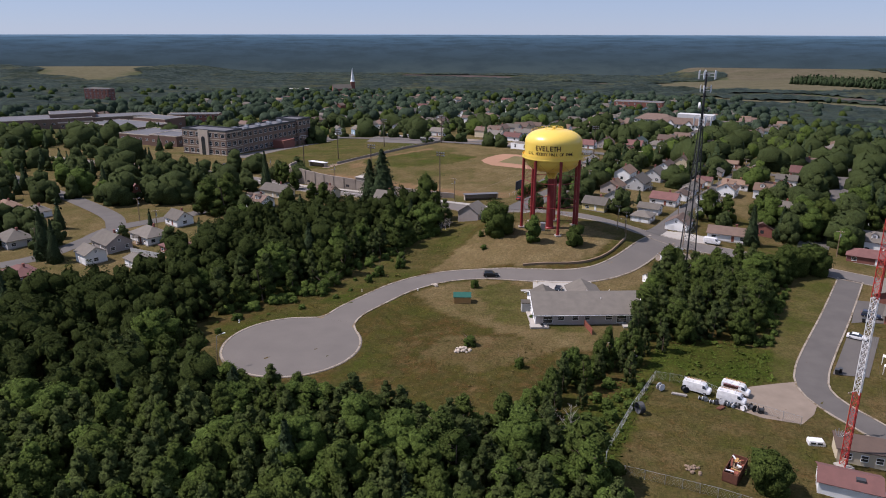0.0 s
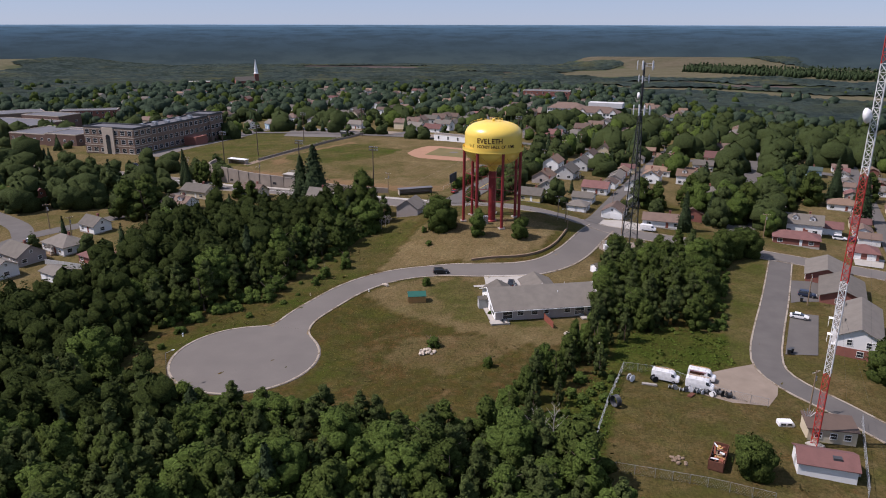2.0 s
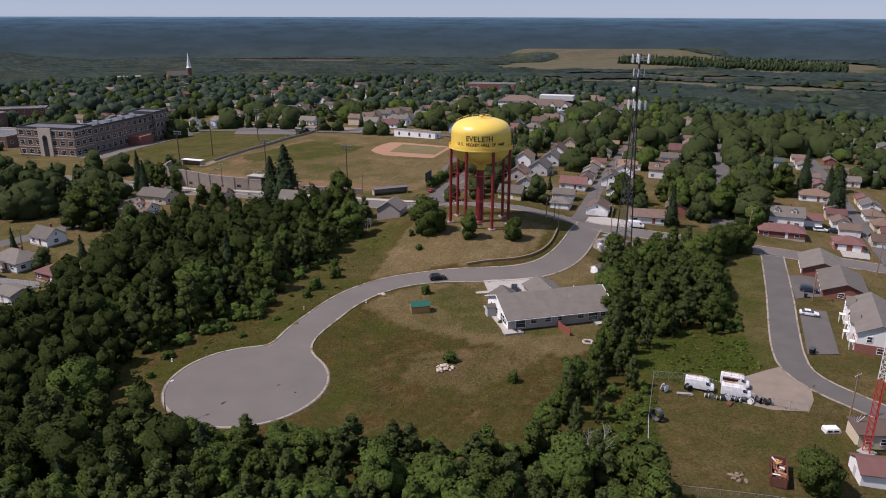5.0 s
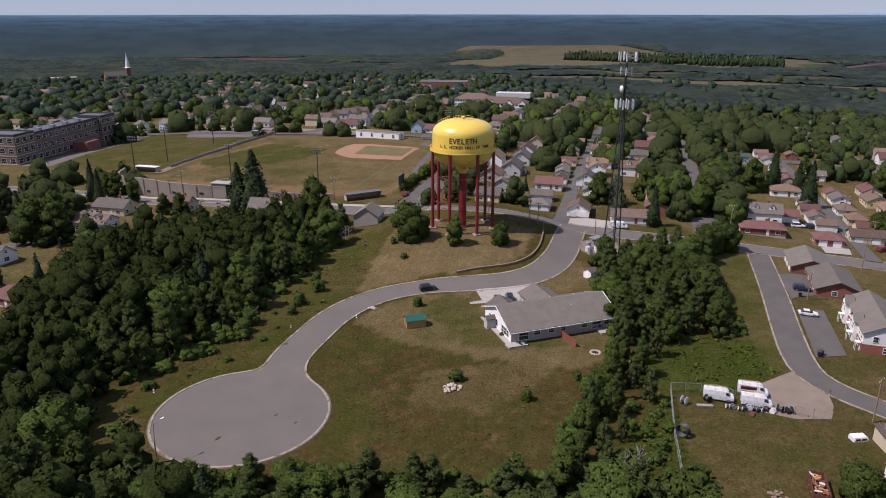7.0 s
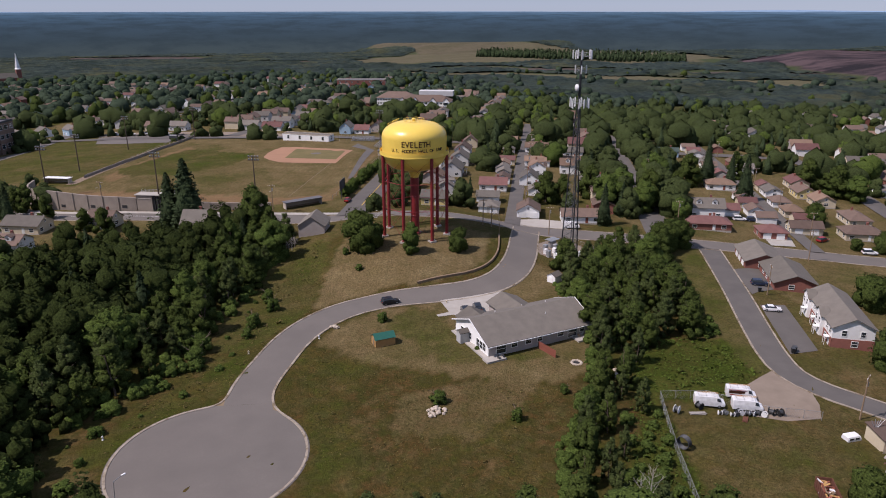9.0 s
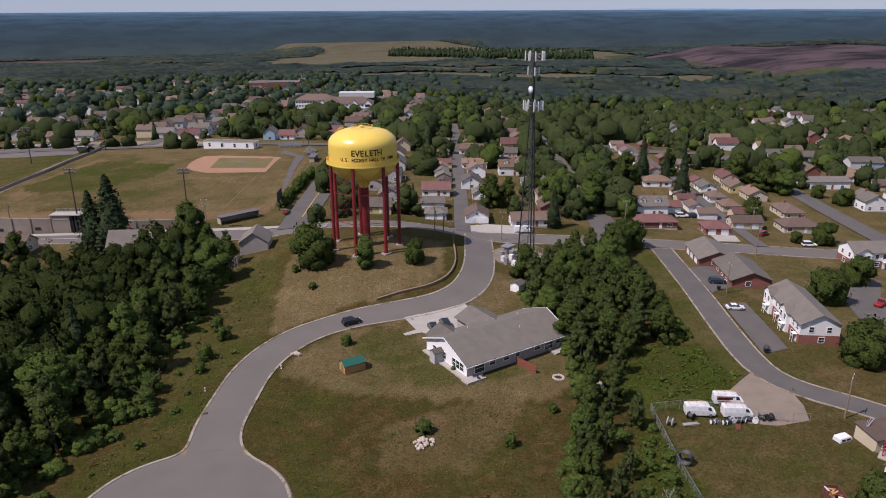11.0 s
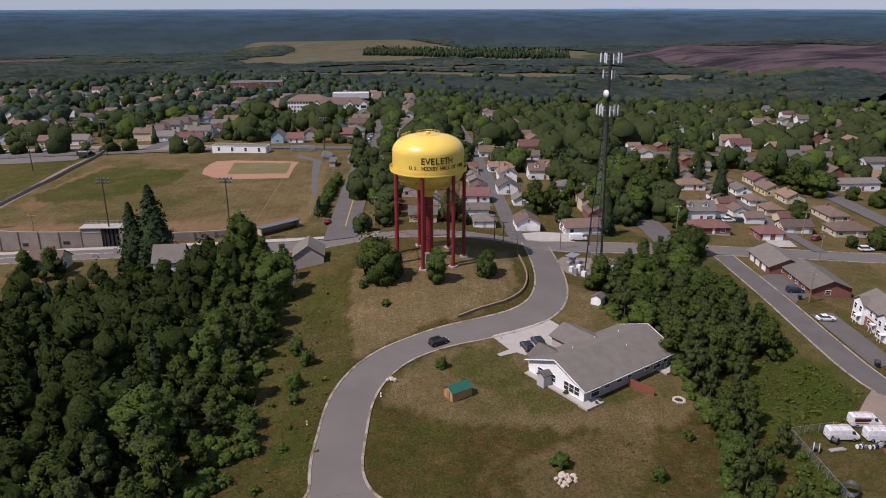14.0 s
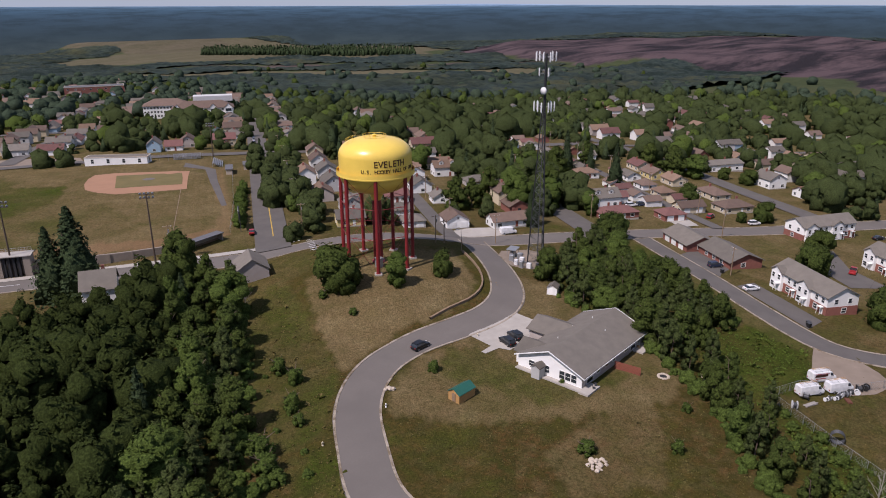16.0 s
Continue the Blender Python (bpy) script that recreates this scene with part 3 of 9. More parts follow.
def part(name, bm, material, parent, label="", smooth=False):
    """Links a bmesh as one mesh under a thing or under one of its parts."""
    me = bpy.data.meshes.new(name)
    bmesh.ops.recalc_face_normals(bm, faces=bm.faces)
    bm.to_mesh(me)
    bm.free()
    me.materials.append(material)
    if smooth:
        me.polygons.foreach_set("use_smooth", [True] * len(me.polygons))
    return piece(name, me, parent, label)


def piece(name, me, parent, label="", m=None):
    ob = new(name, me)
    ob.parent = parent
    if m is not None:
        ob.matrix_local = m
    if label:
        tagged(ob, label)
    return ob


def box(bm, x0, x1, y0, y1, z0, z1, m=None):
    vs = [bm.verts.new(v) for v in ((x0, y0, z0), (x1, y0, z0), (x1, y1, z0), (x0, y1, z0), (x0, y0, z1), (x1, y0, z1), (x1, y1, z1), (x0, y1, z1))]
    for f in ((0, 3, 2, 1), (4, 5, 6, 7), (0, 1, 5, 4), (1, 2, 6, 5), (2, 3, 7, 6), (3, 0, 4, 7)):
        bm.faces.new([vs[i] for i in f])
    if m is not None:
        bmesh.ops.transform(bm, matrix=m, verts=vs)
    return vs


def rod(bm, a, b, r, r2=None, sides=8):
    """A round bar from a to b."""
    a, b = Vector(a), Vector(b)
    d = (b - a).normalized()
    u = d.orthogonal().normalized()
    v = d.cross(u)
    r2 = r if r2 is None else r2
    lo = [bm.verts.new(a + (u * math.cos(t) + v * math.sin(t)) * r) for t in (2 * math.pi * k / sides for k in range(sides))]
    hi = [bm.verts.new(b + (u * math.cos(t) + v * math.sin(t)) * r2) for t in (2 * math.pi * k / sides for k in range(sides))]
    for k in range(sides):
        bm.faces.new((lo[k], lo[(k + 1) % sides], hi[(k + 1) % sides], hi[k]))
    bm.faces.new(lo[::-1])
    bm.faces.new(hi)


def lathe(bm, profile, sides=32, turn=0.0):
    """A body of revolution from (radius, height) pairs."""
    rings = []
    for r, z in profile:
        if r < 1e-4:
            rings.append([bm.verts.new((0, 0, z))])
        else:
            rings.append([bm.verts.new((r * math.cos(turn + 2 * math.pi * k / sides), r * math.sin(turn + 2 * math.pi * k / sides), z)) for k in range(sides)])
    for a, b in zip(rings, rings[1:]):
        for k in range(sides):
            k2 = (k + 1) % sides
            if len(a) == 1:
                bm.faces.new((a[0], b[k2], b[k]))
            elif len(b) == 1:
                bm.faces.new((a[k], a[k2], b[0]))
            else:
                bm.faces.new((a[k], a[k2], b[k2], b[k]))


def hoop(bm, radius, z, r, sides=48, start=0.0, sweep=2 * math.pi, thick=5):
    """A bent round bar lying level."""
    pts = [Vector((radius * math.cos(start + sweep * k / sides), radius * math.sin(start + sweep * k / sides), z)) for k in range(sides + 1)]
    for a, b in zip(pts, pts[1:]):
        rod(bm, a, b, r, sides=thick)


def bent_text(words, size, radius_at, azimuth, z, spread, material, parent, label):
    """Each letter of the words as flat raised lettering laid round an upright body."""
    count = len(words)
    for k, ch in enumerate(words):
        if ch == " ":
            continue
        a = azimuth + spread * (k - (count - 1) / 2)
        cu = bpy.data.curves.new("letter", "FONT")
        cu.body, cu.size, cu.align_x, cu.align_y, cu.extrude, cu.offset = ch, size, "CENTER", "CENTER", 0.03, size * 0.012
        tmp = bpy.data.objects.new("letter", cu)
        me = bpy.data.meshes.new_from_object(tmp)
        bpy.data.objects.remove(tmp)
        bpy.data.curves.remove(cu)
        me.materials.append(material)
        for v in me.vertices:
            v.co.x *= 0.92
        r, lean = radius_at(z)
        turn = Matrix.Translation((r * math.cos(a), r * math.sin(a), z)) @ Matrix.Rotation(a + math.pi / 2, 4, "Z") @ Matrix.Rotation(math.pi / 2 - lean, 4, "X")
        piece("letter", me, parent, label, turn)


# ---- water tower ----
def water_tower():
    gz = float(height(*TOWER)) - 0.05
    top = empty("water_tower", (*TOWER, gz), 0, "yellow water tower with red legs standing on a grassy knoll", "water tower")
    base = gz
    bal, crown = 31.9 - base, 41.2 - base
    R = 9.75
    wall_top = bal + (crown - bal) * 0.52
    shell = [(R, bal - 0.2), (R, bal + 1.2), (R, bal + 2.6), (R, bal + 3.8), (R, wall_top)]
    steps = 22
    for k in range(1, steps + 1):
        t = k / steps * math.pi / 2
        shell.append((R * math.cos(t) ** 0.72 if k < steps else 0.0, wall_top + (crown - wall_top) * math.sin(t)))
    shell = [p for p in shell]

    def skin(f):
        """Radius and height of the dome, from its shoulder (0) to its top (1)."""
        t = f * math.pi / 2
        return R * math.cos(t) ** 0.72, wall_top + (crown - wall_top) * math.sin(t)

    bm = bmesh.new()
    lathe(bm, shell, 96)
    tank = part("tank", bm, TANK_YELLOW, top, "glossy yellow steel tank with a rounded dome", True)
    bm = bmesh.new()
    bowl = [(R * 0.995, bal - 0.2)]
    for k in range(1, 15):
        t = k / 15 * math.pi / 2
        bowl.append((2.3 + (R - 2.3) * math.cos(t) ** 0.9, bal - 0.2 - 5.2 * math.sin(t)))
    bowl += [(2.1, bal - 5.7), (1.75, bal - 6.6), (1.45, bal - 7.3), (1.3, bal - 8.0)]
    lathe(bm, bowl, 72)
    part("bowl", bm, TANK_YELLOW, top, "yellow bowl-shaped tank bottom", True)
    bm = bmesh.new()
    lathe(bm, [(R - 0.05, bal - 0.35), (R + 0.75, bal - 0.35), (R + 0.78, bal - 0.1), (R + 0.75, bal + 0.02), (R - 0.05, bal + 0.02)], 96)
    lathe(bm, [(R + 0.7, bal), (R + 0.73, bal), (R + 0.73, bal + 0.95), (R + 0.7, bal + 0.95)], 96)
    part("balcony", bm, TANK_YELLOW, top, "yellow ring balcony round the tank")
    bm = bmesh.new()
    lathe(bm, [(1.3, 0.3), (1.3, bal - 7.9)], 32)
    lathe(bm, [(1.75, 0.0), (1.75, 0.55), (1.3, 0.6)], 32)
    for z in (6, 12, 18):
        lathe(bm, [(1.3, z - 0.08), (1.36, z - 0.06), (1.36, z + 0.06), (1.3, z + 0.08)], 32)
    part("riser", bm, TANK_RED, top, "thick dark red standpipe", True)
    first = math.radians(-130)
    feet = []
    for k in range(7):
        a = first + 2 * math.pi * k / 7
        c, s = math.cos(a), math.sin(a)
        foot = Vector((9.95 * c, 9.95 * s, 0))
        local = float(height(TOWER[0] + foot.x, TOWER[1] + foot.y)) - gz
        feet.append((foot, local))
        bm = bmesh.new()
        rod(bm, (foot.x, foot.y, local + 0.45), ((R + 0.1) * c, (R + 0.1) * s, bal + 0.55), 0.5, 0.5, 16)
        rod(bm, (foot.x, foot.y, local + 0.4), (foot.x, foot.y, local + 0.5), 0.75, 0.75, 12)
        part("leg", bm, TANK_RED, top, "dark red tubular steel leg")
        bm = bmesh.new()
        box(bm, -1.0, 1.0, -1.0, 1.0, -1.2, 0.42, Matrix.Translation((foot.x, foot.y, local)) @ Matrix.Rotation(a, 4, "Z"))
        part("footing", bm, CONCRETE, top, "white-washed concrete leg footing")
    for lvl in (0.36, 0.68):
        for k in range(7):
            (p, _), (q, _) = feet[k], feet[(k + 1) % 7]
            bm = bmesh.new()
            rod(bm, (p.x, p.y, bal * lvl), (q.x, q.y, bal * lvl), 0.1, 0.1, 8)
            part("brace", bm, TANK_RED, top)
    for k in range(7):
        (p, _), (q, _) = feet[k], feet[(k + 1) % 7]
        for z0, z1 in ((0.5, bal * 0.36), (bal * 0.36, bal * 0.68), (bal * 0.68, bal - 0.6)):
            bm = bmesh.new()
            rod(bm, (p.x, p.y, z0), (q.x, q.y, z1), 0.035, 0.035, 4)
            rod(bm, (q.x, q.y, z0), (p.x, p.y, z1), 0.035, 0.035, 4)
            part("tie_rod", bm, TANK_RED, top)
    # rail on the dome, vent, roof ladder
    bm = bmesh.new()
    rz = crown - 0.45
    for h in (0.55, 1.05):
        hoop(bm, 3.1, rz + h, 0.045, 40)
    for k in range(14):
        a = 2 * math.pi * k / 14
        rod(bm, (3.1 * math.cos(a), 3.1 * math.sin(a), rz - 0.2), (3.1 * math.cos(a), 3.1 * math.sin(a), rz + 1.05), 0.04, sides=5)
    part("railing", bm, TANK_YELLOW, top, "yellow tubular railing on the dome")
    bm = bmesh.new()
    lathe(bm, [(0.5, crown - 0.2), (0.5, crown + 0.45), (0.75, crown + 0.5), (0.7, crown + 0.65), (0.0, crown + 0.85)], 20)
    part("vent", bm, TANK_YELLOW, top, "", True)
    bm = bmesh.new()
    for side in (-0.22, 0.22):
        for k in range(10):
            def at(j):
                r, z = (R, bal + 0.6 + (wall_top - bal - 0.6) * j / 4) if j < 4 else skin((j - 4) / 6 * 0.75)
                r += 0.14
                return Vector((r * math.cos(-0.2) + side * 0.2, r * math.sin(-0.2) + side, z + 0.1))
            rod(bm, at(k), at(k + 1), 0.035, sides=5)
    part("ladder", bm, TANK_YELLOW, top)
    for a0 in (2.2, 2.9):
        bm = bmesh.new()
        pts = []
        for k in range(9):
            r, z = skin(0.45 + 0.035 * k)
            pts.append(Vector((r * math.cos(a0), r * math.sin(a0), z + 0.75)))
        for a, b in zip(pts, pts[1:]):
            rod(bm, a, b, 0.04, sides=5)
            rod(bm, a, a - Vector((0, 0, 0.75)), 0.03, sides=4)
        part("guard_rail", bm, TANK_YELLOW, top)

    def radius_at(z):
        best = None
        for (r0, z0), (r1, z1) in zip(shell, shell[1:]):
            if z0 <= z <= z1 and z1 > z0:
                f = (z - z0) / (z1 - z0)
                best = (r0 + (r1 - r0) * f + 0.03, math.atan2(r0 - r1, z1 - z0))
        return best

    front = math.radians(-109)
    bent_text("EVELETH", 2.35, radius_at, front + 0.04, 35.6 - base, math.radians(7.4), LETTER_BROWN, tank, "dark brown painted capital letter")
    bent_text("U.S. HOCKEY HALL OF FAME", 1.35, radius_at, front + 0.12, 33.75 - base, math.radians(4.1), LETTER_BROWN, tank, "dark brown painted capital letter")
    bm = bmesh.new()
    box(bm, -3.4, -1.9, -4.3, -2.6, 0.0, 2.6)
    box(bm, -3.5, -1.8, -4.4, -2.5, 2.6, 2.75)
    part("control_cabinet", bm, STEEL, top, "pale grey equipment cabinet beside the riser")


water_tower()


# ---- lattice radio tower with antennas ----
def lattice(bm_leg, bm_brace, z0, z1, w0, w1, panels, leg_r, brace_r, turn=0.0):
    """Three legs tapering from w0 to w1 between two heights, with crossed braces."""
    def corner(k, z):
        w = w0 + (w1 - w0) * (z - z0) / (z1 - z0)
        a = turn + 2 * math.pi * k / 3
        return Vector((w / math.sqrt(3) * math.cos(a), w / math.sqrt(3) * math.sin(a), z))
    for k in range(3):
        rod(bm_leg[k], corner(k, z0), corner(k, z1), leg_r, leg_r * 0.8, 8)
        for p in range(panels):
            za, zb = z0 + (z1 - z0) * p / panels, z0 + (z1 - z0) * (p + 1) / panels
            rod(bm_brace, corner(k, za), corner((k + 1) % 3, zb), brace_r, sides=4)
            rod(bm_brace, corner((k + 1) % 3, za), corner(k, zb), brace_r, sides=4)
            rod(bm_brace, corner(k, zb), corner((k + 1) % 3, zb), brace_r, sides=4)


def radio_tower():
    x, y = 70.3, 231.0
    gz = float(height(x, y))
    top = empty("radio_tower", (x, y, gz), 12, "dark steel lattice radio tower carrying white panel antennas", "radio tower")
    legs, braces = [bmesh.new() for _ in range(3)], bmesh.new()
    lattice(legs, braces, 0.3, 45.5 - gz, 5.2, 1.15, 16, 0.2, 0.05)
    for bm in legs:
        part("leg", bm, STEEL_BLACK, top)
    part("bracing", braces, STEEL_MID, top, "grey crossed steel bracing")
    bm = bmesh.new()
    rod(bm, (0.3, 0.25, 0.3), (0.3, 0.25, 44.0), 0.14, sides=6)
    part("cable_run", bm, STEEL_DARK, top)
    bm = bmesh.new()
    rod(bm, (0, 0, 44 - gz), (0, 0, 61.5 - gz), 0.42, 0.3, 12)
    part("mast", bm, STEEL_BLACK, top, "round dark steel upper mast")
    # rings of panel antennas
    for z, reach, sides, tall, wide in ((47.2 - gz, 2.0, 3, 2.5, 0.42), (56.6 - gz, 1.2, 1, 2.0, 0.36), (60.7 - gz, 1.9, 2, 2.3, 0.5)):
        bm = bmesh.new()
        for k in range(3):
            a = 2 * math.pi * k / 3 + 0.5
            c, s = math.cos(a), math.sin(a)
            rod(bm, (0, 0, z), (reach * c, reach * s, z), 0.07, sides=6)
            for h in (-0.45, 0.45):
                rod(bm, (reach * c - s * reach, reach * s + c * reach, z + h), (reach * c + s * reach, reach * s - c * reach, z + h), 0.05, sides=6)
        part("antenna_frame", bm, STEEL, top)
        for k in range(3):
            a = 2 * math.pi * k / 3 + 0.5
            for j in range(sides):
                off = (j / max(1, sides - 1) - 0.5) * 2 * reach * 0.92
                bm = bmesh.new()
                box(bm, 0.12, 0.3, -wide / 2, wide / 2, -tall / 2, tall / 2)
                box(bm, 0.02, 0.14, -wide / 5, wide / 5, -tall / 2 - 0.2, tall / 2 + 0.2)
                bmesh.ops.transform(bm, matrix=Matrix.Translation((reach * math.cos(a) - math.sin(a) * off, reach * math.sin(a) + math.cos(a) * off, z)) @ Matrix.Rotation(a, 4, "Z"), verts=bm.verts)
                part("panel_antenna", bm, ANTENNA, top, "white upright panel antenna")
    bm = bmesh.new()
    dish = [(0.0, 0.0), (0.35, 0.02), (0.6, 0.1), (0.95, 0.25), (1.0, 0.3), (1.0, 0.75), (0.0, 0.8)]
    lathe(bm, dish, 28)
    bmesh.ops.transform(bm, matrix=Matrix.Translation((-0.9, -0.4, 51.6 - gz)) @ Matrix.Rotation(math.radians(-22), 4, "Z") @ Matrix.Rotation(math.radians(-90), 4, "Y"), verts=bm.verts)
    part("dish", bm, ANTENNA, top, "white round microwave dish", True)


radio_tower()


def guyed_mast():
    x, y = 68.4, 121.3
    gz = float(height(x, y))
    top = empty("guyed_mast", (x, y, gz), 20, "red and white banded lattice radio mast with a dish", "radio mast")
    bands = ((0.2, 14.5, MAST_RED), (14.5, 32, MAST_WHITE), (32, 50.5, MAST_RED), (50.5, 68, MAST_WHITE), (68, 86, MAST_RED))
    for z0, z1, mat in bands:
        legs, braces = [bmesh.new() for _ in range(3)], bmesh.new()
        lattice(legs, braces, z0, z1, 1.25, 1.25, int((z1 - z0) / 1.3), 0.085, 0.035)
        for bm in legs:
            part("leg", bm, mat, top)
        part("bracing", braces, mat, top)
    bm = bmesh.new()
    box(bm, -1.2, 1.2, -1.2, 1.2, -0.8, 0.25)
    part("footing", bm, CONCRETE, top)
    bm = bmesh.new()
    rod(bm, (0.45, 0, 0.3), (0.45, 0, 84.0), 0.06, sides=5)
    part("cable_run", bm, STEEL_DARK, top)
    bm = bmesh.new()
    lathe(bm, [(0.0, -0.35), (0.7, -0.25), (1.15, 0.0), (1.25, 0.2), (1.15, 0.5), (0.8, 0.85), (0.0, 1.05)], 28)
    bmesh.ops.transform(bm, matrix=Matrix.Translation((-1.5, 0.9, 60.0)) @ Matrix.Rotation(math.radians(-60), 4, "Z") @ Matrix.Rotation(math.radians(80), 4, "Y"), verts=bm.verts)
    part("dish", bm, ANTENNA, top, "white covered microwave dish", True)
    for k in range(3):
        a = 2 * math.pi * k / 3 + 0.35
        for z, far in ((28, 18), (56, 34), (82, 50)):
            if k == 1:
                continue
            bm = bmesh.new()
            fx, fy = far * math.cos(a), far * math.sin(a)
            rod(bm, (0, 0, z), (fx, fy, 0.4), 0.012, sides=3)
            part("guy_wire", bm, STEEL_DARK, top)


guyed_mast()


# ---- houses ----
def shared(name, build, material, smooth=False):
    bm = bmesh.new()
    build(bm)
    bmesh.ops.recalc_face_normals(bm, faces=bm.faces)
    me = bpy.data.meshes.new(name)
    bm.to_mesh(me)
    bm.free()
    me.materials.append(material)
    if smooth:
        me.polygons.foreach_set("use_smooth", [True] * len(me.polygons))
    return me


def frame_mesh(w, h):
    def build(bm):
        for x0, x1, z0, z1 in ((-w / 2 - 0.09, -w / 2, -h / 2 - 0.09, h / 2 + 0.09), (w / 2, w / 2 + 0.09, -h / 2 - 0.09, h / 2 + 0.09),
                               (-w / 2, w / 2, h / 2, h / 2 + 0.09), (-w / 2, w / 2, -h / 2 - 0.12, -h / 2), (-w / 2, w / 2, -0.03, 0.03)):
            box(bm, x0, x1, -0.07, 0.02, z0, z1)
    return shared("window", build, WHITE)


WINDOWS = {}


def window(w, h, parent, m):
    """A framed window with a recessed pane; its face looks along local -y."""
    key = (w, h)
    if key not in WINDOWS:
        WINDOWS[key] = (frame_mesh(w, h), shared("pane", lambda bm: box(bm, -w / 2, w / 2, -0.03, 0.0, -h / 2, h / 2), GLASS))
    f, p = WINDOWS[key]
    ob = piece("window", f, parent, "", m)
    piece("pane", p, ob, "dark reflecting pane")
    return ob


DOORS = {}


def door(w, h, material, parent, m, label=""):
    key = (w, h, material.name)
    if key not in DOORS:
        def build(bm):
            box(bm, -w / 2, w / 2, -0.06, 0.02, 0.02, h)
            rows = 4 if w > 2 else 2
            for k in range(rows):
                z0, z1 = 0.08 + (h - 0.1) * k / rows, 0.02 + (h - 0.1) * (k + 1) / rows
                box(bm, -w / 2 + 0.05, w / 2 - 0.05, -0.09, -0.05, z0, z1)
        DOORS[key] = shared("door", build, material)
    return piece("door", DOORS[key], parent, label, m)


def on_side(side, u, z, L, W):
    """A pose on one of the four walls, facing out: u runs along the wall from its middle."""
    if side == "s":
        return pose(u, -W / 2, z)
    if side == "n":
        return pose(u, W / 2, z, 0, 0, 180)
    if side == "w":
        return pose(-L / 2, u, z, 0, 0, -90)
    return pose(L / 2, u, z, 0, 0, 90)


def gable_walls(bm, L, W, H, rise, hip=False):
    """Solid walls, with gable ends unless hipped."""
    lo = [bm.verts.new(v) for v in ((-L / 2, -W / 2, -1.2), (L / 2, -W / 2, -1.2), (L / 2, W / 2, -1.2), (-L / 2, W / 2, -1.2))]
    hi = [bm.verts.new(v) for v in ((-L / 2, -W / 2, H), (L / 2, -W / 2, H), (L / 2, W / 2, H), (-L / 2, W / 2, H))]
    for k in range(4):
        bm.faces.new((lo[k], lo[(k + 1) % 4], hi[(k + 1) % 4], hi[k]))
    bm.faces.new(lo[::-1])
    if hip:
        bm.faces.new(hi)
    else:
        e, w = bm.verts.new((L / 2, 0, H + rise)), bm.verts.new((-L / 2, 0, H + rise))
        bm.faces.new((hi[1], hi[2], e))
        bm.faces.new((hi[3], hi[0], w))
        bm.faces.new((hi[0], hi[1], e, w))
        bm.faces.new((hi[2], hi[3], w, e))


def roof_shell(bm, L, W, H, rise, over=0.45, hip=False, thick=0.16):
    """A pitched roof with thickness and overhang."""
    slope = rise / (W / 2)
    drop = over * slope
    l, w = L / 2 + over, W / 2 + over
    inset = W / 2 + over if hip else 0.0
    inset = min(inset, l - 0.2)
    for dz, flip in ((thick, False), (0.02, True)):
        v = [bm.verts.new(p) for p in ((-l, -w, H - drop + dz), (l, -w, H - drop + dz), (l, w, H - drop + dz), (-l, w, H - drop + dz), (-l + inset, 0, H + rise + dz), (l - inset, 0, H + rise + dz))]
        fs = [(0, 1, 5, 4), (2, 3, 4, 5)] + ([(1, 2, 5), (3, 0, 4)] if hip else [])
        for f in fs:
            bm.faces.new([v[i] for i in (f[::-1] if flip else f)])
        if flip:
            lower = v
        else:
            upper = v
    rim = (0, 1, 2, 3) if hip else (0, 1, 5, 2, 3, 4)
    for a, b in zip(rim, rim[1:] + rim[:1]):
        bm.faces.new((upper[a], upper[b], lower[b], lower[a]))


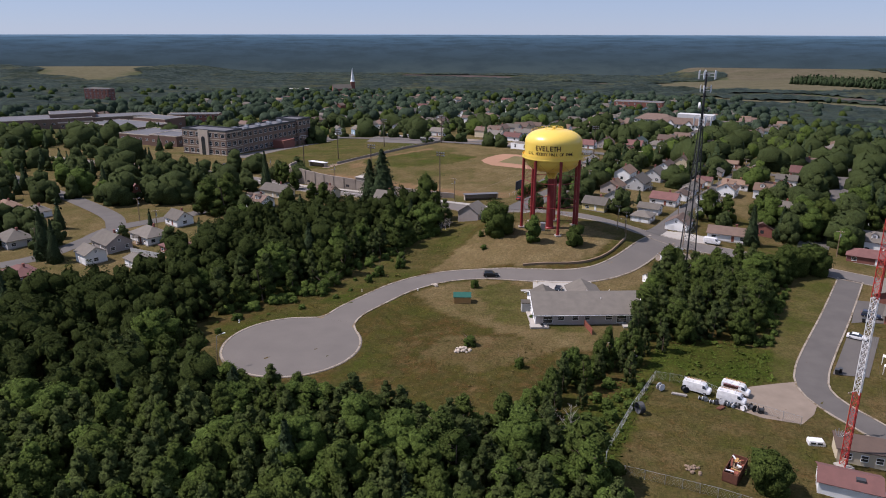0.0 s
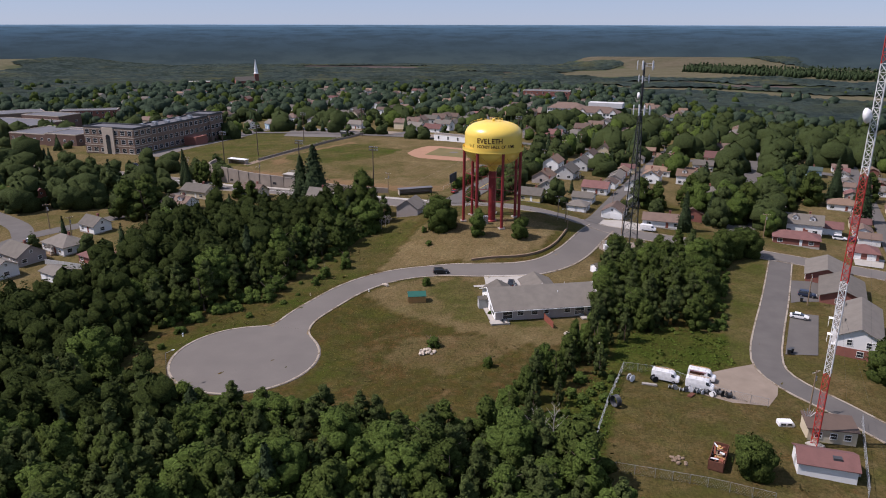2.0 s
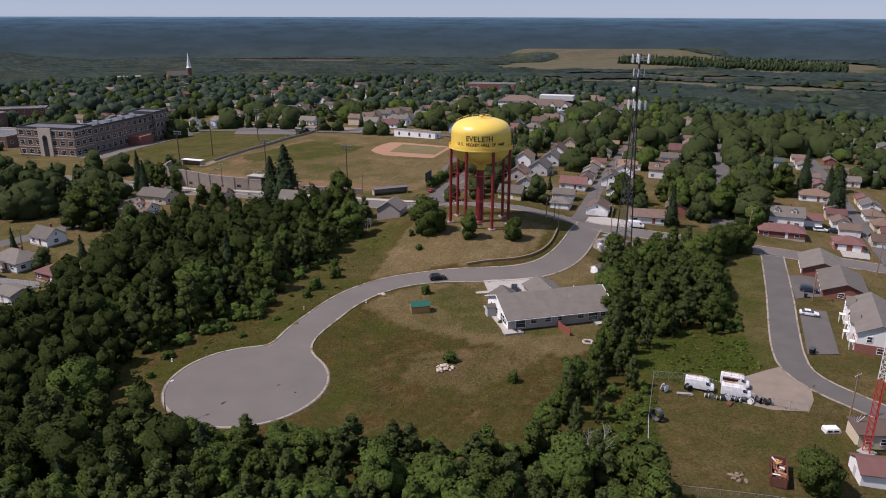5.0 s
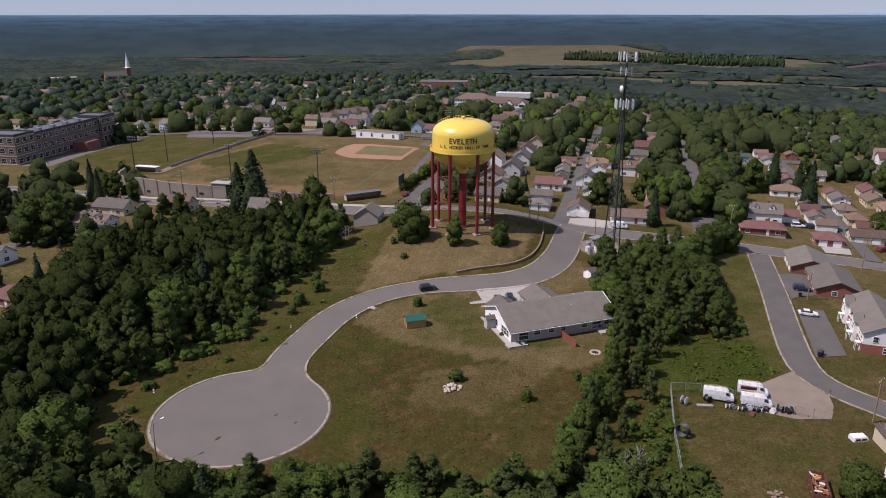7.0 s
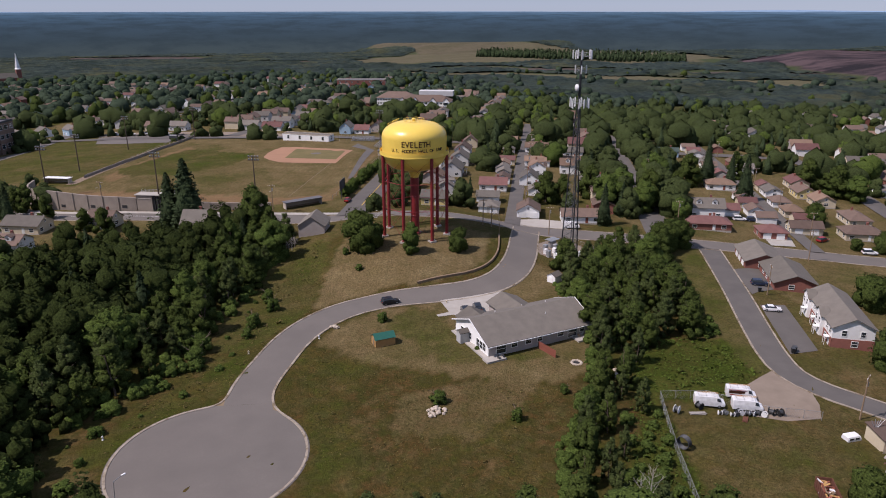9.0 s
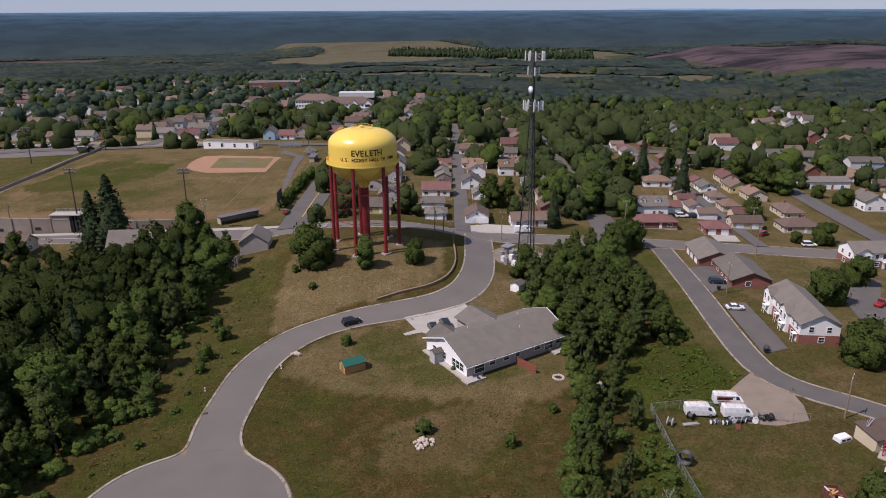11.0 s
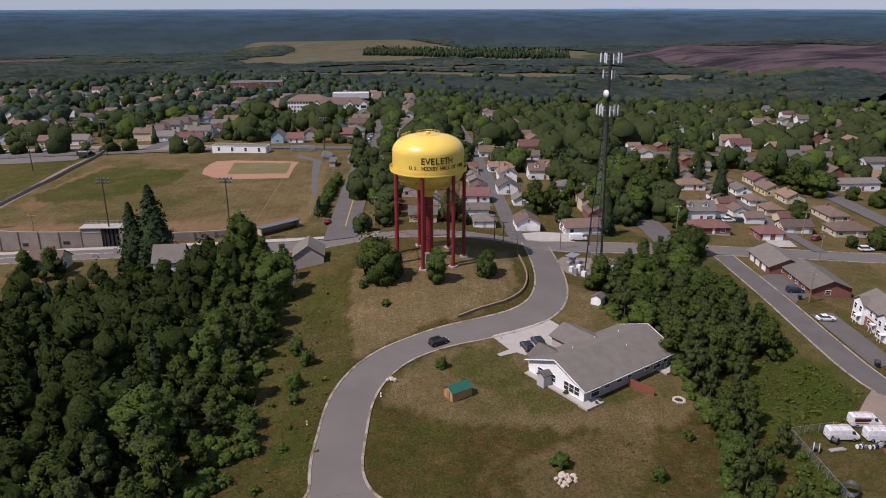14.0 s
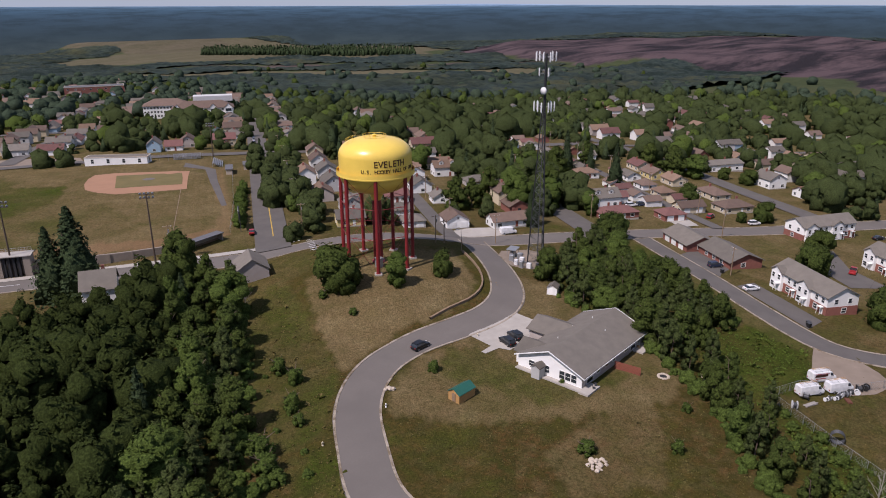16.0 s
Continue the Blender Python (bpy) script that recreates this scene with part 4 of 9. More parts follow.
def house(at, turn, L=11, W=8, H=3.0, rise=2.0, wall=None, roof=None, hip=False, label="", windows=2, storeys=1, chimney=True, door_side="s", porch=False,
          dormer=False, garage=0, group="houses of the town", category="house", name="house", gable_window=True):
    """A pitched-roof house: walls, roof, windows, door, chimney, porch, dormer."""
    wall, roof = wall or WHITE, roof or ROOF_GREY
    top = empty(name, lift(at[0], at[1], 0.0), turn, label, category, group)
    bm = bmesh.new()
    gable_walls(bm, L, W, H, rise, hip)
    part("wall", bm, wall, top)
    bm = bmesh.new()
    roof_shell(bm, L, W, H, rise, 0.45, hip)
    part("roof", bm, roof, top)
    bm = bmesh.new()
    box(bm, -L / 2 - 0.05, L / 2 + 0.05, -W / 2 - 0.05, W / 2 + 0.05, -1.2, 0.35)
    part("foundation", bm, CONCRETE, top)
    for s in range(storeys):
        z = 1.55 + 2.7 * s
        for side in ("s", "n", "w", "e"):
            span = L if side in "sn" else W
            count = windows if side in "sn" else max(1, windows - 1)
            for k in range(count):
                u = (k + 0.5) / count * span - span / 2 + (0.25 if k % 2 else -0.2)
                if side == door_side and s == 0 and k == count // 2:
                    continue
                if garage and side == door_side and s == 0:
                    continue
                window(1.1 if (k + s) % 2 else 1.5, 1.15, top, on_side(side, u, z, L, W))
    if gable_window and not hip and rise > 1.5:
        for side in ("w", "e"):
            window(0.8, 0.8, top, on_side(side, 0, H + rise * 0.32, L, W))
    if garage:
        span = L if door_side in "sn" else W
        for k in range(garage):
            u = (k + 0.5) / garage * span - span / 2
            door(2.7, 2.2, WHITE, top, on_side(door_side, u, 0.1, L, W), "white panelled garage door")
    else:
        door(0.95, 2.05, WHITE if wall is not WHITE else WOOD_RED, top, on_side(door_side, 0.1 * L if door_side in "sn" else 0, 0.3, L, W))
    if chimney:
        bm = bmesh.new()
        box(bm, L * 0.12, L * 0.12 + 0.7, 0.3, 0.95, H + rise * 0.5, H + rise + 0.9)
        box(bm, L * 0.12 - 0.06, L * 0.12 + 0.76, 0.24, 1.01, H + rise + 0.9, H + rise + 1.0)
        part("chimney", bm, BRICK, top)
    if porch:
        bm = bmesh.new()
        y0 = -W / 2 - 1.9
        box(bm, -1.8, 1.8, y0, -W / 2 - 0.02, -1.0, 0.3)
        part("porch_floor", bm, WOOD, top)
        for sx in (-1.65, 1.65):
            bm = bmesh.new()
            box(bm, sx - 0.07, sx + 0.07, y0 + 0.05, y0 + 0.2, 0.3, 2.5)
            part("porch_post", bm, WHITE, top)
        bm = bmesh.new()
        v = [bm.verts.new(p) for p in ((-2.1, y0 - 0.2, 2.5), (2.1, y0 - 0.2, 2.5), (2.1, -W / 2, 3.1), (-2.1, -W / 2, 3.1))]
        bm.faces.new(v)
        bmesh.ops.solidify(bm, geom=bm.faces[:], thickness=0.12)
        part("porch_roof", bm, roof, top)
    if dormer:
        slope = rise / (W / 2)
        for u in ([0.0] if L < 10 else [-L * 0.22, L * 0.22]):
            bm = bmesh.new()
            y0, z0 = -W * 0.34, H + slope * (W / 2 - W * 0.34)
            gable_walls(bm, 2.2, 1.9, 1.3, 0.7)
            bmesh.ops.delete(bm, geom=[v for v in bm.verts if v.co.z < -5], context="VERTS")
            m = Matrix.Translation((u, y0 + 1.1, z0)) @ Matrix.Rotation(math.pi / 2, 4, "Z")
            bmesh.ops.transform(bm, matrix=m, verts=bm.verts)
            dm = part("dormer", bm, wall, top)
            bm = bmesh.new()
            roof_shell(bm, 2.2, 1.9, 1.3, 0.7, 0.2)
            bmesh.ops.transform(bm, matrix=m, verts=bm.verts)
            part("dormer_roof", bm, roof, dm)
            window(0.9, 0.8, dm, pose(u, y0, z0 + 0.75))
    return top


# houses told apart, near the camera
G = GRID_TURN
NEAR_HOUSES = (
    # x, y, turn, L, W, H, rise, wall, roof, hip, storeys, extras, label
    (-117, 252, -38, 13, 9, 3.0, 2.4, WHITE, ROOF_GREY, True, 1, "porch", "white house with a dark hipped roof and a porch"),
    (-127, 243, -38, 12, 9, 3.2, 2.8, TAUPE_WALL, ROOF_GREY, False, 1, "", "tan gabled house with a dark grey roof"),
    (-166, 248, -38, 12, 9, 3.0, 2.6, GREY_WALL, ROOF_GREY, True, 1, "porch", "grey bungalow with a hipped roof"),
    (-181, 286, -38, 10, 8, 2.8, 1.9, WHITE, ROOF_GREY, True, 1, "", "white bungalow with a dark roof behind a fence"),
    (-158, 322, -38, 11, 9, 3.2, 3.0, BRICK, ROOF_RED, False, 1, "", "red brick house with a steep roof"),
    (-200, 295, -38, 12, 8, 2.8, 1.9, CREAM, ROOF_TAN, True, 1, "", "cream bungalow with a brown roof"),
    (-115, 273, -38, 9, 7, 3.0, 2.6, WHITE, ROOF_GREY, False, 1, "", "white gabled cottage among trees"),
    (-91, 297, -28, 12, 8, 3.4, 2.2, WHITE, ROOF_BROWN, False, 1, "dormer", "white house with a dark red-brown roof"),
    (-88, 317, -28, 13, 8.5, 3.2, 2.2, CREAM, ROOF_GREY, False, 1, "", "pale yellow house with a grey gabled roof"),
    (-127, 229, -38, 8, 7, 3.6, 2.0, WHITE, ROOF_GREY, False, 1, "garage", "white two-car garage with a grey roof"),
    (-100, 237, -38, 12, 8, 2.6, 1.8, BRICK, ROOF_RED, True, 1, "", "low house with a dark red roof"),
    (-108, 224, -38, 7.5, 6.5, 2.6, 1.0, GREY_WALL, ROOF_GREY, False, 1, "garage", "low grey garage with a shallow roof"),
    (-140, 211, -38, 11, 8, 2.8, 1.8, BRICK, ROOF_RED, True, 1, "", "brick bungalow with a red-brown roof"),
    (-64, 310.5, -32, 9, 7.5, 3.0, 2.6, CREAM, ROOF_BROWN, False, 1, "", "cream gabled house with a dark brown roof beside the street"),
    (-35, 289, -25, 8, 8, 5.0, 3.6, WHITE, ROOF_GREY, False, 1, "", "white tall gabled house half hidden by trees"),
    (94.3, 262.6, -24, 14.5, 7, 2.8, 2.0, WHITE, ROOF_BROWN, False, 1, "", "long white bungalow with a brown roof"),
    (62, 311, G + 90, 9, 8, 3.4, 2.6, GREY_WALL, ROOF_GREY, False, 1, "dormer", "grey house with a gabled roof near the avenue"),
    (51.5, 298, G, 9.5, 8, 3.0, 2.2, YELLOW_WALL, ROOF_GREY, False, 1, "", "yellow house with a grey roof behind the water tower"),
    (73, 296, G, 8.5, 6, 2.5, 1.6, WHITE, ROOF_GREY, False, 1, "garage", "white garage with a grey gabled roof"),
    (67.5, 283.5, G, 7.5, 7.5, 2.5, 1.6, GREY_WALL, ROOF_GREY, True, 1, "garage", "grey two-car garage with a hipped roof beside an alley"),
    (83, 312, G, 11, 8, 3.0, 2.2, WHITE, ROOF_RED, False, 1, "", "white house with a red-brown roof"),
    (78, 344, G + 90, 12, 9, 3.6, 3.2, GREY_WALL, ROOF_GREY, False, 1, "porch", "grey house with a broad gabled roof"),
    (91, 366, G + 90, 11, 9, 3.6, 3.0, GREY_WALL, ROOF_GREY, False, 1, "porch", "grey shingled house with a porch"),
    (102, 388, G + 90, 11, 8, 3.6, 3.0, WHITE, ROOF_BROWN, False, 1, "", "white gabled house with a brown roof"),
    (118, 414, G + 90, 10, 8, 3.6, 3.2, CREAM, ROOF_BROWN, False, 1, "", "cream gabled house with a brown roof"),
    (132, 311, G, 13, 8, 2.8, 1.8, TAUPE_WALL, ROOF_GREY, True, 1, "", "taupe bungalow with a hipped grey roof"),
    (103, 318, G + 90, 10, 8, 3.4, 2.6, WHITE, ROOF_GREY, False, 1, "porch", "white house with a grey roof and small porch"),
    (97, 300, G + 90, 7, 7, 2.6, 2.0, WHITE, ROOF_GREY, False, 1, "", "small white gabled house beside the alley"),
    (118, 338, G + 90, 10, 8, 4.0, 2.4, WHITE, ROOF_TAN, False, 1, "dormer", "white house with a tan roof and dormers"),
    (136, 336, G, 12, 8, 4.6, 2.4, WHITE, ROOF_TAN, False, 1, "dormer", "white one-and-a-half-storey house with a tan roof"),
    (128, 356, G, 12, 7, 3.0, 1.6, WHITE, ROOF_TAN, False, 1, "", "low white house with an orange-brown roof"),
    (146, 352, G, 12, 8, 3.2, 1.9, CREAM, ROOF_TAN, False, 1, "", "cream house with an orange-brown roof"),
    (160, 375, G, 10, 7, 3.4, 2.0, WHITE, ROOF_GREY, False, 1, "", "white gabled house with a pale grey roof"),
    (148, 392, G, 13, 8, 3.2, 2.0, WHITE, ROOF_TAN, False, 1, "", "white house with a light brown roof"),
    (178, 396, G, 14, 9, 4.0, 2.8, CREAM, ROOF_RED, False, 1, "", "large house with a dark red roof"),
    (213, 364, G, 11, 7, 3.6, 1.4, BLUE_WALL, ROOF_GREEN, False, 1, "", "pale blue house with a teal-grey roof"),
    (147, 259, G, 13, 8, 4.4, 2.8, WHITE, ROOF_GREY, False, 1, "dormer", "white house with a grey roof and dormer windows"),
    (137, 246, G, 15, 8.5, 2.7, 1.7, BRICK, ROOF_RED, True, 1, "", "brick bungalow with a low brown hipped roof"),
    (158, 259, G, 8, 6, 2.8, 1.8, WHITE, ROOF_RED, False, 1, "garage", "white garage with a red-brown roof"),
    (153, 232, G, 9, 8, 2.7, 1.8, BRICK, ROOF_RED, True, 1, "garage", "brick garage with white doors and a brown roof"),
    (170, 233, G, 11, 6.5, 2.7, 1.8, CREAM, ROOF_BROWN, False, 1, "garage", "cream garage with a brown roof"),
    (185, 222, G, 13, 9, 2.8, 2.0, CREAM, ROOF_BROWN, True, 1, "", "cream bungalow with a brown hipped roof"),
    (184, 252, G + 90, 8, 7, 2.7, 1.8, CREAM, ROOF_TAN, True, 1, "garage", "low garage with a brown hipped roof"),
    (190, 264, G + 90, 8, 7, 2.7, 1.8, WHITE, ROOF_BROWN, True, 1, "garage", "white garage with a dark brown roof"),
    (209, 260, G + 90, 10, 8, 2.9, 2.0, CREAM, ROOF_TAN, False, 1, "", "cream house with an orange-brown roof"),
    (213, 273, G + 90, 11, 8, 3.0, 2.2, YELLOW_WALL, ROOF_BROWN, False, 1, "", "yellow house with a brown gabled roof"),
    (224, 287, G + 90, 11, 8, 3.0, 2.0, CREAM, ROOF_RED, False, 1, "", "cream house with a dark red roof"),
    (200, 278, G + 90, 9, 7, 2.7, 1.6, WHITE, ROOF_GREY, False, 1, "garage", "white garage with a grey roof"),
    (200, 237, G + 90, 13, 8, 2.8, 1.9, CREAM, ROOF_BROWN, True, 1, "", "long low house with a brown hipped roof"),
    (242, 230, G + 90, 12, 9, 4.4, 2.6, WHITE, ROOF_GREY, False, 1, "", "white gabled house with a grey roof"),
    (238, 208, G, 18, 8, 3.0, 2.0, WHITE, ROOF_RED, False, 1, "", "long house with a dark red roof"),
    (258, 261, G, 20, 10, 3.8, 1.4, WHITE, ROOF_GREY, False, 1, "", "long white building with a pale low roof"),
    (290, 252, G, 11, 8, 3.2, 2.0, CREAM, ROOF_BROWN, False, 1, "", "small house among dark trees"),
    (186, 294, G, 12, 8, 2.9, 1.8, WHITE, ROOF_TAN, True, 1, "", "low house with a light brown hipped roof"),
    (222, 317, G, 8, 6, 3.0, 1.8, WHITE, ROOF_GREY, False, 1, "", "small white house between trees"),
    (75, 484, G, 9, 7, 3.0, 2.6, WHITE, ROOF_RED, False, 1, "", "small white gabled house beyond the field"),
    (66, 488, G + 90, 10, 7, 4.5, 3.0, BLUE_WALL, ROOF_GREY, False, 1, "", "blue house with a steep roof beyond the field"),
    (88, 494, G + 90, 11, 8, 4.0, 2.8, TAUPE_WALL, ROOF_BROWN, False, 1, "porch", "taupe house with a brown roof"),
    (104, 482, G, 12, 8, 4.2, 2.8, CREAM, ROOF_RED, False, 1, "porch", "cream house with a red-brown roof and porch"),
    (113, 508, G + 90, 12, 9, 4.4, 3.0, GREY_WALL, ROOF_GREEN, False, 1, "", "grey house with a dark green roof"),
    (-98, 590, -62, 10, 8, 4.6, 2.6, BLUE_WALL, ROOF_GREY, False, 1, "", "pale blue house with a blue-grey roof beyond the field"),
    (-116, 600, -62, 10, 8, 4.2, 2.4, WHITE, ROOF_GREY, False, 1, "", "white house with a dark roof beyond the field"),
    (-132, 604, -62, 9, 7, 3.0, 2.4, WHITE, ROOF_GREY, False, 1, "garage", "small white garage beyond the field"),
    (-30, 568, G, 12, 8, 3.6, 2.6, WHITE, ROOF_GREY, False, 1, "", "white house beside the far street"),
    (-46, 578, G, 10, 8, 3.6, 2.6, CREAM, ROOF_BROWN, False, 1, "", "cream house beside the far street"),
    (14, 545, G, 13, 9, 3.6, 2.6, GREY_WALL, ROOF_GREY, False, 1, "", "grey house shaded by trees beyond the field"),
)


def near_house(x, y, turn, L, W, H, rise, wall, roof, hip, storeys, extras, label):
    house((x, y), turn, L, W, H, rise, wall, roof, hip, label, 3 if L > 10 else 2, storeys, "garage" not in extras, "s",
          "porch" in extras, "dormer" in extras, (2 if L > 7 else 1) if "garage" in extras else 0)


for row in NEAR_HOUSES:
    near_house(*row)


# ---- big buildings of the town ----
def block(name, at, turn, sizes, wall, label, category, floors, bay, roof_mat=None, parapet=0.6, win=(1.6, 1.9), plain_sides="", up=0.0):
    """A flat-roofed building of one or more box wings: sizes holds x0, x1, y0, y1, height per wing."""
    top = empty(name, lift(*at, up), turn, label, category, "large buildings of the town")
    for x0, x1, y0, y1, h in sizes:
        bm = bmesh.new()
        box(bm, x0, x1, y0, y1, -6.0, h)
        w = part("wall", bm, wall, top)
        bm = bmesh.new()
        box(bm, x0 + 0.4, x1 - 0.4, y0 + 0.4, y1 - 0.4, h, h + 0.12)
        part("roof", bm, roof_mat or ROOF_FLAT, top)
        bm = bmesh.new()
        for a in ((x0 - 0.1, x1 + 0.1, y0 - 0.1, y0 + 0.4), (x0 - 0.1, x1 + 0.1, y1 - 0.4, y1 + 0.1), (x0 - 0.1, x0 + 0.4, y0 + 0.4, y1 - 0.4), (x1 - 0.4, x1 + 0.1, y0 + 0.4, y1 - 0.4)):
            box(bm, *a, h - 0.1, h + parapet)
        part("parapet", bm, STEEL_DARK if name == "school" else STONE, top, "dark metal coping" if name == "school" else "pale stone coping")
        L, W = x1 - x0, y1 - y0
        cx, cy = (x0 + x1) / 2, (y0 + y1) / 2
        fl = max(1, int(h / 4.0)) if floors is None else floors
        for side in "swen":
            if side in plain_sides:
                continue
            span = L if side in "sn" else W
            count = int(span / bay)
            for s in range(fl):
                z = h / fl * (s + 0.52)
                for k in range(count):
                    u = (k + 0.5) / count * span - span / 2
                    window(*win, w, Matrix.Translation((cx, cy, 0)) @ on_side(side, u, z, L, W))
    return top


def school():
    """Long three-storey tan brick school with a stone front."""
    top = block("school", (-154, 439), -23, ((-36, 0, 0, 15, 15.5), (-15, 0, 15, 70, 14.5), (-17, 2, 70, 84, 15.5)), BRICK_TAN, "long three-storey tan brick school with stone bands and tall windows", "school",
                3, 4.6, None, 0.9, (2.9, 2.4), "", -1.0)
    for z in (0.9, 5.2, 10.3, 14.6):
        bm = bmesh.new()
        box(bm, -36.15, 0.15, -0.15, 0.02, z, z + 0.45)
        box(bm, 0.0, 0.15, 0, 15, z, z + 0.45)
        part("band", bm, STONE, top, "pale stone band")
    bm = bmesh.new()
    box(bm, -22, -14, -0.8, 0.02, -2, 15.9)
    part("entrance_bay", bm, STONE, top, "pale stone entrance bay")
    bm = bmesh.new()
    box(bm, -19.5, -16.5, -0.9, -0.75, 0.3, 10.5)
    rod(bm, (-18, -0.9, 10.5), (-18, -0.75, 10.5), 1.5, sides=20)
    part("arched_window", bm, GLASS, top)
    for k in range(9):
        bm = bmesh.new()
        box(bm, -11 + (k % 2) * 5, -8.5 + (k % 2) * 5, 18 + k * 5.6, 20.5 + k * 5.6, 14.5, 16.0)
        part("roof_unit", bm, STEEL, top, "grey rooftop ventilation unit")
    bm = bmesh.new()
    box(bm, 0.05, 9, 44, 56, -6, 5)
    part("annex", bm, BRICK, top, "low brick annex")


school()
block("school_hall", (-400, 670), 32, ((-60, 30, 0, 42, 9.0), (30, 88, 4, 34, 8.0), (-6, 34, 10, 40, 12.5), (0, 30, -6, 0, 5.5)), BRICK_TAN, "low brown brick school hall with flat roofs", "school hall", 1, 7, None, 0.5, (2.2, 1.6))
block("school_annex", (-232, 505), -23, ((-2, 24, 0, 22, 8.0), (-40, -2, 6, 40, 6.0)), BRICK_DARK, "low brown brick school annex with a flat roof", "school annex", 1, 6, None, 0.5, (2.0, 1.6))
block("gymnasium", (-312, 610), -23, ((-40, 26, 0, 36, 8.0), (-20, 20, 36, 60, 11.0)), BRICK_DARK, "large low gymnasium with a dark flat roof", "gymnasium", 1, 9, None, 0.5, (2.2, 1.4))
block("brick_apartments", (-532, 990), -10, ((-20, 18, 0, 14, 20),), BRICK, "five-storey red brick apartment block", "apartment block", 5, 5.5, None, 0.6, (2.4, 1.8))
block("civic_building", (-290, 722), 10, ((-24, 26, 0, 16, 9),), BRICK, "two-storey brick civic building", "civic building", 2, 5, None, 0.6, (1.8, 1.8))
block("field_house", (36, 460), -38.7, ((-14.5, 14.5, -3.5, 3.5, 3.6),), WHITE, "long low white ball field building with narrow windows", "field house", 1, 6.0, ROOF_GREY, 0.15, (1.3, 1.9), "n")
block("dark_brick_hall", (215, 996), -20, ((-32, 32, 0, 22, 10),), BRICK, "long dark red brick hall with a flat roof", "brick hall", 2, 8, None, 0.5, (2.0, 1.6))
block("mine_office", (514, 2697), 0, ((-30, 30, 0, 30, 26),), WHITE, "pale box-shaped mine building far off", "mine building", 2, 12, None, 0.5, (3, 3))


def apartments():
    """Large pale apartment house with a brown roof, gables and balconies."""
    top = empty("apartment_house", lift(186, 670, 0), -28, "large pale three-storey apartment house with a brown gabled roof", "apartment house")
    L, W, H = 48, 18, 10.5
    for (lx, ly, tl, l, w) in ((0, 0, 0, L, W), (-30, 24, 0, 36, W)):
        bm = bmesh.new()
        gable_walls(bm, l, w, H, 4.6, True)
        bmesh.ops.transform(bm, matrix=pose(lx, ly, 0), verts=bm.verts)
        wall = part("wall", bm, WHITE, top)
        bm = bmesh.new()
        roof_shell(bm, l, w, H, 4.6, 0.7, True)
        bmesh.ops.transform(bm, matrix=pose(lx, ly, 0), verts=bm.verts)
        part("roof", bm, ROOF_BROWN, top)
        for s in range(3):
            for k in range(14):
                u = (k + 0.5) / 14 * l - l / 2
                window(1.5, 1.5, wall, pose(lx, ly, 0) @ on_side("s", u, 2 + 3.3 * s, l, w))
            for k in range(4):
                window(1.5, 1.5, wall, pose(lx, ly, 0) @ on_side("e", (k + 0.5) / 4 * w - w / 2, 2 + 3.3 * s, l, w))
                window(1.5, 1.5, wall, pose(lx, ly, 0) @ on_side("w", (k + 0.5) / 4 * w - w / 2, 2 + 3.3 * s, l, w))
    for u in (-20, -8, 8, 20):
        bm = bmesh.new()
        gable_walls(bm, 3.0, 6, H, 3.2)
        m = pose(u, -W / 2 - 0.6, 0, 0, 0, 90)
        bmesh.ops.transform(bm, matrix=m, verts=bm.verts)
        bay = part("gable_bay", bm, WHITE, top, "white gabled bay with balconies")
        bm = bmesh.new()
        roof_shell(bm, 3.0, 6, H, 3.2, 0.3)
        bmesh.ops.transform(bm, matrix=m, verts=bm.verts)
        part("bay_roof", bm, ROOF_BROWN, bay)
        for s in range(3):
            bm = bmesh.new()
            box(bm, u - 2.2, u + 2.2, -W / 2 - 2.25, -W / 2 - 2.11, 0.8 + 3.3 * s, 3.0 + 3.3 * s)
            part("balcony_opening", bm, GLASS, bay)
    bm = bmesh.new()
    box(bm, -8, 24, 14, 26, H + 2, H + 6.5)
    part("rear_wing", bm, GREY_WALL, top)


apartments()


def church():
    top = empty("church", lift(-255, 1340, 0), 20, "church with a tall white-tipped steeple", "church")
    bm = bmesh.new()
    gable_walls(bm, 34, 14, 9, 7)
    part("wall", bm, BRICK, top)
    bm = bmesh.new()
    roof_shell(bm, 34, 14, 9, 7)
    part("roof", bm, ROOF_GREY, top)
    bm = bmesh.new()
    box(bm, 17, 24, -3.5, 3.5, -4, 21)
    part("tower", bm, BRICK, top)
    bm = bmesh.new()
    lathe(bm, [(5.0, 21), (3.4, 23), (3.0, 29), (2.4, 31), (0.0, 46)], 8, 0.39)
    bmesh.ops.transform(bm, matrix=Matrix.Translation((20.5, 0, 0)), verts=bm.verts)
    part("spire", bm, ANTENNA, top, "pale pointed spire")
    long_hall = block("parish_hall", (-330, 1345), 10, ((-40, 14, 0, 20, 7),), BRICK, "low hall with a pale flat roof", "hall", 1, 8, CONCRETE, 0.3, (2, 2))


church()


# ---- the grey-roofed house on the lane ----
def prism(bm, outline, x0, x1):
    """A flat panel with the given (y, z) outline between two values of x."""
    a, b = [[bm.verts.new((x, y, z)) for y, z in outline] for x in (x0, x1)]
    bm.faces.new(a)
    bm.faces.new(b[::-1])
    for k in range(len(a)):
        bm.faces.new((a[k], a[(k + 1) % len(a)], b[(k + 1) % len(a)], b[k]))


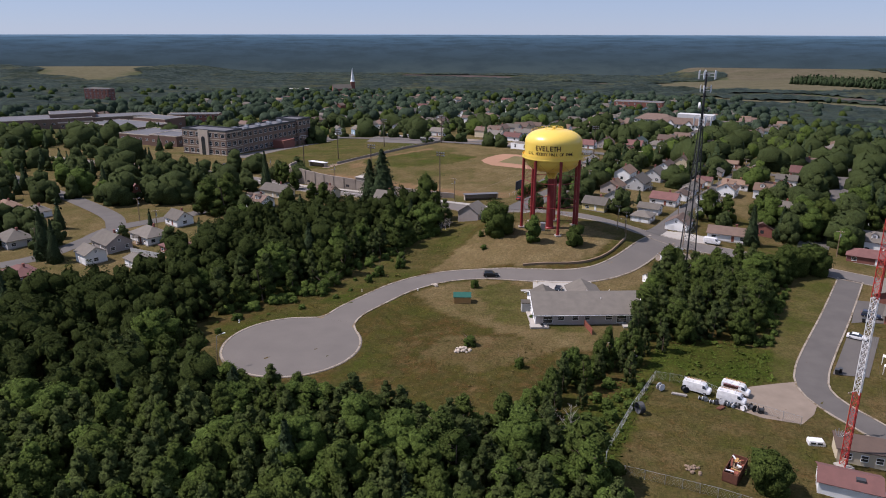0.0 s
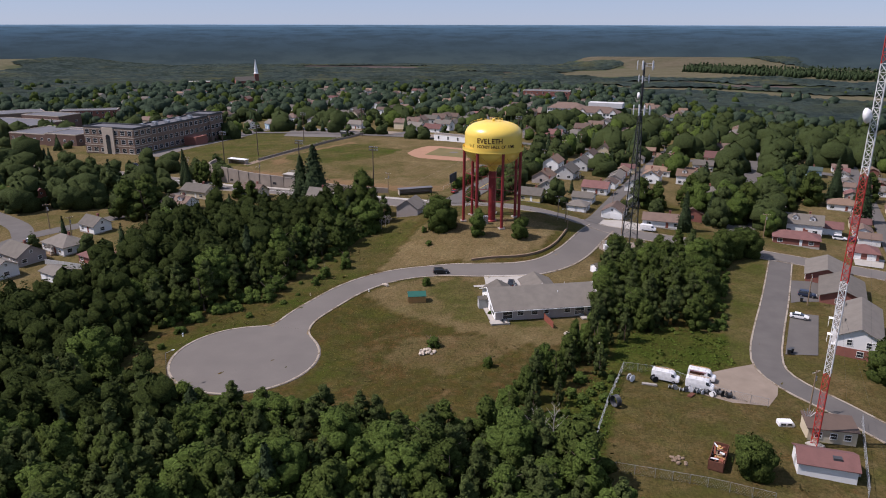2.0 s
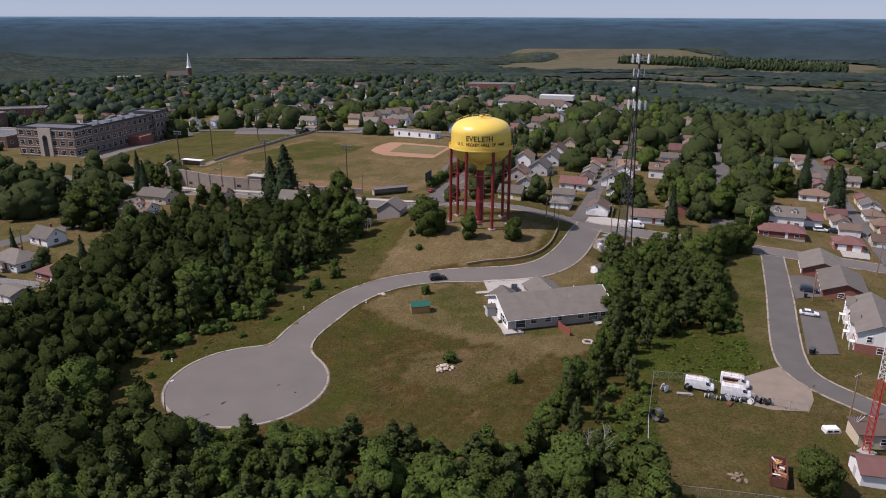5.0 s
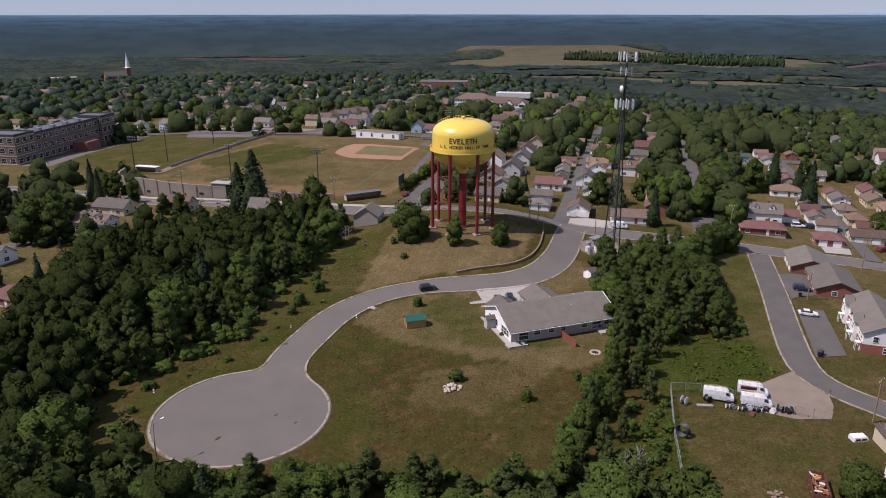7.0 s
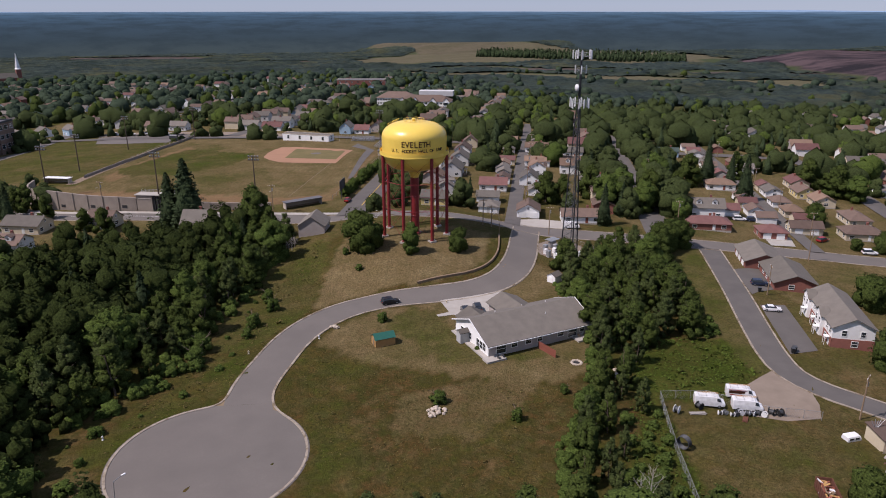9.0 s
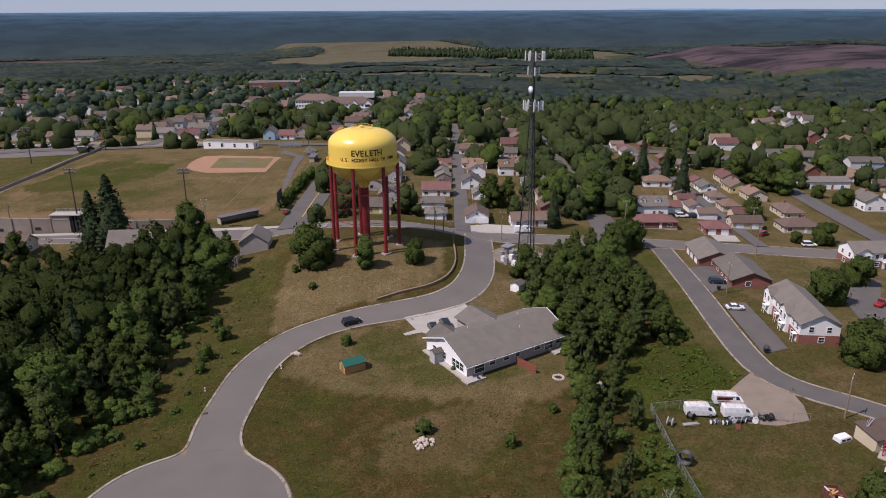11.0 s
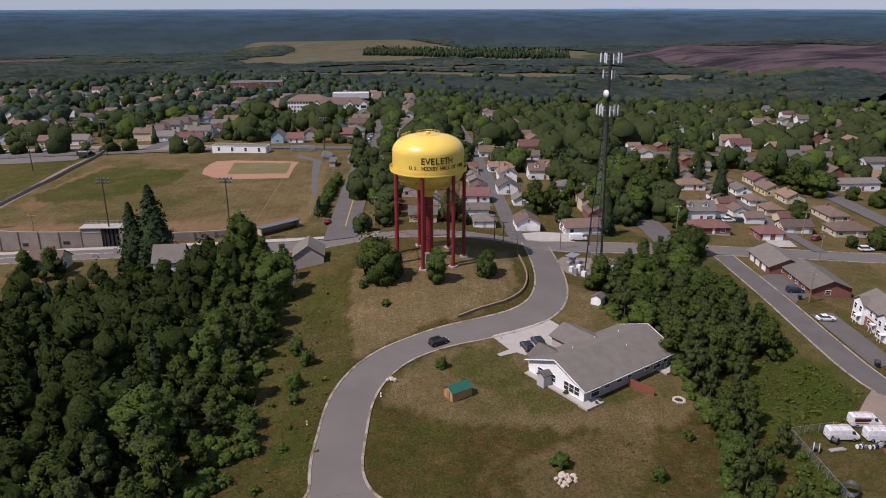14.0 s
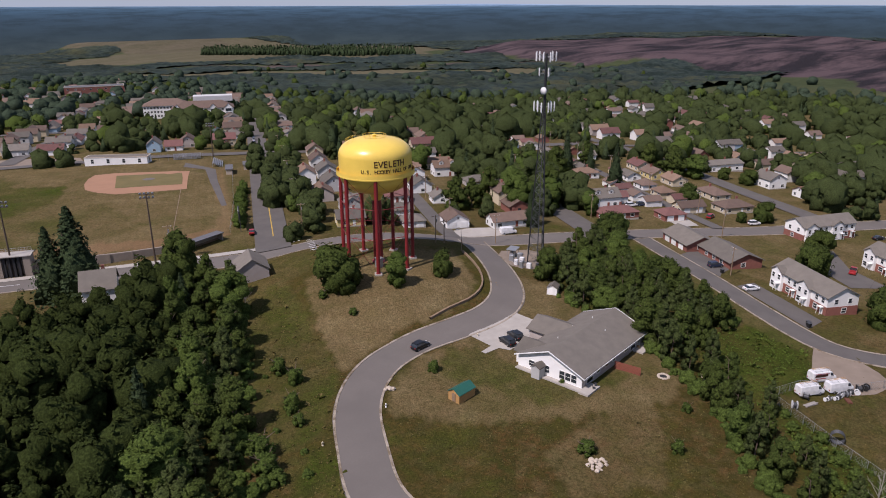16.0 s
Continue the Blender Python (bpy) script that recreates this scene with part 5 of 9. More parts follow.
def lane_house():
    top = empty("long_house", lift(31, 187.5, 0.25), 4.5, "long low house with a grey shingle roof and white gables", "house")
    L, W, H, rise = 27.5, 15.5, 2.8, 3.1
    bm = bmesh.new()
    gable_walls(bm, L, W, H, rise)
    part("wall", bm, TAUPE_WALL, top, "taupe siding wall")
    bm = bmesh.new()
    roof_shell(bm, L, W, H, rise, 0.7)
    part("roof", bm, ROOF_GREY, top)
    for sx in (-1, 1):
        bm = bmesh.new()
        prism(bm, [(-W / 2, 0.0), (W / 2, 0.0), (W / 2, H), (0, H + rise - 0.05), (-W / 2, H)], sx * (L / 2 + 0.005), sx * (L / 2 + 0.06))
        part("gable_siding", bm, WHITE, top, "white gable siding")
        for s2 in (-1, 1):
            bm = bmesh.new()
            xx = sx * (L / 2 + 0.72)
            rod(bm, (xx, s2 * (W / 2 + 0.7), H - 0.2), (xx, 0, H + rise + 0.08), 0.12, sides=4)
            part("bargeboard", bm, WHITE, top)
    bm = bmesh.new()
    box(bm, -L / 2 - 0.7, L / 2 + 0.7, -W / 2 - 0.86, -W / 2 - 0.74, H - 0.42, H - 0.24)
    part("gutter", bm, WHITE, top)
    # front wing with its garage, towards the lane
    bm = bmesh.new()
    m = pose(2.2, 8.6, 0, 0, 0, 90)
    gable_walls(bm, 9, 8, H, 1.8)
    bmesh.ops.transform(bm, matrix=m, verts=bm.verts)
    wing = part("garage_wing", bm, TAUPE_WALL, top)
    bm = bmesh.new()
    roof_shell(bm, 9, 8, H, 1.8, 0.6)
    bmesh.ops.transform(bm, matrix=m, verts=bm.verts)
    part("wing_roof", bm, ROOF_GREY, wing)
    bm = bmesh.new()
    prism(bm, [(-4, 0), (4, 0), (4, H), (0, H + 1.75), (-4, H)], 4.505, 4.56)
    bmesh.ops.transform(bm, matrix=m, verts=bm.verts)
    part("wing_siding", bm, WHITE, wing, "white gable siding")
    door(4.8, 2.2, WHITE, wing, pose(2.2, 13.2, 0.05, 0, 0, 180), "wide white garage door")
    bm = bmesh.new()
    m = pose(-9.4, 6.6, 0, 0, 0, 90)
    gable_walls(bm, 5, 6.5, H, 1.7)
    bmesh.ops.transform(bm, matrix=m, verts=bm.verts)
    entry = part("entry_wing", bm, WHITE, top)
    bm = bmesh.new()
    roof_shell(bm, 5, 6.5, H, 1.7, 0.5)
    bmesh.ops.transform(bm, matrix=m, verts=bm.verts)
    part("entry_roof", bm, ROOF_GREY, entry)
    for u, w, h, z in ((-10.6, 2.4, 2.0, 1.25), (-7.2, 1.5, 1.2, 1.6), (-3.5, 1.5, 1.2, 1.6), (-0.4, 1.2, 1.2, 1.6), (5.2, 1.6, 1.2, 1.6), (8.5, 2.4, 2.0, 1.25), (11.2, 1.2, 1.2, 1.6)):
        window(w, h, top, pose(u, -W / 2 - 0.02, z))
    for u, w, h, z in ((-5.9, 1.2, 1.7, 1.5), (-4.5, 1.2, 1.7, 1.5), (-3.1, 1.2, 1.7, 1.5), (0.5, 1.0, 1.6, 1.5), (4.3, 1.4, 1.2, 1.6)):
        window(w, h, top, pose(-L / 2 - 0.07, u, z, 0, 0, -90))
    for u in (-3.0, 3.4):
        window(1.3, 1.2, top, pose(L / 2 + 0.07, u, 1.6, 0, 0, 90))
    bm = bmesh.new()
    gable_walls(bm, 2.6, 2.0, 2.3, 0.6)
    bmesh.ops.transform(bm, matrix=pose(-L / 2 - 1.1, 1.9, 0), verts=bm.verts)
    nook = part("side_entry", bm, GREY_WALL, top, "small grey side entry")
    bm = bmesh.new()
    roof_shell(bm, 2.6, 2.0, 2.3, 0.6, 0.2)
    bmesh.ops.transform(bm, matrix=pose(-L / 2 - 1.1, 1.9, 0), verts=bm.verts)
    part("side_entry_roof", bm, ROOF_GREY, nook)
    for u, v in ((-6, 3), (2, 4.2), (7.5, 2.2), (4, -3)):
        bm = bmesh.new()
        z = H + rise * (1 - abs(v) / (W / 2))
        rod(bm, (u, v, z), (u, v, z + 0.55), 0.08, sides=8)
        part("roof_pipe", bm, ANTENNA, top, "white roof vent pipe")
    bm = bmesh.new()
    box(bm, -L / 2 - 1.6, -L / 2 + 3.2, -W / 2 - 2.4, -W / 2 - 0.1, -0.5, 0.06)
    part("patio_slab", bm, CONCRETE, top, "pale concrete patio slab")
    bm = bmesh.new()
    box(bm, 8.5, 13.5, -W / 2 - 2.6, -W / 2 - 0.1, -0.5, 0.05)
    part("terrace_slab", bm, CONCRETE, top)
    bm = bmesh.new()
    box(bm, -L / 2 - 1.3, -L / 2 - 0.05, -W / 2 - 0.1, W / 2, -0.5, 0.04)
    part("path", bm, CONCRETE, top)


lane_house()


def townhouse(at, turn, units, label):
    """Two-storey row: brick below, white siding above, grey roof."""
    L, W, H, rise = 5.6 * units, 9.0, 5.4, 2.3
    top = empty("townhouse", lift(*at, 0), turn, label, "townhouse", "townhouse rows")
    bm = bmesh.new()
    gable_walls(bm, L, W, H, rise)
    wall = part("upper_wall", bm, WHITE, top, "white siding")
    bm = bmesh.new()
    for a in ((-L / 2 - 0.1, L / 2 + 0.1, -W / 2 - 0.1, -W / 2 + 0.1), (-L / 2 - 0.1, L / 2 + 0.1, W / 2 - 0.1, W / 2 + 0.1), (-L / 2 - 0.1, -L / 2 + 0.1, -W / 2, W / 2), (L / 2 - 0.1, L / 2 + 0.1, -W / 2, W / 2)):
        box(bm, *a, -1.2, 2.6)
    part("brick_base", bm, BRICK, top, "red brick ground floor")
    bm = bmesh.new()
    roof_shell(bm, L, W, H, rise, 0.5)
    part("roof", bm, ROOF_GREY, top)
    for k in range(units):
        u = (k + 0.5) * 5.6 - L / 2
        if k % 2 == 0:
            m = pose(u, -W / 2 - 0.1, 0, 0, 0, 90)
            bm = bmesh.new()
            gable_walls(bm, 1.6, 4.6, H, 1.5)
            bmesh.ops.transform(bm, matrix=m, verts=bm.verts)
            bay = part("bay", bm, WHITE, top)
            bm = bmesh.new()
            roof_shell(bm, 1.6, 4.6, H, 1.5, 0.35)
            bmesh.ops.transform(bm, matrix=m, verts=bm.verts)
            part("bay_roof", bm, ROOF_GREY, bay)
        front = -W / 2 - (0.92 if k % 2 == 0 else 0.03)
        for du in (-1.2, 1.2):
            window(1.0, 1.3, wall, pose(u + du, front, 4.0))
        window(1.6, 1.3, wall, pose(u - 1.1, front - (0.0 if k % 2 == 0 else 0.1), 1.5))
        door(0.95, 2.1, WHITE, wall, pose(u + 1.3, front - (0.02 if k % 2 == 0 else 0.12), 0.1))
        bm = bmesh.new()
        box(bm, u + 0.6, u + 2.0, front - 1.2, front, 2.35, 2.47)
        rod(bm, (u + 0.7, front - 1.1, 0), (u + 0.7, front - 1.1, 2.4), 0.06, sides=6)
        rod(bm, (u + 1.9, front - 1.1, 0), (u + 1.9, front - 1.1, 2.4), 0.06, sides=6)
        part("canopy", bm, WHITE, top)
        for du in (-1.2, 1.2):
            window(1.0, 1.3, wall, pose(u + du, W / 2 + 0.02, 4.0, 0, 0, 180))
    for sx in (-1, 1):
        for dv in (-2, 2):
            window(1.0, 1.3, wall, pose(sx * (L / 2 + 0.03), dv, 4.0, 0, 0, 90 * sx))
        window(1.3, 1.3, wall, pose(sx * (L / 2 + 0.13), 0.5, 1.5, 0, 0, 90 * sx))
    return top


townhouse((105.5, 164.5), 56 + 180, 4, "two-storey townhouse row, white siding over red brick, grey roof")
townhouse((176, 186), -28, 4, "two-storey townhouse row with white gables beyond a lawn")
townhouse((150, 155), 56 + 180, 3, "two-storey townhouse row beside a car park")


def brick_duplex():
    top = empty("brick_duplex", lift(122, 203, 0), 58, "low brick duplex with garages under a broad grey roof", "duplex")
    for (m, l, w) in ((pose(8.5, 0.5, 0), 15, 11), (pose(-8, -3.5, 0), 17, 11)):
        bm = bmesh.new()
        gable_walls(bm, l, w, 2.7, 2.2)
        bmesh.ops.transform(bm, matrix=m, verts=bm.verts)
        wall = part("wall", bm, BRICK, top, "red brick wall")
        bm = bmesh.new()
        roof_shell(bm, l, w, 2.7, 2.2, 0.6)
        bmesh.ops.transform(bm, matrix=m, verts=bm.verts)
        part("roof", bm, ROOF_GREY, top)
        for u in (-4, 0, 4):
            window(1.4, 1.2, wall, m @ pose(u, -w / 2 - 0.02, 1.5))
            window(1.4, 1.2, wall, m @ on_side("n", u, 1.5, l, w + 0.04))
        for sx in ("w", "e"):
            window(1.4, 1.2, wall, m @ on_side(sx, 1.0, 1.5, l + 0.04, w))
    for u in (4.5, 9.0, 13.0):
        door(2.7, 2.2, WHITE, top, pose(u, 6.05, 0.1, 0, 0, 180), "white garage door")


brick_duplex()


def barn_house():
    """Plain taupe gabled garage by the street corner."""
    top = empty("gabled_garage", lift(0.5, 276.0, 0), 66, "plain taupe gabled garage with a grey roof", "garage")
    bm = bmesh.new()
    gable_walls(bm, 9, 8.5, 3.4, 2.9)
    part("wall", bm, TAUPE_WALL, top)
    bm = bmesh.new()
    roof_shell(bm, 9, 8.5, 3.4, 2.9, 0.4)
    part("roof", bm, ROOF_GREY, top)
    door(2.7, 2.2, WHITE, top, on_side("e", 0, 0.1, 9, 8.5), "white garage door")
    window(1.0, 1.0, top, on_side("s", 2, 1.7, 9, 8.5))


barn_house()
house((79.2, 274.6), 61, 9.2, 8.0, 2.9, 2.3, WHITE, ROOF_BROWN, False, "white two-car garage with a brown roof facing the lane", 1, 1, False, "w", False, False, 2, "", "garage", "garage")


# ---- trees ----
def leaf_quads(rng, centres, normals, size, droop=0.0):
    """Small leaf clumps: one bent quad for every centre, facing about along its normal. Returns corners and their shading normals (n, 8, 3)."""
    n = len(centres)
    soft = normals / np.linalg.norm(normals, axis=1)[:, None]
    normals = soft + rng.normal(0, 0.38, (n, 3))
    normals /= np.linalg.norm(normals, axis=1)[:, None]
    ref = rng.normal(0, 1, (n, 3))
    u = np.cross(normals, ref)
    u /= np.linalg.norm(u, axis=1)[:, None]
    v = np.cross(normals, u)
    s = size * rng.uniform(0.6, 1.35, (n, 1))
    u, v = u * s, v * s * rng.uniform(0.55, 0.95, (n, 1))
    shade = soft * 0.8 + normals * 0.5
    shade /= np.linalg.norm(shade, axis=1)[:, None]
    return np.stack([centres - u, centres - v, centres + u - np.array([0, 0, droop]), centres + v, shade, shade, shade, shade], 1)


def ring_quads(g, face):
    """Quads between the rings of a closed body, each corner with its own shading normal."""
    face = face / (np.linalg.norm(face, axis=-1, keepdims=True) + 1e-9)
    both = []
    for grid_of_points in (g, face):
        nxt = np.roll(grid_of_points, -1, axis=1)
        both.append(np.stack([grid_of_points[:-1], nxt[:-1], nxt[1:], grid_of_points[1:]], 2).reshape(-1, 4, 3))
    return np.concatenate(both, 1)


def lump_bodies(rng, centres, radii, mid, stretch=1.0, around=6, rows=4):
    """Small knobbly closed bodies, the leafy masses that a crown is made of."""
    a = np.linspace(0, 2 * np.pi, around, endpoint=False)
    p = np.linspace(-np.pi / 2, np.pi / 2, rows)
    out = []
    for c, r in zip(centres, radii):
        knob = r * (1 + rng.uniform(-0.2, 0.2, (rows, around)))
        turn = a + rng.uniform(0, 6.28)
        ring = np.cos(p)[:, None] * knob
        g = np.stack([ring * np.cos(turn), ring * np.sin(turn), np.sin(p)[:, None] * knob * stretch], -1) + c
        out.append(ring_quads(g, (g - c) / r + 0.45 * (c - mid) / (np.linalg.norm(c - mid) + 1e-6) + np.array([0, 0, 0.12])))
    return np.concatenate(out)


def core_quads(rng, rx, rz, cz, tip=False, around=12, rows=8, rough=0.16):
    """One knobbly closed body of quads: the dense inside of a crown, or a whole crown far off."""
    a = np.linspace(0, 2 * np.pi, around, endpoint=False)
    p = np.linspace(-np.pi / 2, np.pi / 2, rows)
    knob = 1 + rng.uniform(-rough, rough, (rows, around))
    if tip:
        t = np.linspace(0.0, 1.0, rows)[:, None]
        r = rx * (1 - t) * knob
        g = np.stack([r * np.cos(a), r * np.sin(a), np.broadcast_to(cz - rz + 2 * rz * t, r.shape)], -1)
    else:
        r = rx * np.cos(p)[:, None] * knob
        g = np.stack([r * np.cos(a), r * np.sin(a), cz + rz * np.sin(p)[:, None] * knob], -1)
    return ring_quads(g, (g - np.array([0, 0, cz])) / np.array([rx, rx, rz]) + (np.array([0, 0, 0.35]) if tip else 0.0))


def broadleaf(rng, count, size, tall=10.0, wide=5.2, lumps=13, low=0.22, round_top=False):
    """A crown of uneven leafy masses with gaps and a ragged outline, for a tree of that height: leaf clumps, masses, coarse masses, far body."""
    deep = tall * (1 - low)
    k = np.arange(lumps) + 0.5
    t = np.clip(1 - k / lumps + rng.uniform(-0.06, 0.06, lumps), 0.03, 0.96)
    aa = k * 2.39996 + rng.uniform(-0.7, 0.7, lumps)
    if round_top:
        env = np.sqrt(np.clip(1 - (2 * t - 0.9) ** 2 * 0.82, 0.05, 1))
    else:
        env = (1 - t) ** 0.5 * np.minimum(1, (t + 0.5) / 0.72) * 1.25
    rad = rng.uniform(0.13, 0.23, lumps) * wide * (0.62 + 0.38 * np.minimum(1, env)) * (1.22 if round_top else 1.0)
    reach = np.maximum(0.0, env * wide / 2 * rng.uniform(0.72, 1.12, lumps) - rad * 0.55) * np.where(rng.random(lumps) < 0.2, 0.45, 1.0)
    lump = np.stack([reach * np.cos(aa), reach * np.sin(aa), tall * low + deep * t * 0.97 - rad * 0.6 * (t > 0.8)], 1)
    lump[:, :2] += rng.normal(0, 0.04, 2) * wide
    mid = np.array([0, 0, tall * low + deep * 0.42])
    stretch = 1.0 if round_top else 1.3
    pick = rng.choice(lumps, count, p=rad ** 2 / np.sum(rad ** 2))
    d = rng.normal(0, 1, (count, 3))
    d /= np.linalg.norm(d, axis=1)[:, None]
    out = (lump[pick] - mid) / (np.linalg.norm(lump[pick] - mid, axis=1)[:, None] + 0.3)
    d = d + 0.6 * out + np.array([0, 0, 0.3])
    d /= np.linalg.norm(d, axis=1)[:, None]
    c = lump[pick] + d * rad[pick][:, None] * rng.uniform(0.98, 1.3, (count, 1)) * np.array([1, 1, stretch])
    face = d * 0.9 + out * 0.4 + np.array([0, 0, 0.2])
    big = np.argsort(-rad)[:max(8, lumps * 9 // 20)]
    return (leaf_quads(rng, c, face, size), lump_bodies(rng, lump, rad * 1.0, mid, stretch, 5), lump_bodies(rng, lump[big], rad[big] * 1.3, mid, stretch * 1.1, 5),
            lump_bodies(rng, lump[big[:5]], rad[big[:5]] * 2.0, mid, stretch, 5), core_quads(rng, wide * 0.47, deep * 0.47, mid[2] + deep * 0.08, False, 8, 6, 0.26))


def conifer(rng, count, size, tall=14.0, wide=5.0, low=0.08):
    """A narrow cone of drooping tiers."""
    t = rng.random(count) ** 1.35
    tiers = 17
    z = (np.floor(t * tiers) + rng.uniform(0.0, 0.75, count)) / tiers
    a = rng.uniform(0, 2 * np.pi, count)
    arm = 0.82 + 0.26 * np.sin(a * 5 + np.floor(t * tiers) * 2.1)
    r = wide / 2 * (1 - z) ** 0.8 * arm * rng.uniform(0.45, 1.0, count) ** 0.6
    zz = tall * (low + (1 - low) * z) - r * 0.3 + tall * 0.02
    c = np.stack([r * np.cos(a), r * np.sin(a), zz], 1)
    d = np.stack([np.cos(a) * 0.8, np.sin(a) * 0.8, np.full(count, 0.55)], 1)
    body = core_quads(rng, wide * 0.36, tall * (1 - low) * 0.5, tall * (low + 1) / 2, True, 9, 9, 0.22)
    far = core_quads(rng, wide * 0.42, tall * (1 - low) * 0.5, tall * (low + 1) / 2, True, 7, 6, 0.22)
    return leaf_quads(rng, c, d, size, size * 0.5), body, body, far, far


def quad_mesh(name, quads, material, tone=None):
    """One mesh from an array of loose quads with a shading normal at each corner (n, 8, 3)."""
    n = len(quads)
    me = bpy.data.meshes.new(name)
    me.vertices.add(n * 4)
    me.vertices.foreach_set("co", quads[:, :4].reshape(-1).astype(np.float32))
    me.loops.add(n * 4)
    me.loops.foreach_set("vertex_index", np.arange(n * 4, dtype=np.int32))
    me.polygons.add(n)
    me.polygons.foreach_set("loop_start", np.arange(0, n * 4, 4, dtype=np.int32))
    me.polygons.foreach_set("use_smooth", np.ones(n, bool))
    me.update()
    if tone is not None:
        at = me.attributes.new("tone", "FLOAT", "POINT")
        at.data.foreach_set("value", np.repeat(tone, 4).astype(np.float32))
    me.normals_split_custom_set_from_vertices(quads[:, 4:].reshape(-1, 3).astype(np.float32))
    me.materials.append(material)
    return me


def trunk_mesh(tall, r, limbs, material, rng, reach=1.6):
    def build(bm):
        lean = Vector((rng.uniform(-0.2, 0.2), rng.uniform(-0.2, 0.2), 0))
        a = Vector((0, 0, -0.6))
        for k in range(4):
            b = Vector((0, 0, tall * 0.8 * (k + 1) / 4)) + lean * (k + 1)
            rod(bm, a, b, r * (1 - 0.2 * k), r * (1 - 0.2 * (k + 1)), 7)
            a = b
        for k in range(limbs):
            t = 2.4 * k
            z = tall * (0.3 + 0.4 * k / max(1, limbs - 1))
            s = Vector((0, 0, z))
            e = s + Vector((math.cos(t) * reach, math.sin(t) * reach, reach * 0.9))
            rod(bm, s, e, r * 0.45, r * 0.15, 5)
    return shared("trunk", build, material)


tree_rng = np.random.default_rng(11)
KINDS = {}
for key, maker, material, tall, wide, count, size, low in (
        ("broad_a", broadleaf, LEAF, 10, 6.0, 900, 0.2, 0.02), ("broad_b", broadleaf, LEAF, 11, 5.2, 860, 0.2, 0.02), ("broad_c", broadleaf, LEAF_PALE, 9, 5.0, 780, 0.19, 0.02), ("broad_d", broadleaf, LEAF_PALE, 11, 6.6, 960, 0.21, 0.0),
        ("aspen_a", broadleaf, LEAF_ASPEN, 12, 4.4, 860, 0.18, 0.04), ("aspen_b", broadleaf, LEAF_ASPEN, 13, 5.0, 900, 0.19, 0.04), ("maple", broadleaf, LEAF, 8, 7.0, 1200, 0.2, 0.0),
        ("spruce", conifer, NEEDLE, 16, 7.6, 1500, 0.28, 0.0), ("pine", conifer, NEEDLE, 12, 6.5, 1100, 0.28, 0.1), ("shrub", broadleaf, LEAF_PALE, 3.0, 2.9, 330, 0.14, 0.0), ("far", broadleaf, LEAF_FAR_HAZE, 10, 8.0, 500, 0.3, 0.0)):
    extra = {"lumps": 12 if key == "shrub" else 30 if key in ("maple", "broad_a", "broad_d") else 25, "round_top": key in ("maple", "shrub", "broad_d", "far")} if maker is broadleaf else {}
    quads, core, coarse, few, lone = maker(tree_rng, count, size, tall, wide, low=low, **extra)
    KINDS[key] = (quads, material, tall, quad_mesh("crown", np.concatenate([quads, core]), material), trunk_mesh(tall, 0.16 if key.startswith("aspen") else 0.2, 0 if maker is conifer else 5, BARK, tree_rng), (core, coarse, few, lone))

TREE_LABELS = {"broad_a": "leafy broadleaf tree with a full green crown", "broad_b": "leafy broadleaf tree with an upright green crown", "broad_c": "young broadleaf tree with pale green leaves", "broad_d": "wide leafy tree with a pale green crown",
               "aspen_a": "slender aspen with grey-green leaves", "aspen_b": "tall aspen with grey-green leaves", "maple": "round spreading maple with dense leaves",
               "spruce": "tall dark spruce with drooping tiers", "pine": "dark pine with a ragged crown", "shrub": "low bright green shrub in dry grass"}


def tree(kind, x, y, tall, spread=1.0, group="", label="", sink=0.15):
    """A tree as a thing: trunk and crown."""
    quads, material, h, crown, trunk, _ = KINDS[kind]
    s = tall / h
    top = empty("shrub" if kind == "shrub" else "tree", lift(x, y, -sink), 0, label or TREE_LABELS[kind], "shrub" if kind == "shrub" else "tree", group)
    top.matrix_world = Matrix.Translation(lift(x, y, -sink)) @ Matrix.Rotation(random.uniform(0, 6.28), 4, "Z")
    m = Matrix.Diagonal((s * spread, s * spread, s, 1))
    piece("trunk", trunk, top, "", m)
    piece("crown", crown, top, "", m)
    return top


TAKEN = []


def crowd(ring, spacing, seed, keep=None):
    """Scattered points in a polygon, no two closer than the spacing."""
    rng = np.random.default_rng(seed)
    xs, ys = zip(*ring)
    cells, out = {}, []
    tries = int((max(xs) - min(xs)) * (max(ys) - min(ys)) / spacing ** 2 * 5)
    px, py = rng.uniform(min(xs), max(xs), tries), rng.uniform(min(ys), max(ys), tries)
    ok = inside(px, py, ring)
    for x, y in zip(px[ok], py[ok]):
        i, j = int(x // spacing), int(y // spacing)
        near = (q for di in (-1, 0, 1) for dj in (-1, 0, 1) for q in cells.get((i + di, j + dj), ()))
        if all((x - a) ** 2 + (y - b) ** 2 > spacing ** 2 for a, b in near):
            if keep is None or keep(x, y):
                cells.setdefault((i, j), []).append((x, y))
                out.append((x, y))
    return out


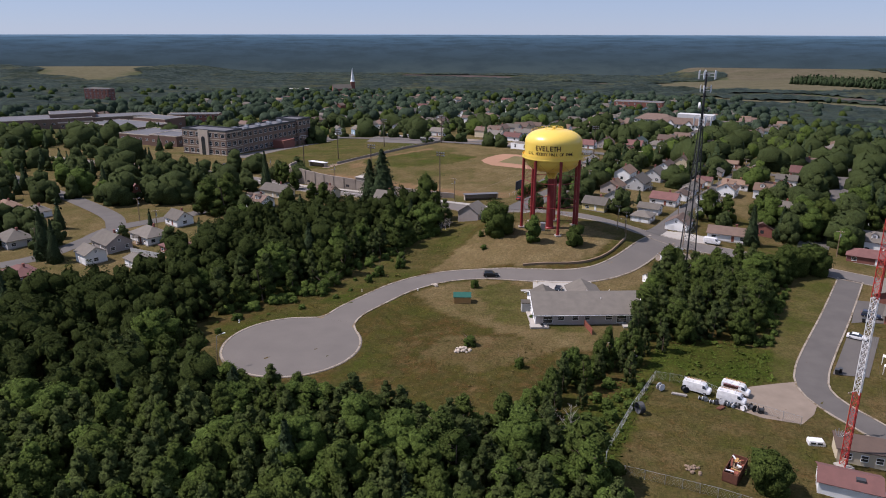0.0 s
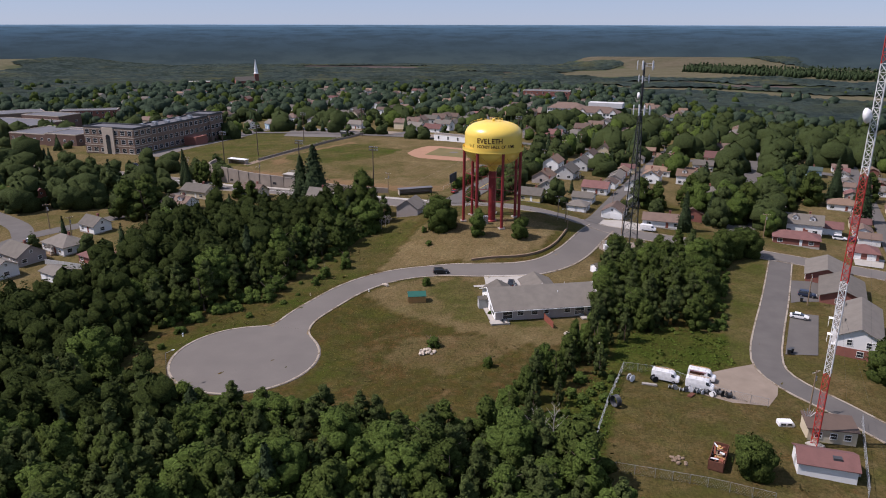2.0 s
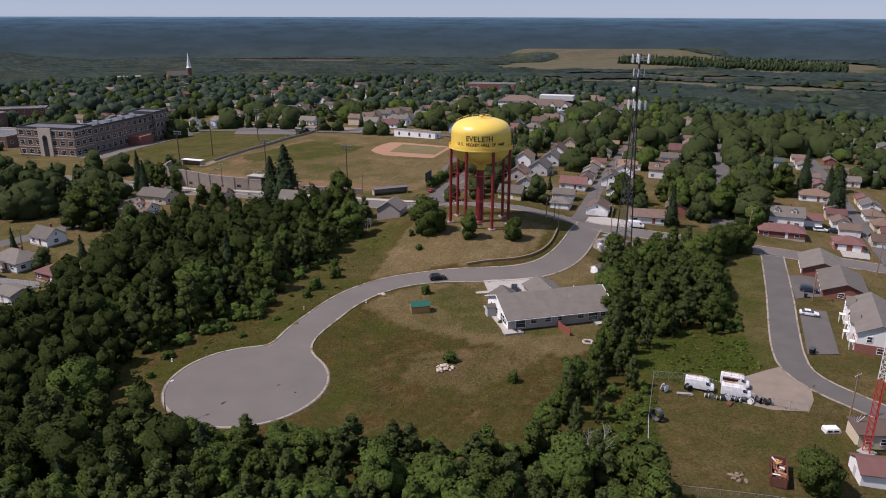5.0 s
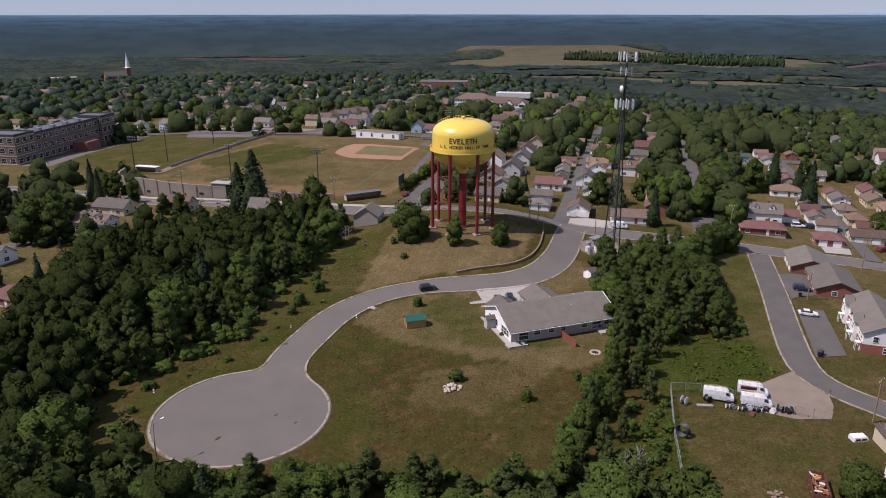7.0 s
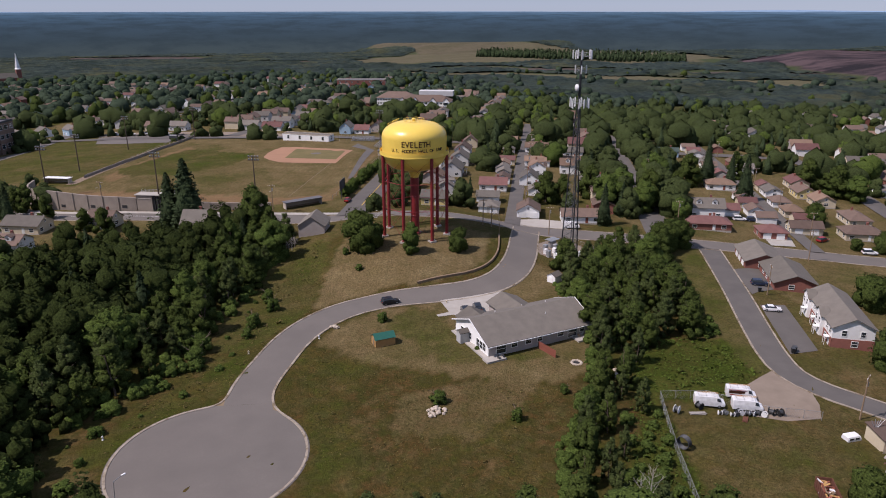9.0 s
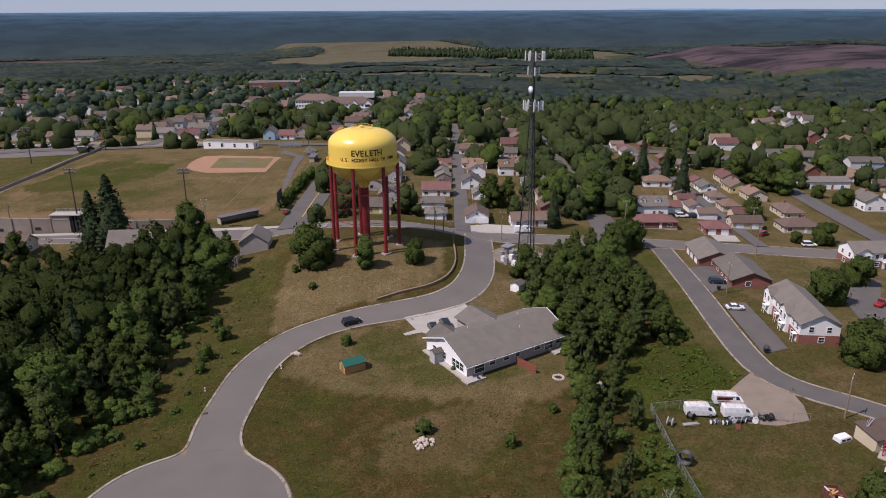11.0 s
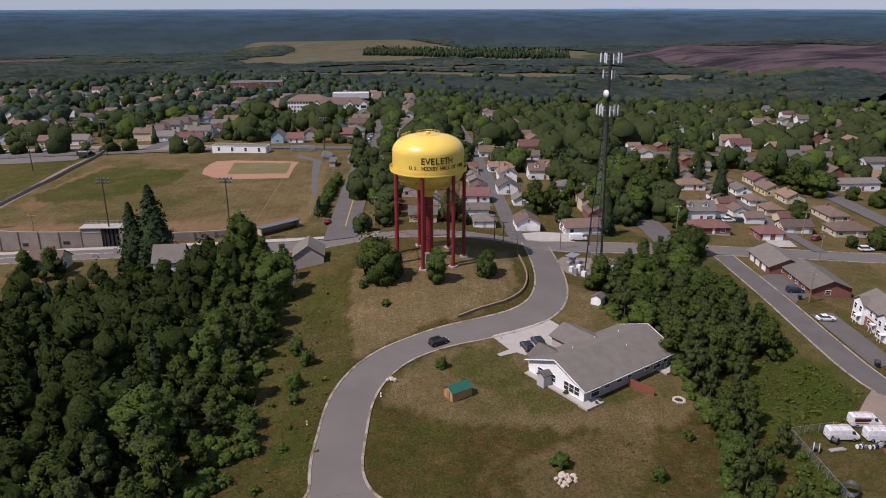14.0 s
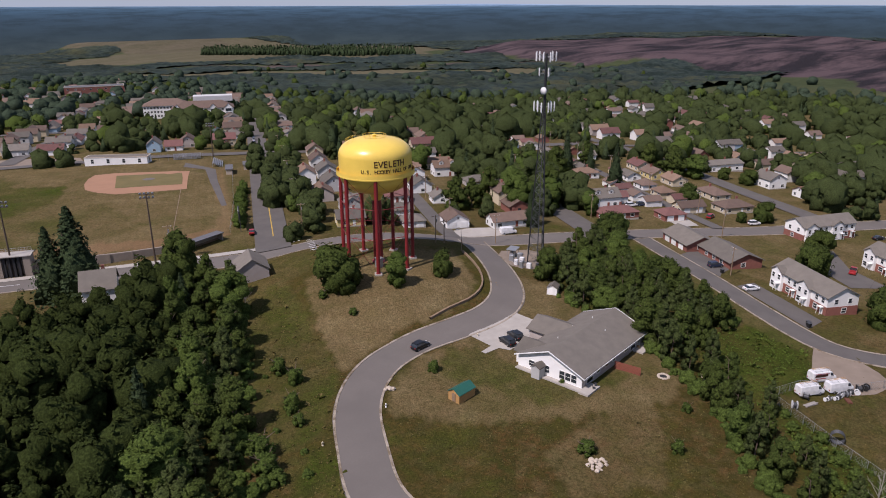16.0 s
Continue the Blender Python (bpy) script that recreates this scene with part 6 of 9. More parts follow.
def wood(name, label, spots, kinds, weights, tall, seed, leaves=400, detail=0, spread=(0.9, 1.2), sizes=1.0, leaf=None, tone=0.35):
    """Many trees joined, one object for every leaf material: stuff nobody could count. Detail 0 is the finest, 3 a lone body each."""
    rng = np.random.default_rng(seed)
    bags = {}
    for x, y in spots:
        kind = kinds[rng.choice(len(kinds), p=weights)]
        quads, material, h, _, _, bodies = KINDS[kind]
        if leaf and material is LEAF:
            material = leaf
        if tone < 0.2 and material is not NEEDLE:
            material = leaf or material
        if leaves < len(quads):
            share = leaves / len(quads)
            quads = quads[rng.choice(len(quads), leaves, replace=False)]
            mid = quads[:, :4].mean(1, keepdims=True)
            quads = np.concatenate([mid + (quads[:, :4] - mid) * (sizes * share ** -0.5), quads[:, 4:]], 1)
        quads = np.concatenate([quads, bodies[detail]])
        s = rng.uniform(*tall) / h
        w = s * rng.uniform(*spread)
        a = rng.uniform(0, 2 * np.pi)
        turn = np.array([[np.cos(a), -np.sin(a), 0], [np.sin(a), np.cos(a), 0], [0, 0, 1]])
        placed = np.concatenate([(quads[:, :4] * np.array([w, w, s])) @ turn.T + np.array([x, y, float(height(x, y)) - 0.3]), quads[:, 4:] @ turn.T], 1)
        bags.setdefault(material.name, (material, [], []))
        bags[material.name][1].append(placed)
        bags[material.name][2].append(np.full(len(placed), max(0.0, rng.normal(tone, 0.3))))
    for material, pieces, tones in bags.values():
        ob = new(name, quad_mesh(name, np.concatenate(pieces), material, np.concatenate(tones)))
        tagged(ob, label, "trees", kind="stuff")


FOREST = [(-66, 181), (-54, 190), (-47, 199), (-41, 211), (-34, 224), (-27, 233), (-20, 250), (-12, 262), (-9, 270), (-18, 278), (-30, 281), (-52, 280), (-72, 284), (-80, 276), (-84, 262), (-90, 250), (-90, 218),
          (-100, 200), (-126, 188), (-150, 178), (-160, 160), (-150, 90), (-100, 30), (-40, 20), (10, 60), (26, 100), (22, 112), (17, 124), (10, 127), (-2, 131), (-13, 134), (-20, 137), (-28, 139), (-40, 142), (-52, 144), (-64, 150), (-72, 162)]
EDGE_BELT = [(-72, 182), (-54, 188), (-45, 197), (-38, 210), (-31, 222), (-24, 234), (-17, 250), (-8, 270), (-18, 284), (-26, 270), (-34, 250), (-44, 234), (-52, 216), (-62, 202), (-80, 196)]
SOUTH_BELT = [(-75, 160), (-60, 146), (-40, 142), (-20, 137), (0, 130), (18, 122), (26, 104), (10, 100), (-12, 118), (-40, 128), (-62, 134), (-80, 148)]
EAST_WOOD = [(62, 225), (55, 211), (51, 203), (50, 190), (44, 178), (34, 162), (28, 152), (17, 145), (8, 128), (14, 124), (23, 135), (28, 146), (36, 148), (41, 154), (49, 169), (59, 172), (68, 171), (77, 182), (83, 198), (92, 214), (96, 221), (84, 227), (74, 225)]
BRUSH = [(98, 218), (95, 211), (80, 181), (74, 169), (68, 172), (78, 184), (85, 200), (94, 219)]
WEEDY_EDGE = [(-70, 182), (-54, 188), (-44, 196), (-36, 208), (-30, 220), (-26, 229), (-23, 226), (-28, 214), (-31, 203), (-40, 190), (-50, 181), (-62, 172), (-62, 158), (-52, 144), (-66, 152), (-74, 166)]

forest_spots = crowd(FOREST, 4.5, 5)
forest_spots += crowd([(-78, 150), (-40, 141), (-12, 133), (12, 126), (20, 116), (26, 100), (20, 86), (-40, 86), (-80, 100)], 4.4, 6)
singles = [p for p in forest_spots if inside(p[0], p[1], EDGE_BELT) or inside(p[0], p[1], SOUTH_BELT)]
singles = singles[:168]
rest = [p for p in forest_spots if p not in set(singles)]
def edge_height(x, y):
    """Trees stand lower towards the turning circle."""
    return 0.66 if 118 < y < 150 and x > -70 else 1.0


for k, (x, y) in enumerate(singles):
    kind = random.choices(("broad_a", "broad_b", "aspen_a", "aspen_b", "broad_c", "broad_d", "pine"), (3, 3, 3, 3, 1.2, 1.2, 0.4))[0]
    low = edge_height(x, y)
    tree(kind, x, y, random.uniform(7.0, 13.0) * low, random.uniform(1.05, 1.4) / low ** 0.5, "trees at the edge of the wood")
MIXED, SHARES = ("broad_a", "broad_b", "aspen_a", "aspen_b", "broad_c", "broad_d", "pine"), (0.22, 0.2, 0.22, 0.2, 0.06, 0.07, 0.03)
wood("woodland", "dense mixed woodland of broadleaf trees and aspens", [q for q in rest if q[1] < 84], MIXED, SHARES, (8.0, 13.0), 3, 20, 3, (1.1, 1.5), 0.5)
wood("woodland", "dense mixed woodland of broadleaf trees and aspens", [q for q in rest if 84 <= q[1] < 128 and q[0] > -95], MIXED, SHARES, (7.0, 12.5), 3, 430, 0, (0.95, 1.3), 0.74)
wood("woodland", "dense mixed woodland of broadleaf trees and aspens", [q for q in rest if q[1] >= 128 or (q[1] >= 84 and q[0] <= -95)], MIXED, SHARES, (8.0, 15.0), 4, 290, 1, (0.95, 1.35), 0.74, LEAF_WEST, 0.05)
for x, y in crowd(EAST_WOOD, 4.0, 8):
    kind = random.choices(("broad_a", "broad_b", "aspen_a", "aspen_b", "pine", "broad_d"), (3, 3, 3, 2, 0.7, 1.2))[0]
    big = 1.0 if y > 170 else 0.92
    tree(kind, x, y, random.uniform(7.0, 11.5) * big, random.uniform(1.1, 1.4) if y > 172 else random.uniform(0.8, 1.05), "trees of the wood beside the lane house")
hedge_line = [Vector((21.5, 319.4)).lerp(Vector((49.4, 365.9)), k / 20) for k in range(21)]
wood("hedge", "ragged green hedge along the avenue", [(q.x + random.uniform(-0.6, 0.6), q.y) for q in hedge_line], ("shrub",), (1.0,), (2.6, 4.6), 15, 330, 0, (0.9, 1.2))
wood("undergrowth", "low bushes and saplings along the edge of the wood", crowd(WEEDY_EDGE, 4.8, 61) + crowd(BRUSH, 2.4, 62) + crowd([(22, 112), (30, 128), (38, 146), (32, 148), (24, 136), (16, 126), (12, 112)], 3.2, 63), ("shrub",), (1.0,), (0.6, 2.4), 14, 110, 0, (1.0, 1.7), 0.9)

def along(points, step, width, seed):
    """Points strewn along a plan line."""
    rng = random.Random(seed)
    return [(p.x + rng.uniform(-width, width), p.y + rng.uniform(-width, width)) for p in curve_through(points, step)]


wood("undergrowth", "leafy bushes closing the foot of the wood", along([(-70, 182), (-54, 189), (-47, 198), (-41, 210), (-34, 223), (-27, 232), (-20, 249), (-12, 261)], 1.0, 2.2, 5) + along([(-72, 163), (-64, 151), (-52, 145), (-40, 143), (-28, 140), (-13, 135), (10, 128), (16, 126)], 1.1, 1.8, 6)
     + along([(9, 129), (18, 146), (29, 153), (35, 162), (45, 178), (51, 191), (52, 203), (56, 211)], 1.2, 1.8, 7), ("shrub",), (1.0,), (0.8, 2.7), 17, 80, 1, (0.9, 1.5), 0.8)

for kind, x, y, tall, spread, label in (
        ("maple", 9.7, 247.5, 11.5, 1.12, "round bushy tree on the tower knoll"), ("broad_d", 21.4, 238.5, 9.6, 0.95, "upright leafy tree on the tower knoll"), ("maple", 34.5, 235.5, 7.0, 0.95, "small round dark tree on the tower knoll"),
        ("spruce", -37.6, 297, 24.0, 1.65, ""), ("spruce", -43.0, 298.5, 19.5, 1.5, ""), ("broad_a", -18, 279, 18.5, 1.1, ""), ("broad_b", -14, 272, 13, 1.1, ""),
        ("spruce", -100, 340, 17, 0.9, ""), ("broad_a", -92, 345, 11, 1.1, ""), ("broad_b", -96, 346, 10, 1.1, ""), ("broad_a", -64, 303, 9, 1.2, ""), ("broad_a", -70, 308, 8, 1.2, ""), ("broad_a", -104, 300, 15, 1.4, ""), ("broad_b", -100, 284, 15, 1.5, ""), ("broad_a", -108, 288, 16, 1.3, ""), ("maple", 52.5, 113.0, 7.6, 1.05, "round dense maple in the fenced yard"), ("spruce", -145, 232, 18, 1.1, ""), ("spruce", -139, 228, 15, 1.0, ""),
        ("spruce", -94, 322, 16, 1.0, ""), ("broad_a", -84, 330, 9, 1.0, ""), ("maple", 103, 228, 10, 1.2, ""), ("maple", 111, 230, 10, 1.1, ""), ("broad_a", 98, 224, 11, 1.2, ""), ("spruce", 100, 257, 15, 1.1, ""),
        ("maple", 128, 172, 10, 1.2, ""), ("maple", 100, 145, 10, 1.2, ""), ("maple", 150, 178, 9, 1.1, ""), ("maple", 182, 239, 8.5, 1.1, ""), ("spruce", 181, 274, 20, 1.1, ""), ("spruce", 190, 307, 20, 1.1, ""),
        ("spruce", 114.1, 265.8, 13, 1.2, "tall dark spruce at the street corner"), ("broad_d", 112, 273, 15, 1.2, ""), ("broad_a", 132, 274, 16, 1.3, ""), ("broad_a", 94.6, 289, 13, 1.3, ""), ("broad_b", 101, 287, 12, 1.2, ""), ("broad_a", 117, 292, 14, 1.2, ""), ("broad_d", 126, 268, 13, 1.2, ""), ("broad_a", 225, 269, 13, 1.5, ""), ("broad_d", 230, 260, 12, 1.4, ""), ("maple", 238, 250, 6, 1.1, ""), ("maple", 237, 238, 7.5, 1.2, ""), ("maple", 178, 207, 8, 1.1, ""), ("maple", 171, 212, 4.5, 1.0, ""), ("broad_b", 206, 307, 14, 1.3, ""), ("broad_d", 160, 306, 14, 1.3, ""), ("broad_a", 158, 289, 11, 1.2, ""), ("maple", 143.5, 263, 7, 1.0, ""), ("broad_a", 236, 275, 13, 1.4, ""), ("broad_a", 228, 284, 14, 1.3, ""), ("spruce", 194, 296, 15, 1.0, ""), ("broad_a", 176, 303, 15, 1.3, ""), ("shrub", 3.8, 247, 2.2, 1.0, ""), ("shrub", 4.5, 236, 1.7, 1.3, ""),
        ("shrub", -22.3, 227, 3.6, 0.9, ""), ("shrub", -21.8, 221.6, 3.4, 1.0, ""), ("shrub", -27.7, 214, 3.4, 1.0, ""), ("shrub", 1.8, 205.3, 2.6, 1.0, ""), ("shrub", -39.6, 204.7, 4.2, 1.1, ""), ("shrub", -42, 200, 3.6, 1.2, ""),
        ("shrub", 1.0, 166, 2.4, 1.4, ""), ("shrub", 26, 160, 2.0, 1.0, ""), ("shrub", 12.5, 155, 2.6, 0.9, ""), ("shrub", -30, 208, 2.4, 1.0, ""), ("shrub", 17, 183, 1.2, 1.0, "")):
    tree(kind, x, y, tall, spread, "", label)


# ---- the town's trees and houses further off ----
def clear_of_town(x, y):
    """Whether a tree may stand there: off streets, fields and built plots."""
    a, b = grid_of(x, y)
    for line in (-2, 106, 204, 305, -250, -125):
        if abs(a - line) < 6.5 and b > -4 and (b > 170 or line >= 0):
            return False
    if min(abs(a - 55), abs(a - 156)) < 6.5 and 4 < b < 300:
        return False
    for line in (165, 330, 480, 640):
        if abs(b - line) < 6:
            return False
    for px, py in street_points:
        if (x - px) ** 2 + (y - py) ** 2 < 49:
            return False
    if inside(x, y, BALL_FIELD) or inside(x, y, WEST_FIELD) or inside(x, y, SCHOOL_YARD):
        return False
    return all((x - p) ** 2 + (y - q) ** 2 > r * r for p, q, r in TAKEN)


street_points = [tuple(p) for p in curve_through(STREET_A, 6)] + [tuple(p) for p in curve_through(STREET_D, 6)] + [(-190, 204), (-171, 216), (-152, 228), (-146, 240), (-142, 250), (-138, 268), (-125, 280), (-112, 292), (-95, 330), (-145, 278), (-152, 288), (-176, 309), (-200, 330), (-230, 355)]
SCHOOL_YARD = [(-92, 388), (-130, 425), (-125, 530), (-98, 580), (-40, 540), (40, 470), (60, 460), (80, 450), (95, 470), (60, 490), (-20, 560), (-120, 640), (-210, 600), (-205, 430), (-160, 380), (-115, 378)]
TAKEN += [(row[0], row[1], 8.0) for row in NEAR_HOUSES]
TAKEN += [(row[0] - 6, row[1] - 8.5, 5.4) for row in NEAR_HOUSES if row[0] > 0 and row[1] < 420]
TAKEN += [(row[0] + k * 4.0, row[1] - k * 8.0, 5.4) for row in NEAR_HOUSES if row[0] < -80 and row[1] < 330 for k in (1, 2)]
TAKEN += [(186, 670, 34), (160, 690, 26), (215, 1000, 36), (-400, 690, 70), (-330, 700, 40), (-290, 722, 26), (-225, 515, 24), (-255, 525, 24), (-320, 625, 44), (36, 460, 20), (77, 272, 7), (0.5, 276, 7), (122, 203, 18), (105, 164, 16), (176, 186, 16), (150, 155, 14), (70, 231, 9), (-255, 1340, 26), (130, 190, 12), (140, 165, 14)]

PALETTE = ((WHITE, ROOF_GREY), (WHITE, ROOF_BROWN), (CREAM, ROOF_BROWN), (GREY_WALL, ROOF_GREY), (WHITE, ROOF_RED), (TAUPE_WALL, ROOF_TAN), (WHITE, ROOF_TAN), (BLUE_WALL, ROOF_GREY), (CREAM, ROOF_GREY), (BRICK, ROOF_BROWN))
ROOF_WORDS = {ROOF_GREY.name: "grey", ROOF_BROWN.name: "brown", ROOF_RED.name: "dark red", ROOF_TAN.name: "tan"}
WALL_WORDS = {WHITE.name: "white", CREAM.name: "cream", GREY_WALL.name: "grey", TAUPE_WALL.name: "taupe", BLUE_WALL.name: "pale blue", BRICK.name: "red brick"}
far_window = shared("window", lambda bm: box(bm, -0.6, 0.6, -0.05, 0.03, -0.65, 0.65), GLASS)


def far_house(at, turn, L, W, H, rise, wall, roof, hip, near=True):
    top = empty("house", lift(*at, 0), turn, f"{WALL_WORDS[wall.name]} house with a {ROOF_WORDS[roof.name]} roof in the tree-filled town", "house", "houses of the town")
    bm = bmesh.new()
    gable_walls(bm, L, W, H, rise, hip)
    part("wall", bm, wall, top)
    bm = bmesh.new()
    roof_shell(bm, L, W, H, rise, 0.45, hip)
    part("roof", bm, roof, top)
    for side, u in (("s", -L * 0.25), ("s", L * 0.25), ("w", 0.0), ("e", 0.0))[:None if near else 2]:
        piece("window", far_window, top, "", on_side(side, u, H * 0.55, L, W))
    if not near:
        return top
    bm = bmesh.new()
    box(bm, 0.8, 1.5, 0.2, 0.9, H + rise * 0.5, H + rise + 0.9)
    part("chimney", bm, BRICK, top)
    return top


def town_houses():
    rng = random.Random(21)
    protos, far_protos, count = [], [], 0
    for ave in (-370, -250, -125, 0, 106, 204, 305, 405):
        for side in (-1, 1):
            b = 12.0
            while b < 640:
                b += rng.uniform(13.0, 17)
                a = ave + side * rng.uniform(15, 20)
                if any(abs(b - line) < 11 for line in (165, 330, 480, 640)) or rng.random() < 0.12:
                    continue
                x, y = grid(a, b)
                if not clear_of_town(x, y) or x < -330 or count >= 205 or (a < 0 and b < 175):
                    continue
                if any((x - p) ** 2 + (y - q) ** 2 < 13.0 ** 2 for p, q, r in TAKEN if r > 5.6):
                    continue
                turn = GRID_TURN + rng.choice((0, 0, 90, 90, 180, 270)) + rng.uniform(-2, 2)
                mine = protos if b < 260 else far_protos
                if len(mine) < 14:
                    wall, roof = PALETTE[len(mine) % len(PALETTE)]
                    ob = far_house((x, y), turn, rng.uniform(9, 13), rng.uniform(7, 8.8), rng.choice((2.9, 3.2, 4.6, 5.4)), rng.uniform(1.9, 3.0), wall, roof, len(mine) % 4 == 3, b < 260)
                    mine.append(ob)
                else:
                    ob = copy_thing(rng.choice(mine), pose(*lift(x, y, 0), 0, 0, turn))
                TAKEN.append((x, y, 7.6))
                TAKEN.append((x - 5.5, y - 8.5, 5.5))
                count += 1
    garages = []
    for alley in (55, 156, -62):
        for side in (-7.5, 7.5):
            for k in range(16):
                a, b = alley + side + rng.uniform(-0.8, 0.8), 20 + 10.5 * k + rng.uniform(-2, 2)
                x, y = grid(a, b)
                if rng.random() < 0.3 or a < 0 and b < 190 or not all((x - p) ** 2 + (y - q) ** 2 > 9.5 ** 2 for p, q, r in TAKEN if r > 5.6) or inside(x, y, BALL_FIELD):
                    continue
                turn = GRID_TURN + rng.choice((0, 90))
                if len(garages) < 5:
                    wall, roof = ((WHITE, ROOF_BROWN), (TAUPE_WALL, ROOF_GREY), (WHITE, ROOF_GREY), (BRICK, ROOF_TAN), (CREAM, ROOF_RED))[len(garages)]
                    ob = empty("garage", lift(x, y, 0), turn, f"{WALL_WORDS[wall.name]} garage with a {ROOF_WORDS[roof.name]} roof beside an alley", "garage", "garages along the alleys")
                    for name, build, mat in (("wall", lambda bm: gable_walls(bm, 7.2, 6.2, 2.5, 1.5, False), wall), ("roof", lambda bm: roof_shell(bm, 7.2, 6.2, 2.5, 1.5, 0.35, False), roof), ("door", lambda bm: box(bm, -2.2, 2.2, -3.16, -3.06, 0.05, 2.15), ANTENNA)):
                        bm = bmesh.new()
                        build(bm)
                        part(name, bm, mat, ob)
                    garages.append(ob)
                else:
                    copy_thing(rng.choice(garages), pose(*lift(x, y, 0), 0, 0, turn))
                TAKEN.append((x, y, 6.5))
    # scattered houses east of the grid and behind the school: too far to tell apart, joined by material
    bags = {}
    for ring, n in (([(250, 200), (290, 330), (330, 480), (420, 620), (620, 640), (640, 420), (480, 260), (340, 180)], 120), ([(-420, 760), (-380, 1150), (330, 1180), (380, 760), (160, 760), (-60, 700)], 150)):
        for x, y in crowd(ring, 17, n)[:n]:
            if all((x - p) ** 2 + (y - q) ** 2 > 14 ** 2 for p, q, r in TAKEN):
                wall, roof = rng.choice(PALETTE)
                L, W, H, rise = rng.uniform(9, 13), rng.uniform(7, 8.8), rng.choice((3.0, 4.6, 5.2)), rng.uniform(1.9, 3.0)
                m = pose(*lift(x, y, 0), 0, 0, GRID_TURN + rng.choice((0, 90, 180, 270)))
                for mat, build in ((wall, lambda bm: gable_walls(bm, L, W, H, rise)), (roof, lambda bm: roof_shell(bm, L, W, H, rise))):
                    bm = bmesh.new()
                    build(bm)
                    bmesh.ops.transform(bm, matrix=m, verts=bm.verts)
                    verts, faces = bags.setdefault(mat.name, (mat, [], []))[1:]
                    base = len(verts)
                    bm.verts.index_update()
                    verts += [tuple(v.co) for v in bm.verts]
                    faces += [tuple(base + v.index for v in f.verts) for f in bm.faces]
                    bm.free()
                TAKEN.append((x, y, 6.0))
    for mat, verts, faces in bags.values():
        tagged(mesh_object("distant_houses", verts, faces, mat), "scattered distant houses among the trees", "houses", kind="stuff")


town_houses()
TOWN = [(-330, 180), (-160, 205), (-118, 215), (-88, 250), (-82, 290), (-60, 305), (60, 290), (90, 275), (130, 240), (175, 210), (205, 180), (330, 110), (640, 140), (700, 420), (640, 640), (420, 700), (-120, 700), (-420, 640)]


WEST_OPEN = [(-240, 200), (-160, 195), (-90, 215), (-88, 262), (-120, 300), (-200, 320), (-260, 300)]


EAST_PLOTS = [(120, 236), (160, 212), (196, 190), (250, 215), (248, 262), (214, 300), (176, 312), (150, 300), (128, 268)]


def in_clump(x, y):
    if inside(x, y, WEST_OPEN):
        return noise.noise(Vector((x / 30.0, y / 30.0, 9.1))) > 0.22 and clear_of_town(x, y)
    if -104 < x < -16 and 282 < y < 338:
        return False
    if x < -55 and y < 420:
        return noise.noise(Vector((x / 30.0, y / 30.0, 9.1))) > -0.25 and clear_of_town(x, y)
    a, b = grid_of(x, y)
    if inside(x, y, EAST_PLOTS) or (-48 < a < -3 and b < 178):
        return False
    open_ground = 0.12 if 60 < x < 130 and y < 420 else -0.14 if x > 100 else -0.02
    return noise.noise(Vector((x / 34.0, y / 34.0, 3.7))) > open_ground and clear_of_town(x, y)


town_spots = crowd(TOWN, 8.6, 31, in_clump)
for side in (-6.3, 6.3):
    for k in range(42):
        town_spots.append(grid(106 + side * 1.4 + random.uniform(-1, 1), 18 + 11.5 * k + random.uniform(-2, 2)))
for k in range(18):
    town_spots.append(grid(9 + random.uniform(-1, 1), 40 + 17 * k + random.uniform(-2, 2)))
for x, y in list(town_spots):
    for _ in range(random.choice((0, 0, 0, 1, 1)) if y < 420 else 0):
        q = (x + random.uniform(-5, 5), y + random.uniform(-5, 5))
        if clear_of_town(*q):
            town_spots.append(q)
near_town = [p for p in town_spots if (p[0] + 60) ** 2 + (p[1] - 90) ** 2 < 360 ** 2]
far_town = [p for p in town_spots if (p[0] + 60) ** 2 + (p[1] - 90) ** 2 >= 360 ** 2]
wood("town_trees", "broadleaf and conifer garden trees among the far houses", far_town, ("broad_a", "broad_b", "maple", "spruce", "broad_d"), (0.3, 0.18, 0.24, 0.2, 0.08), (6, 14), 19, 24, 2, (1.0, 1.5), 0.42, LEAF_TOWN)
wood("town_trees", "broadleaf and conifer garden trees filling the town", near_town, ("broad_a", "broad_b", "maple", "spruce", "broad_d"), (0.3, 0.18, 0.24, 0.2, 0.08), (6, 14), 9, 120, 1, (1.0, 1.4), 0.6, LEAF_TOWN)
FRINGE = [(-900, 300), (-330, 180), (-420, 640), (-120, 700), (420, 700), (640, 640), (700, 420), (640, 140), (1000, 200), (1060, 900), (900, 1250), (600, 1250), (300, 1350), (-200, 1400), (-900, 1400)]


def far_clear(x, y):
    return all((x - p) ** 2 + (y - q) ** 2 > (r + 3) ** 2 for p, q, r in TAKEN) and not any(inside(x, y, z[0]) for z in FAR_ZONES)


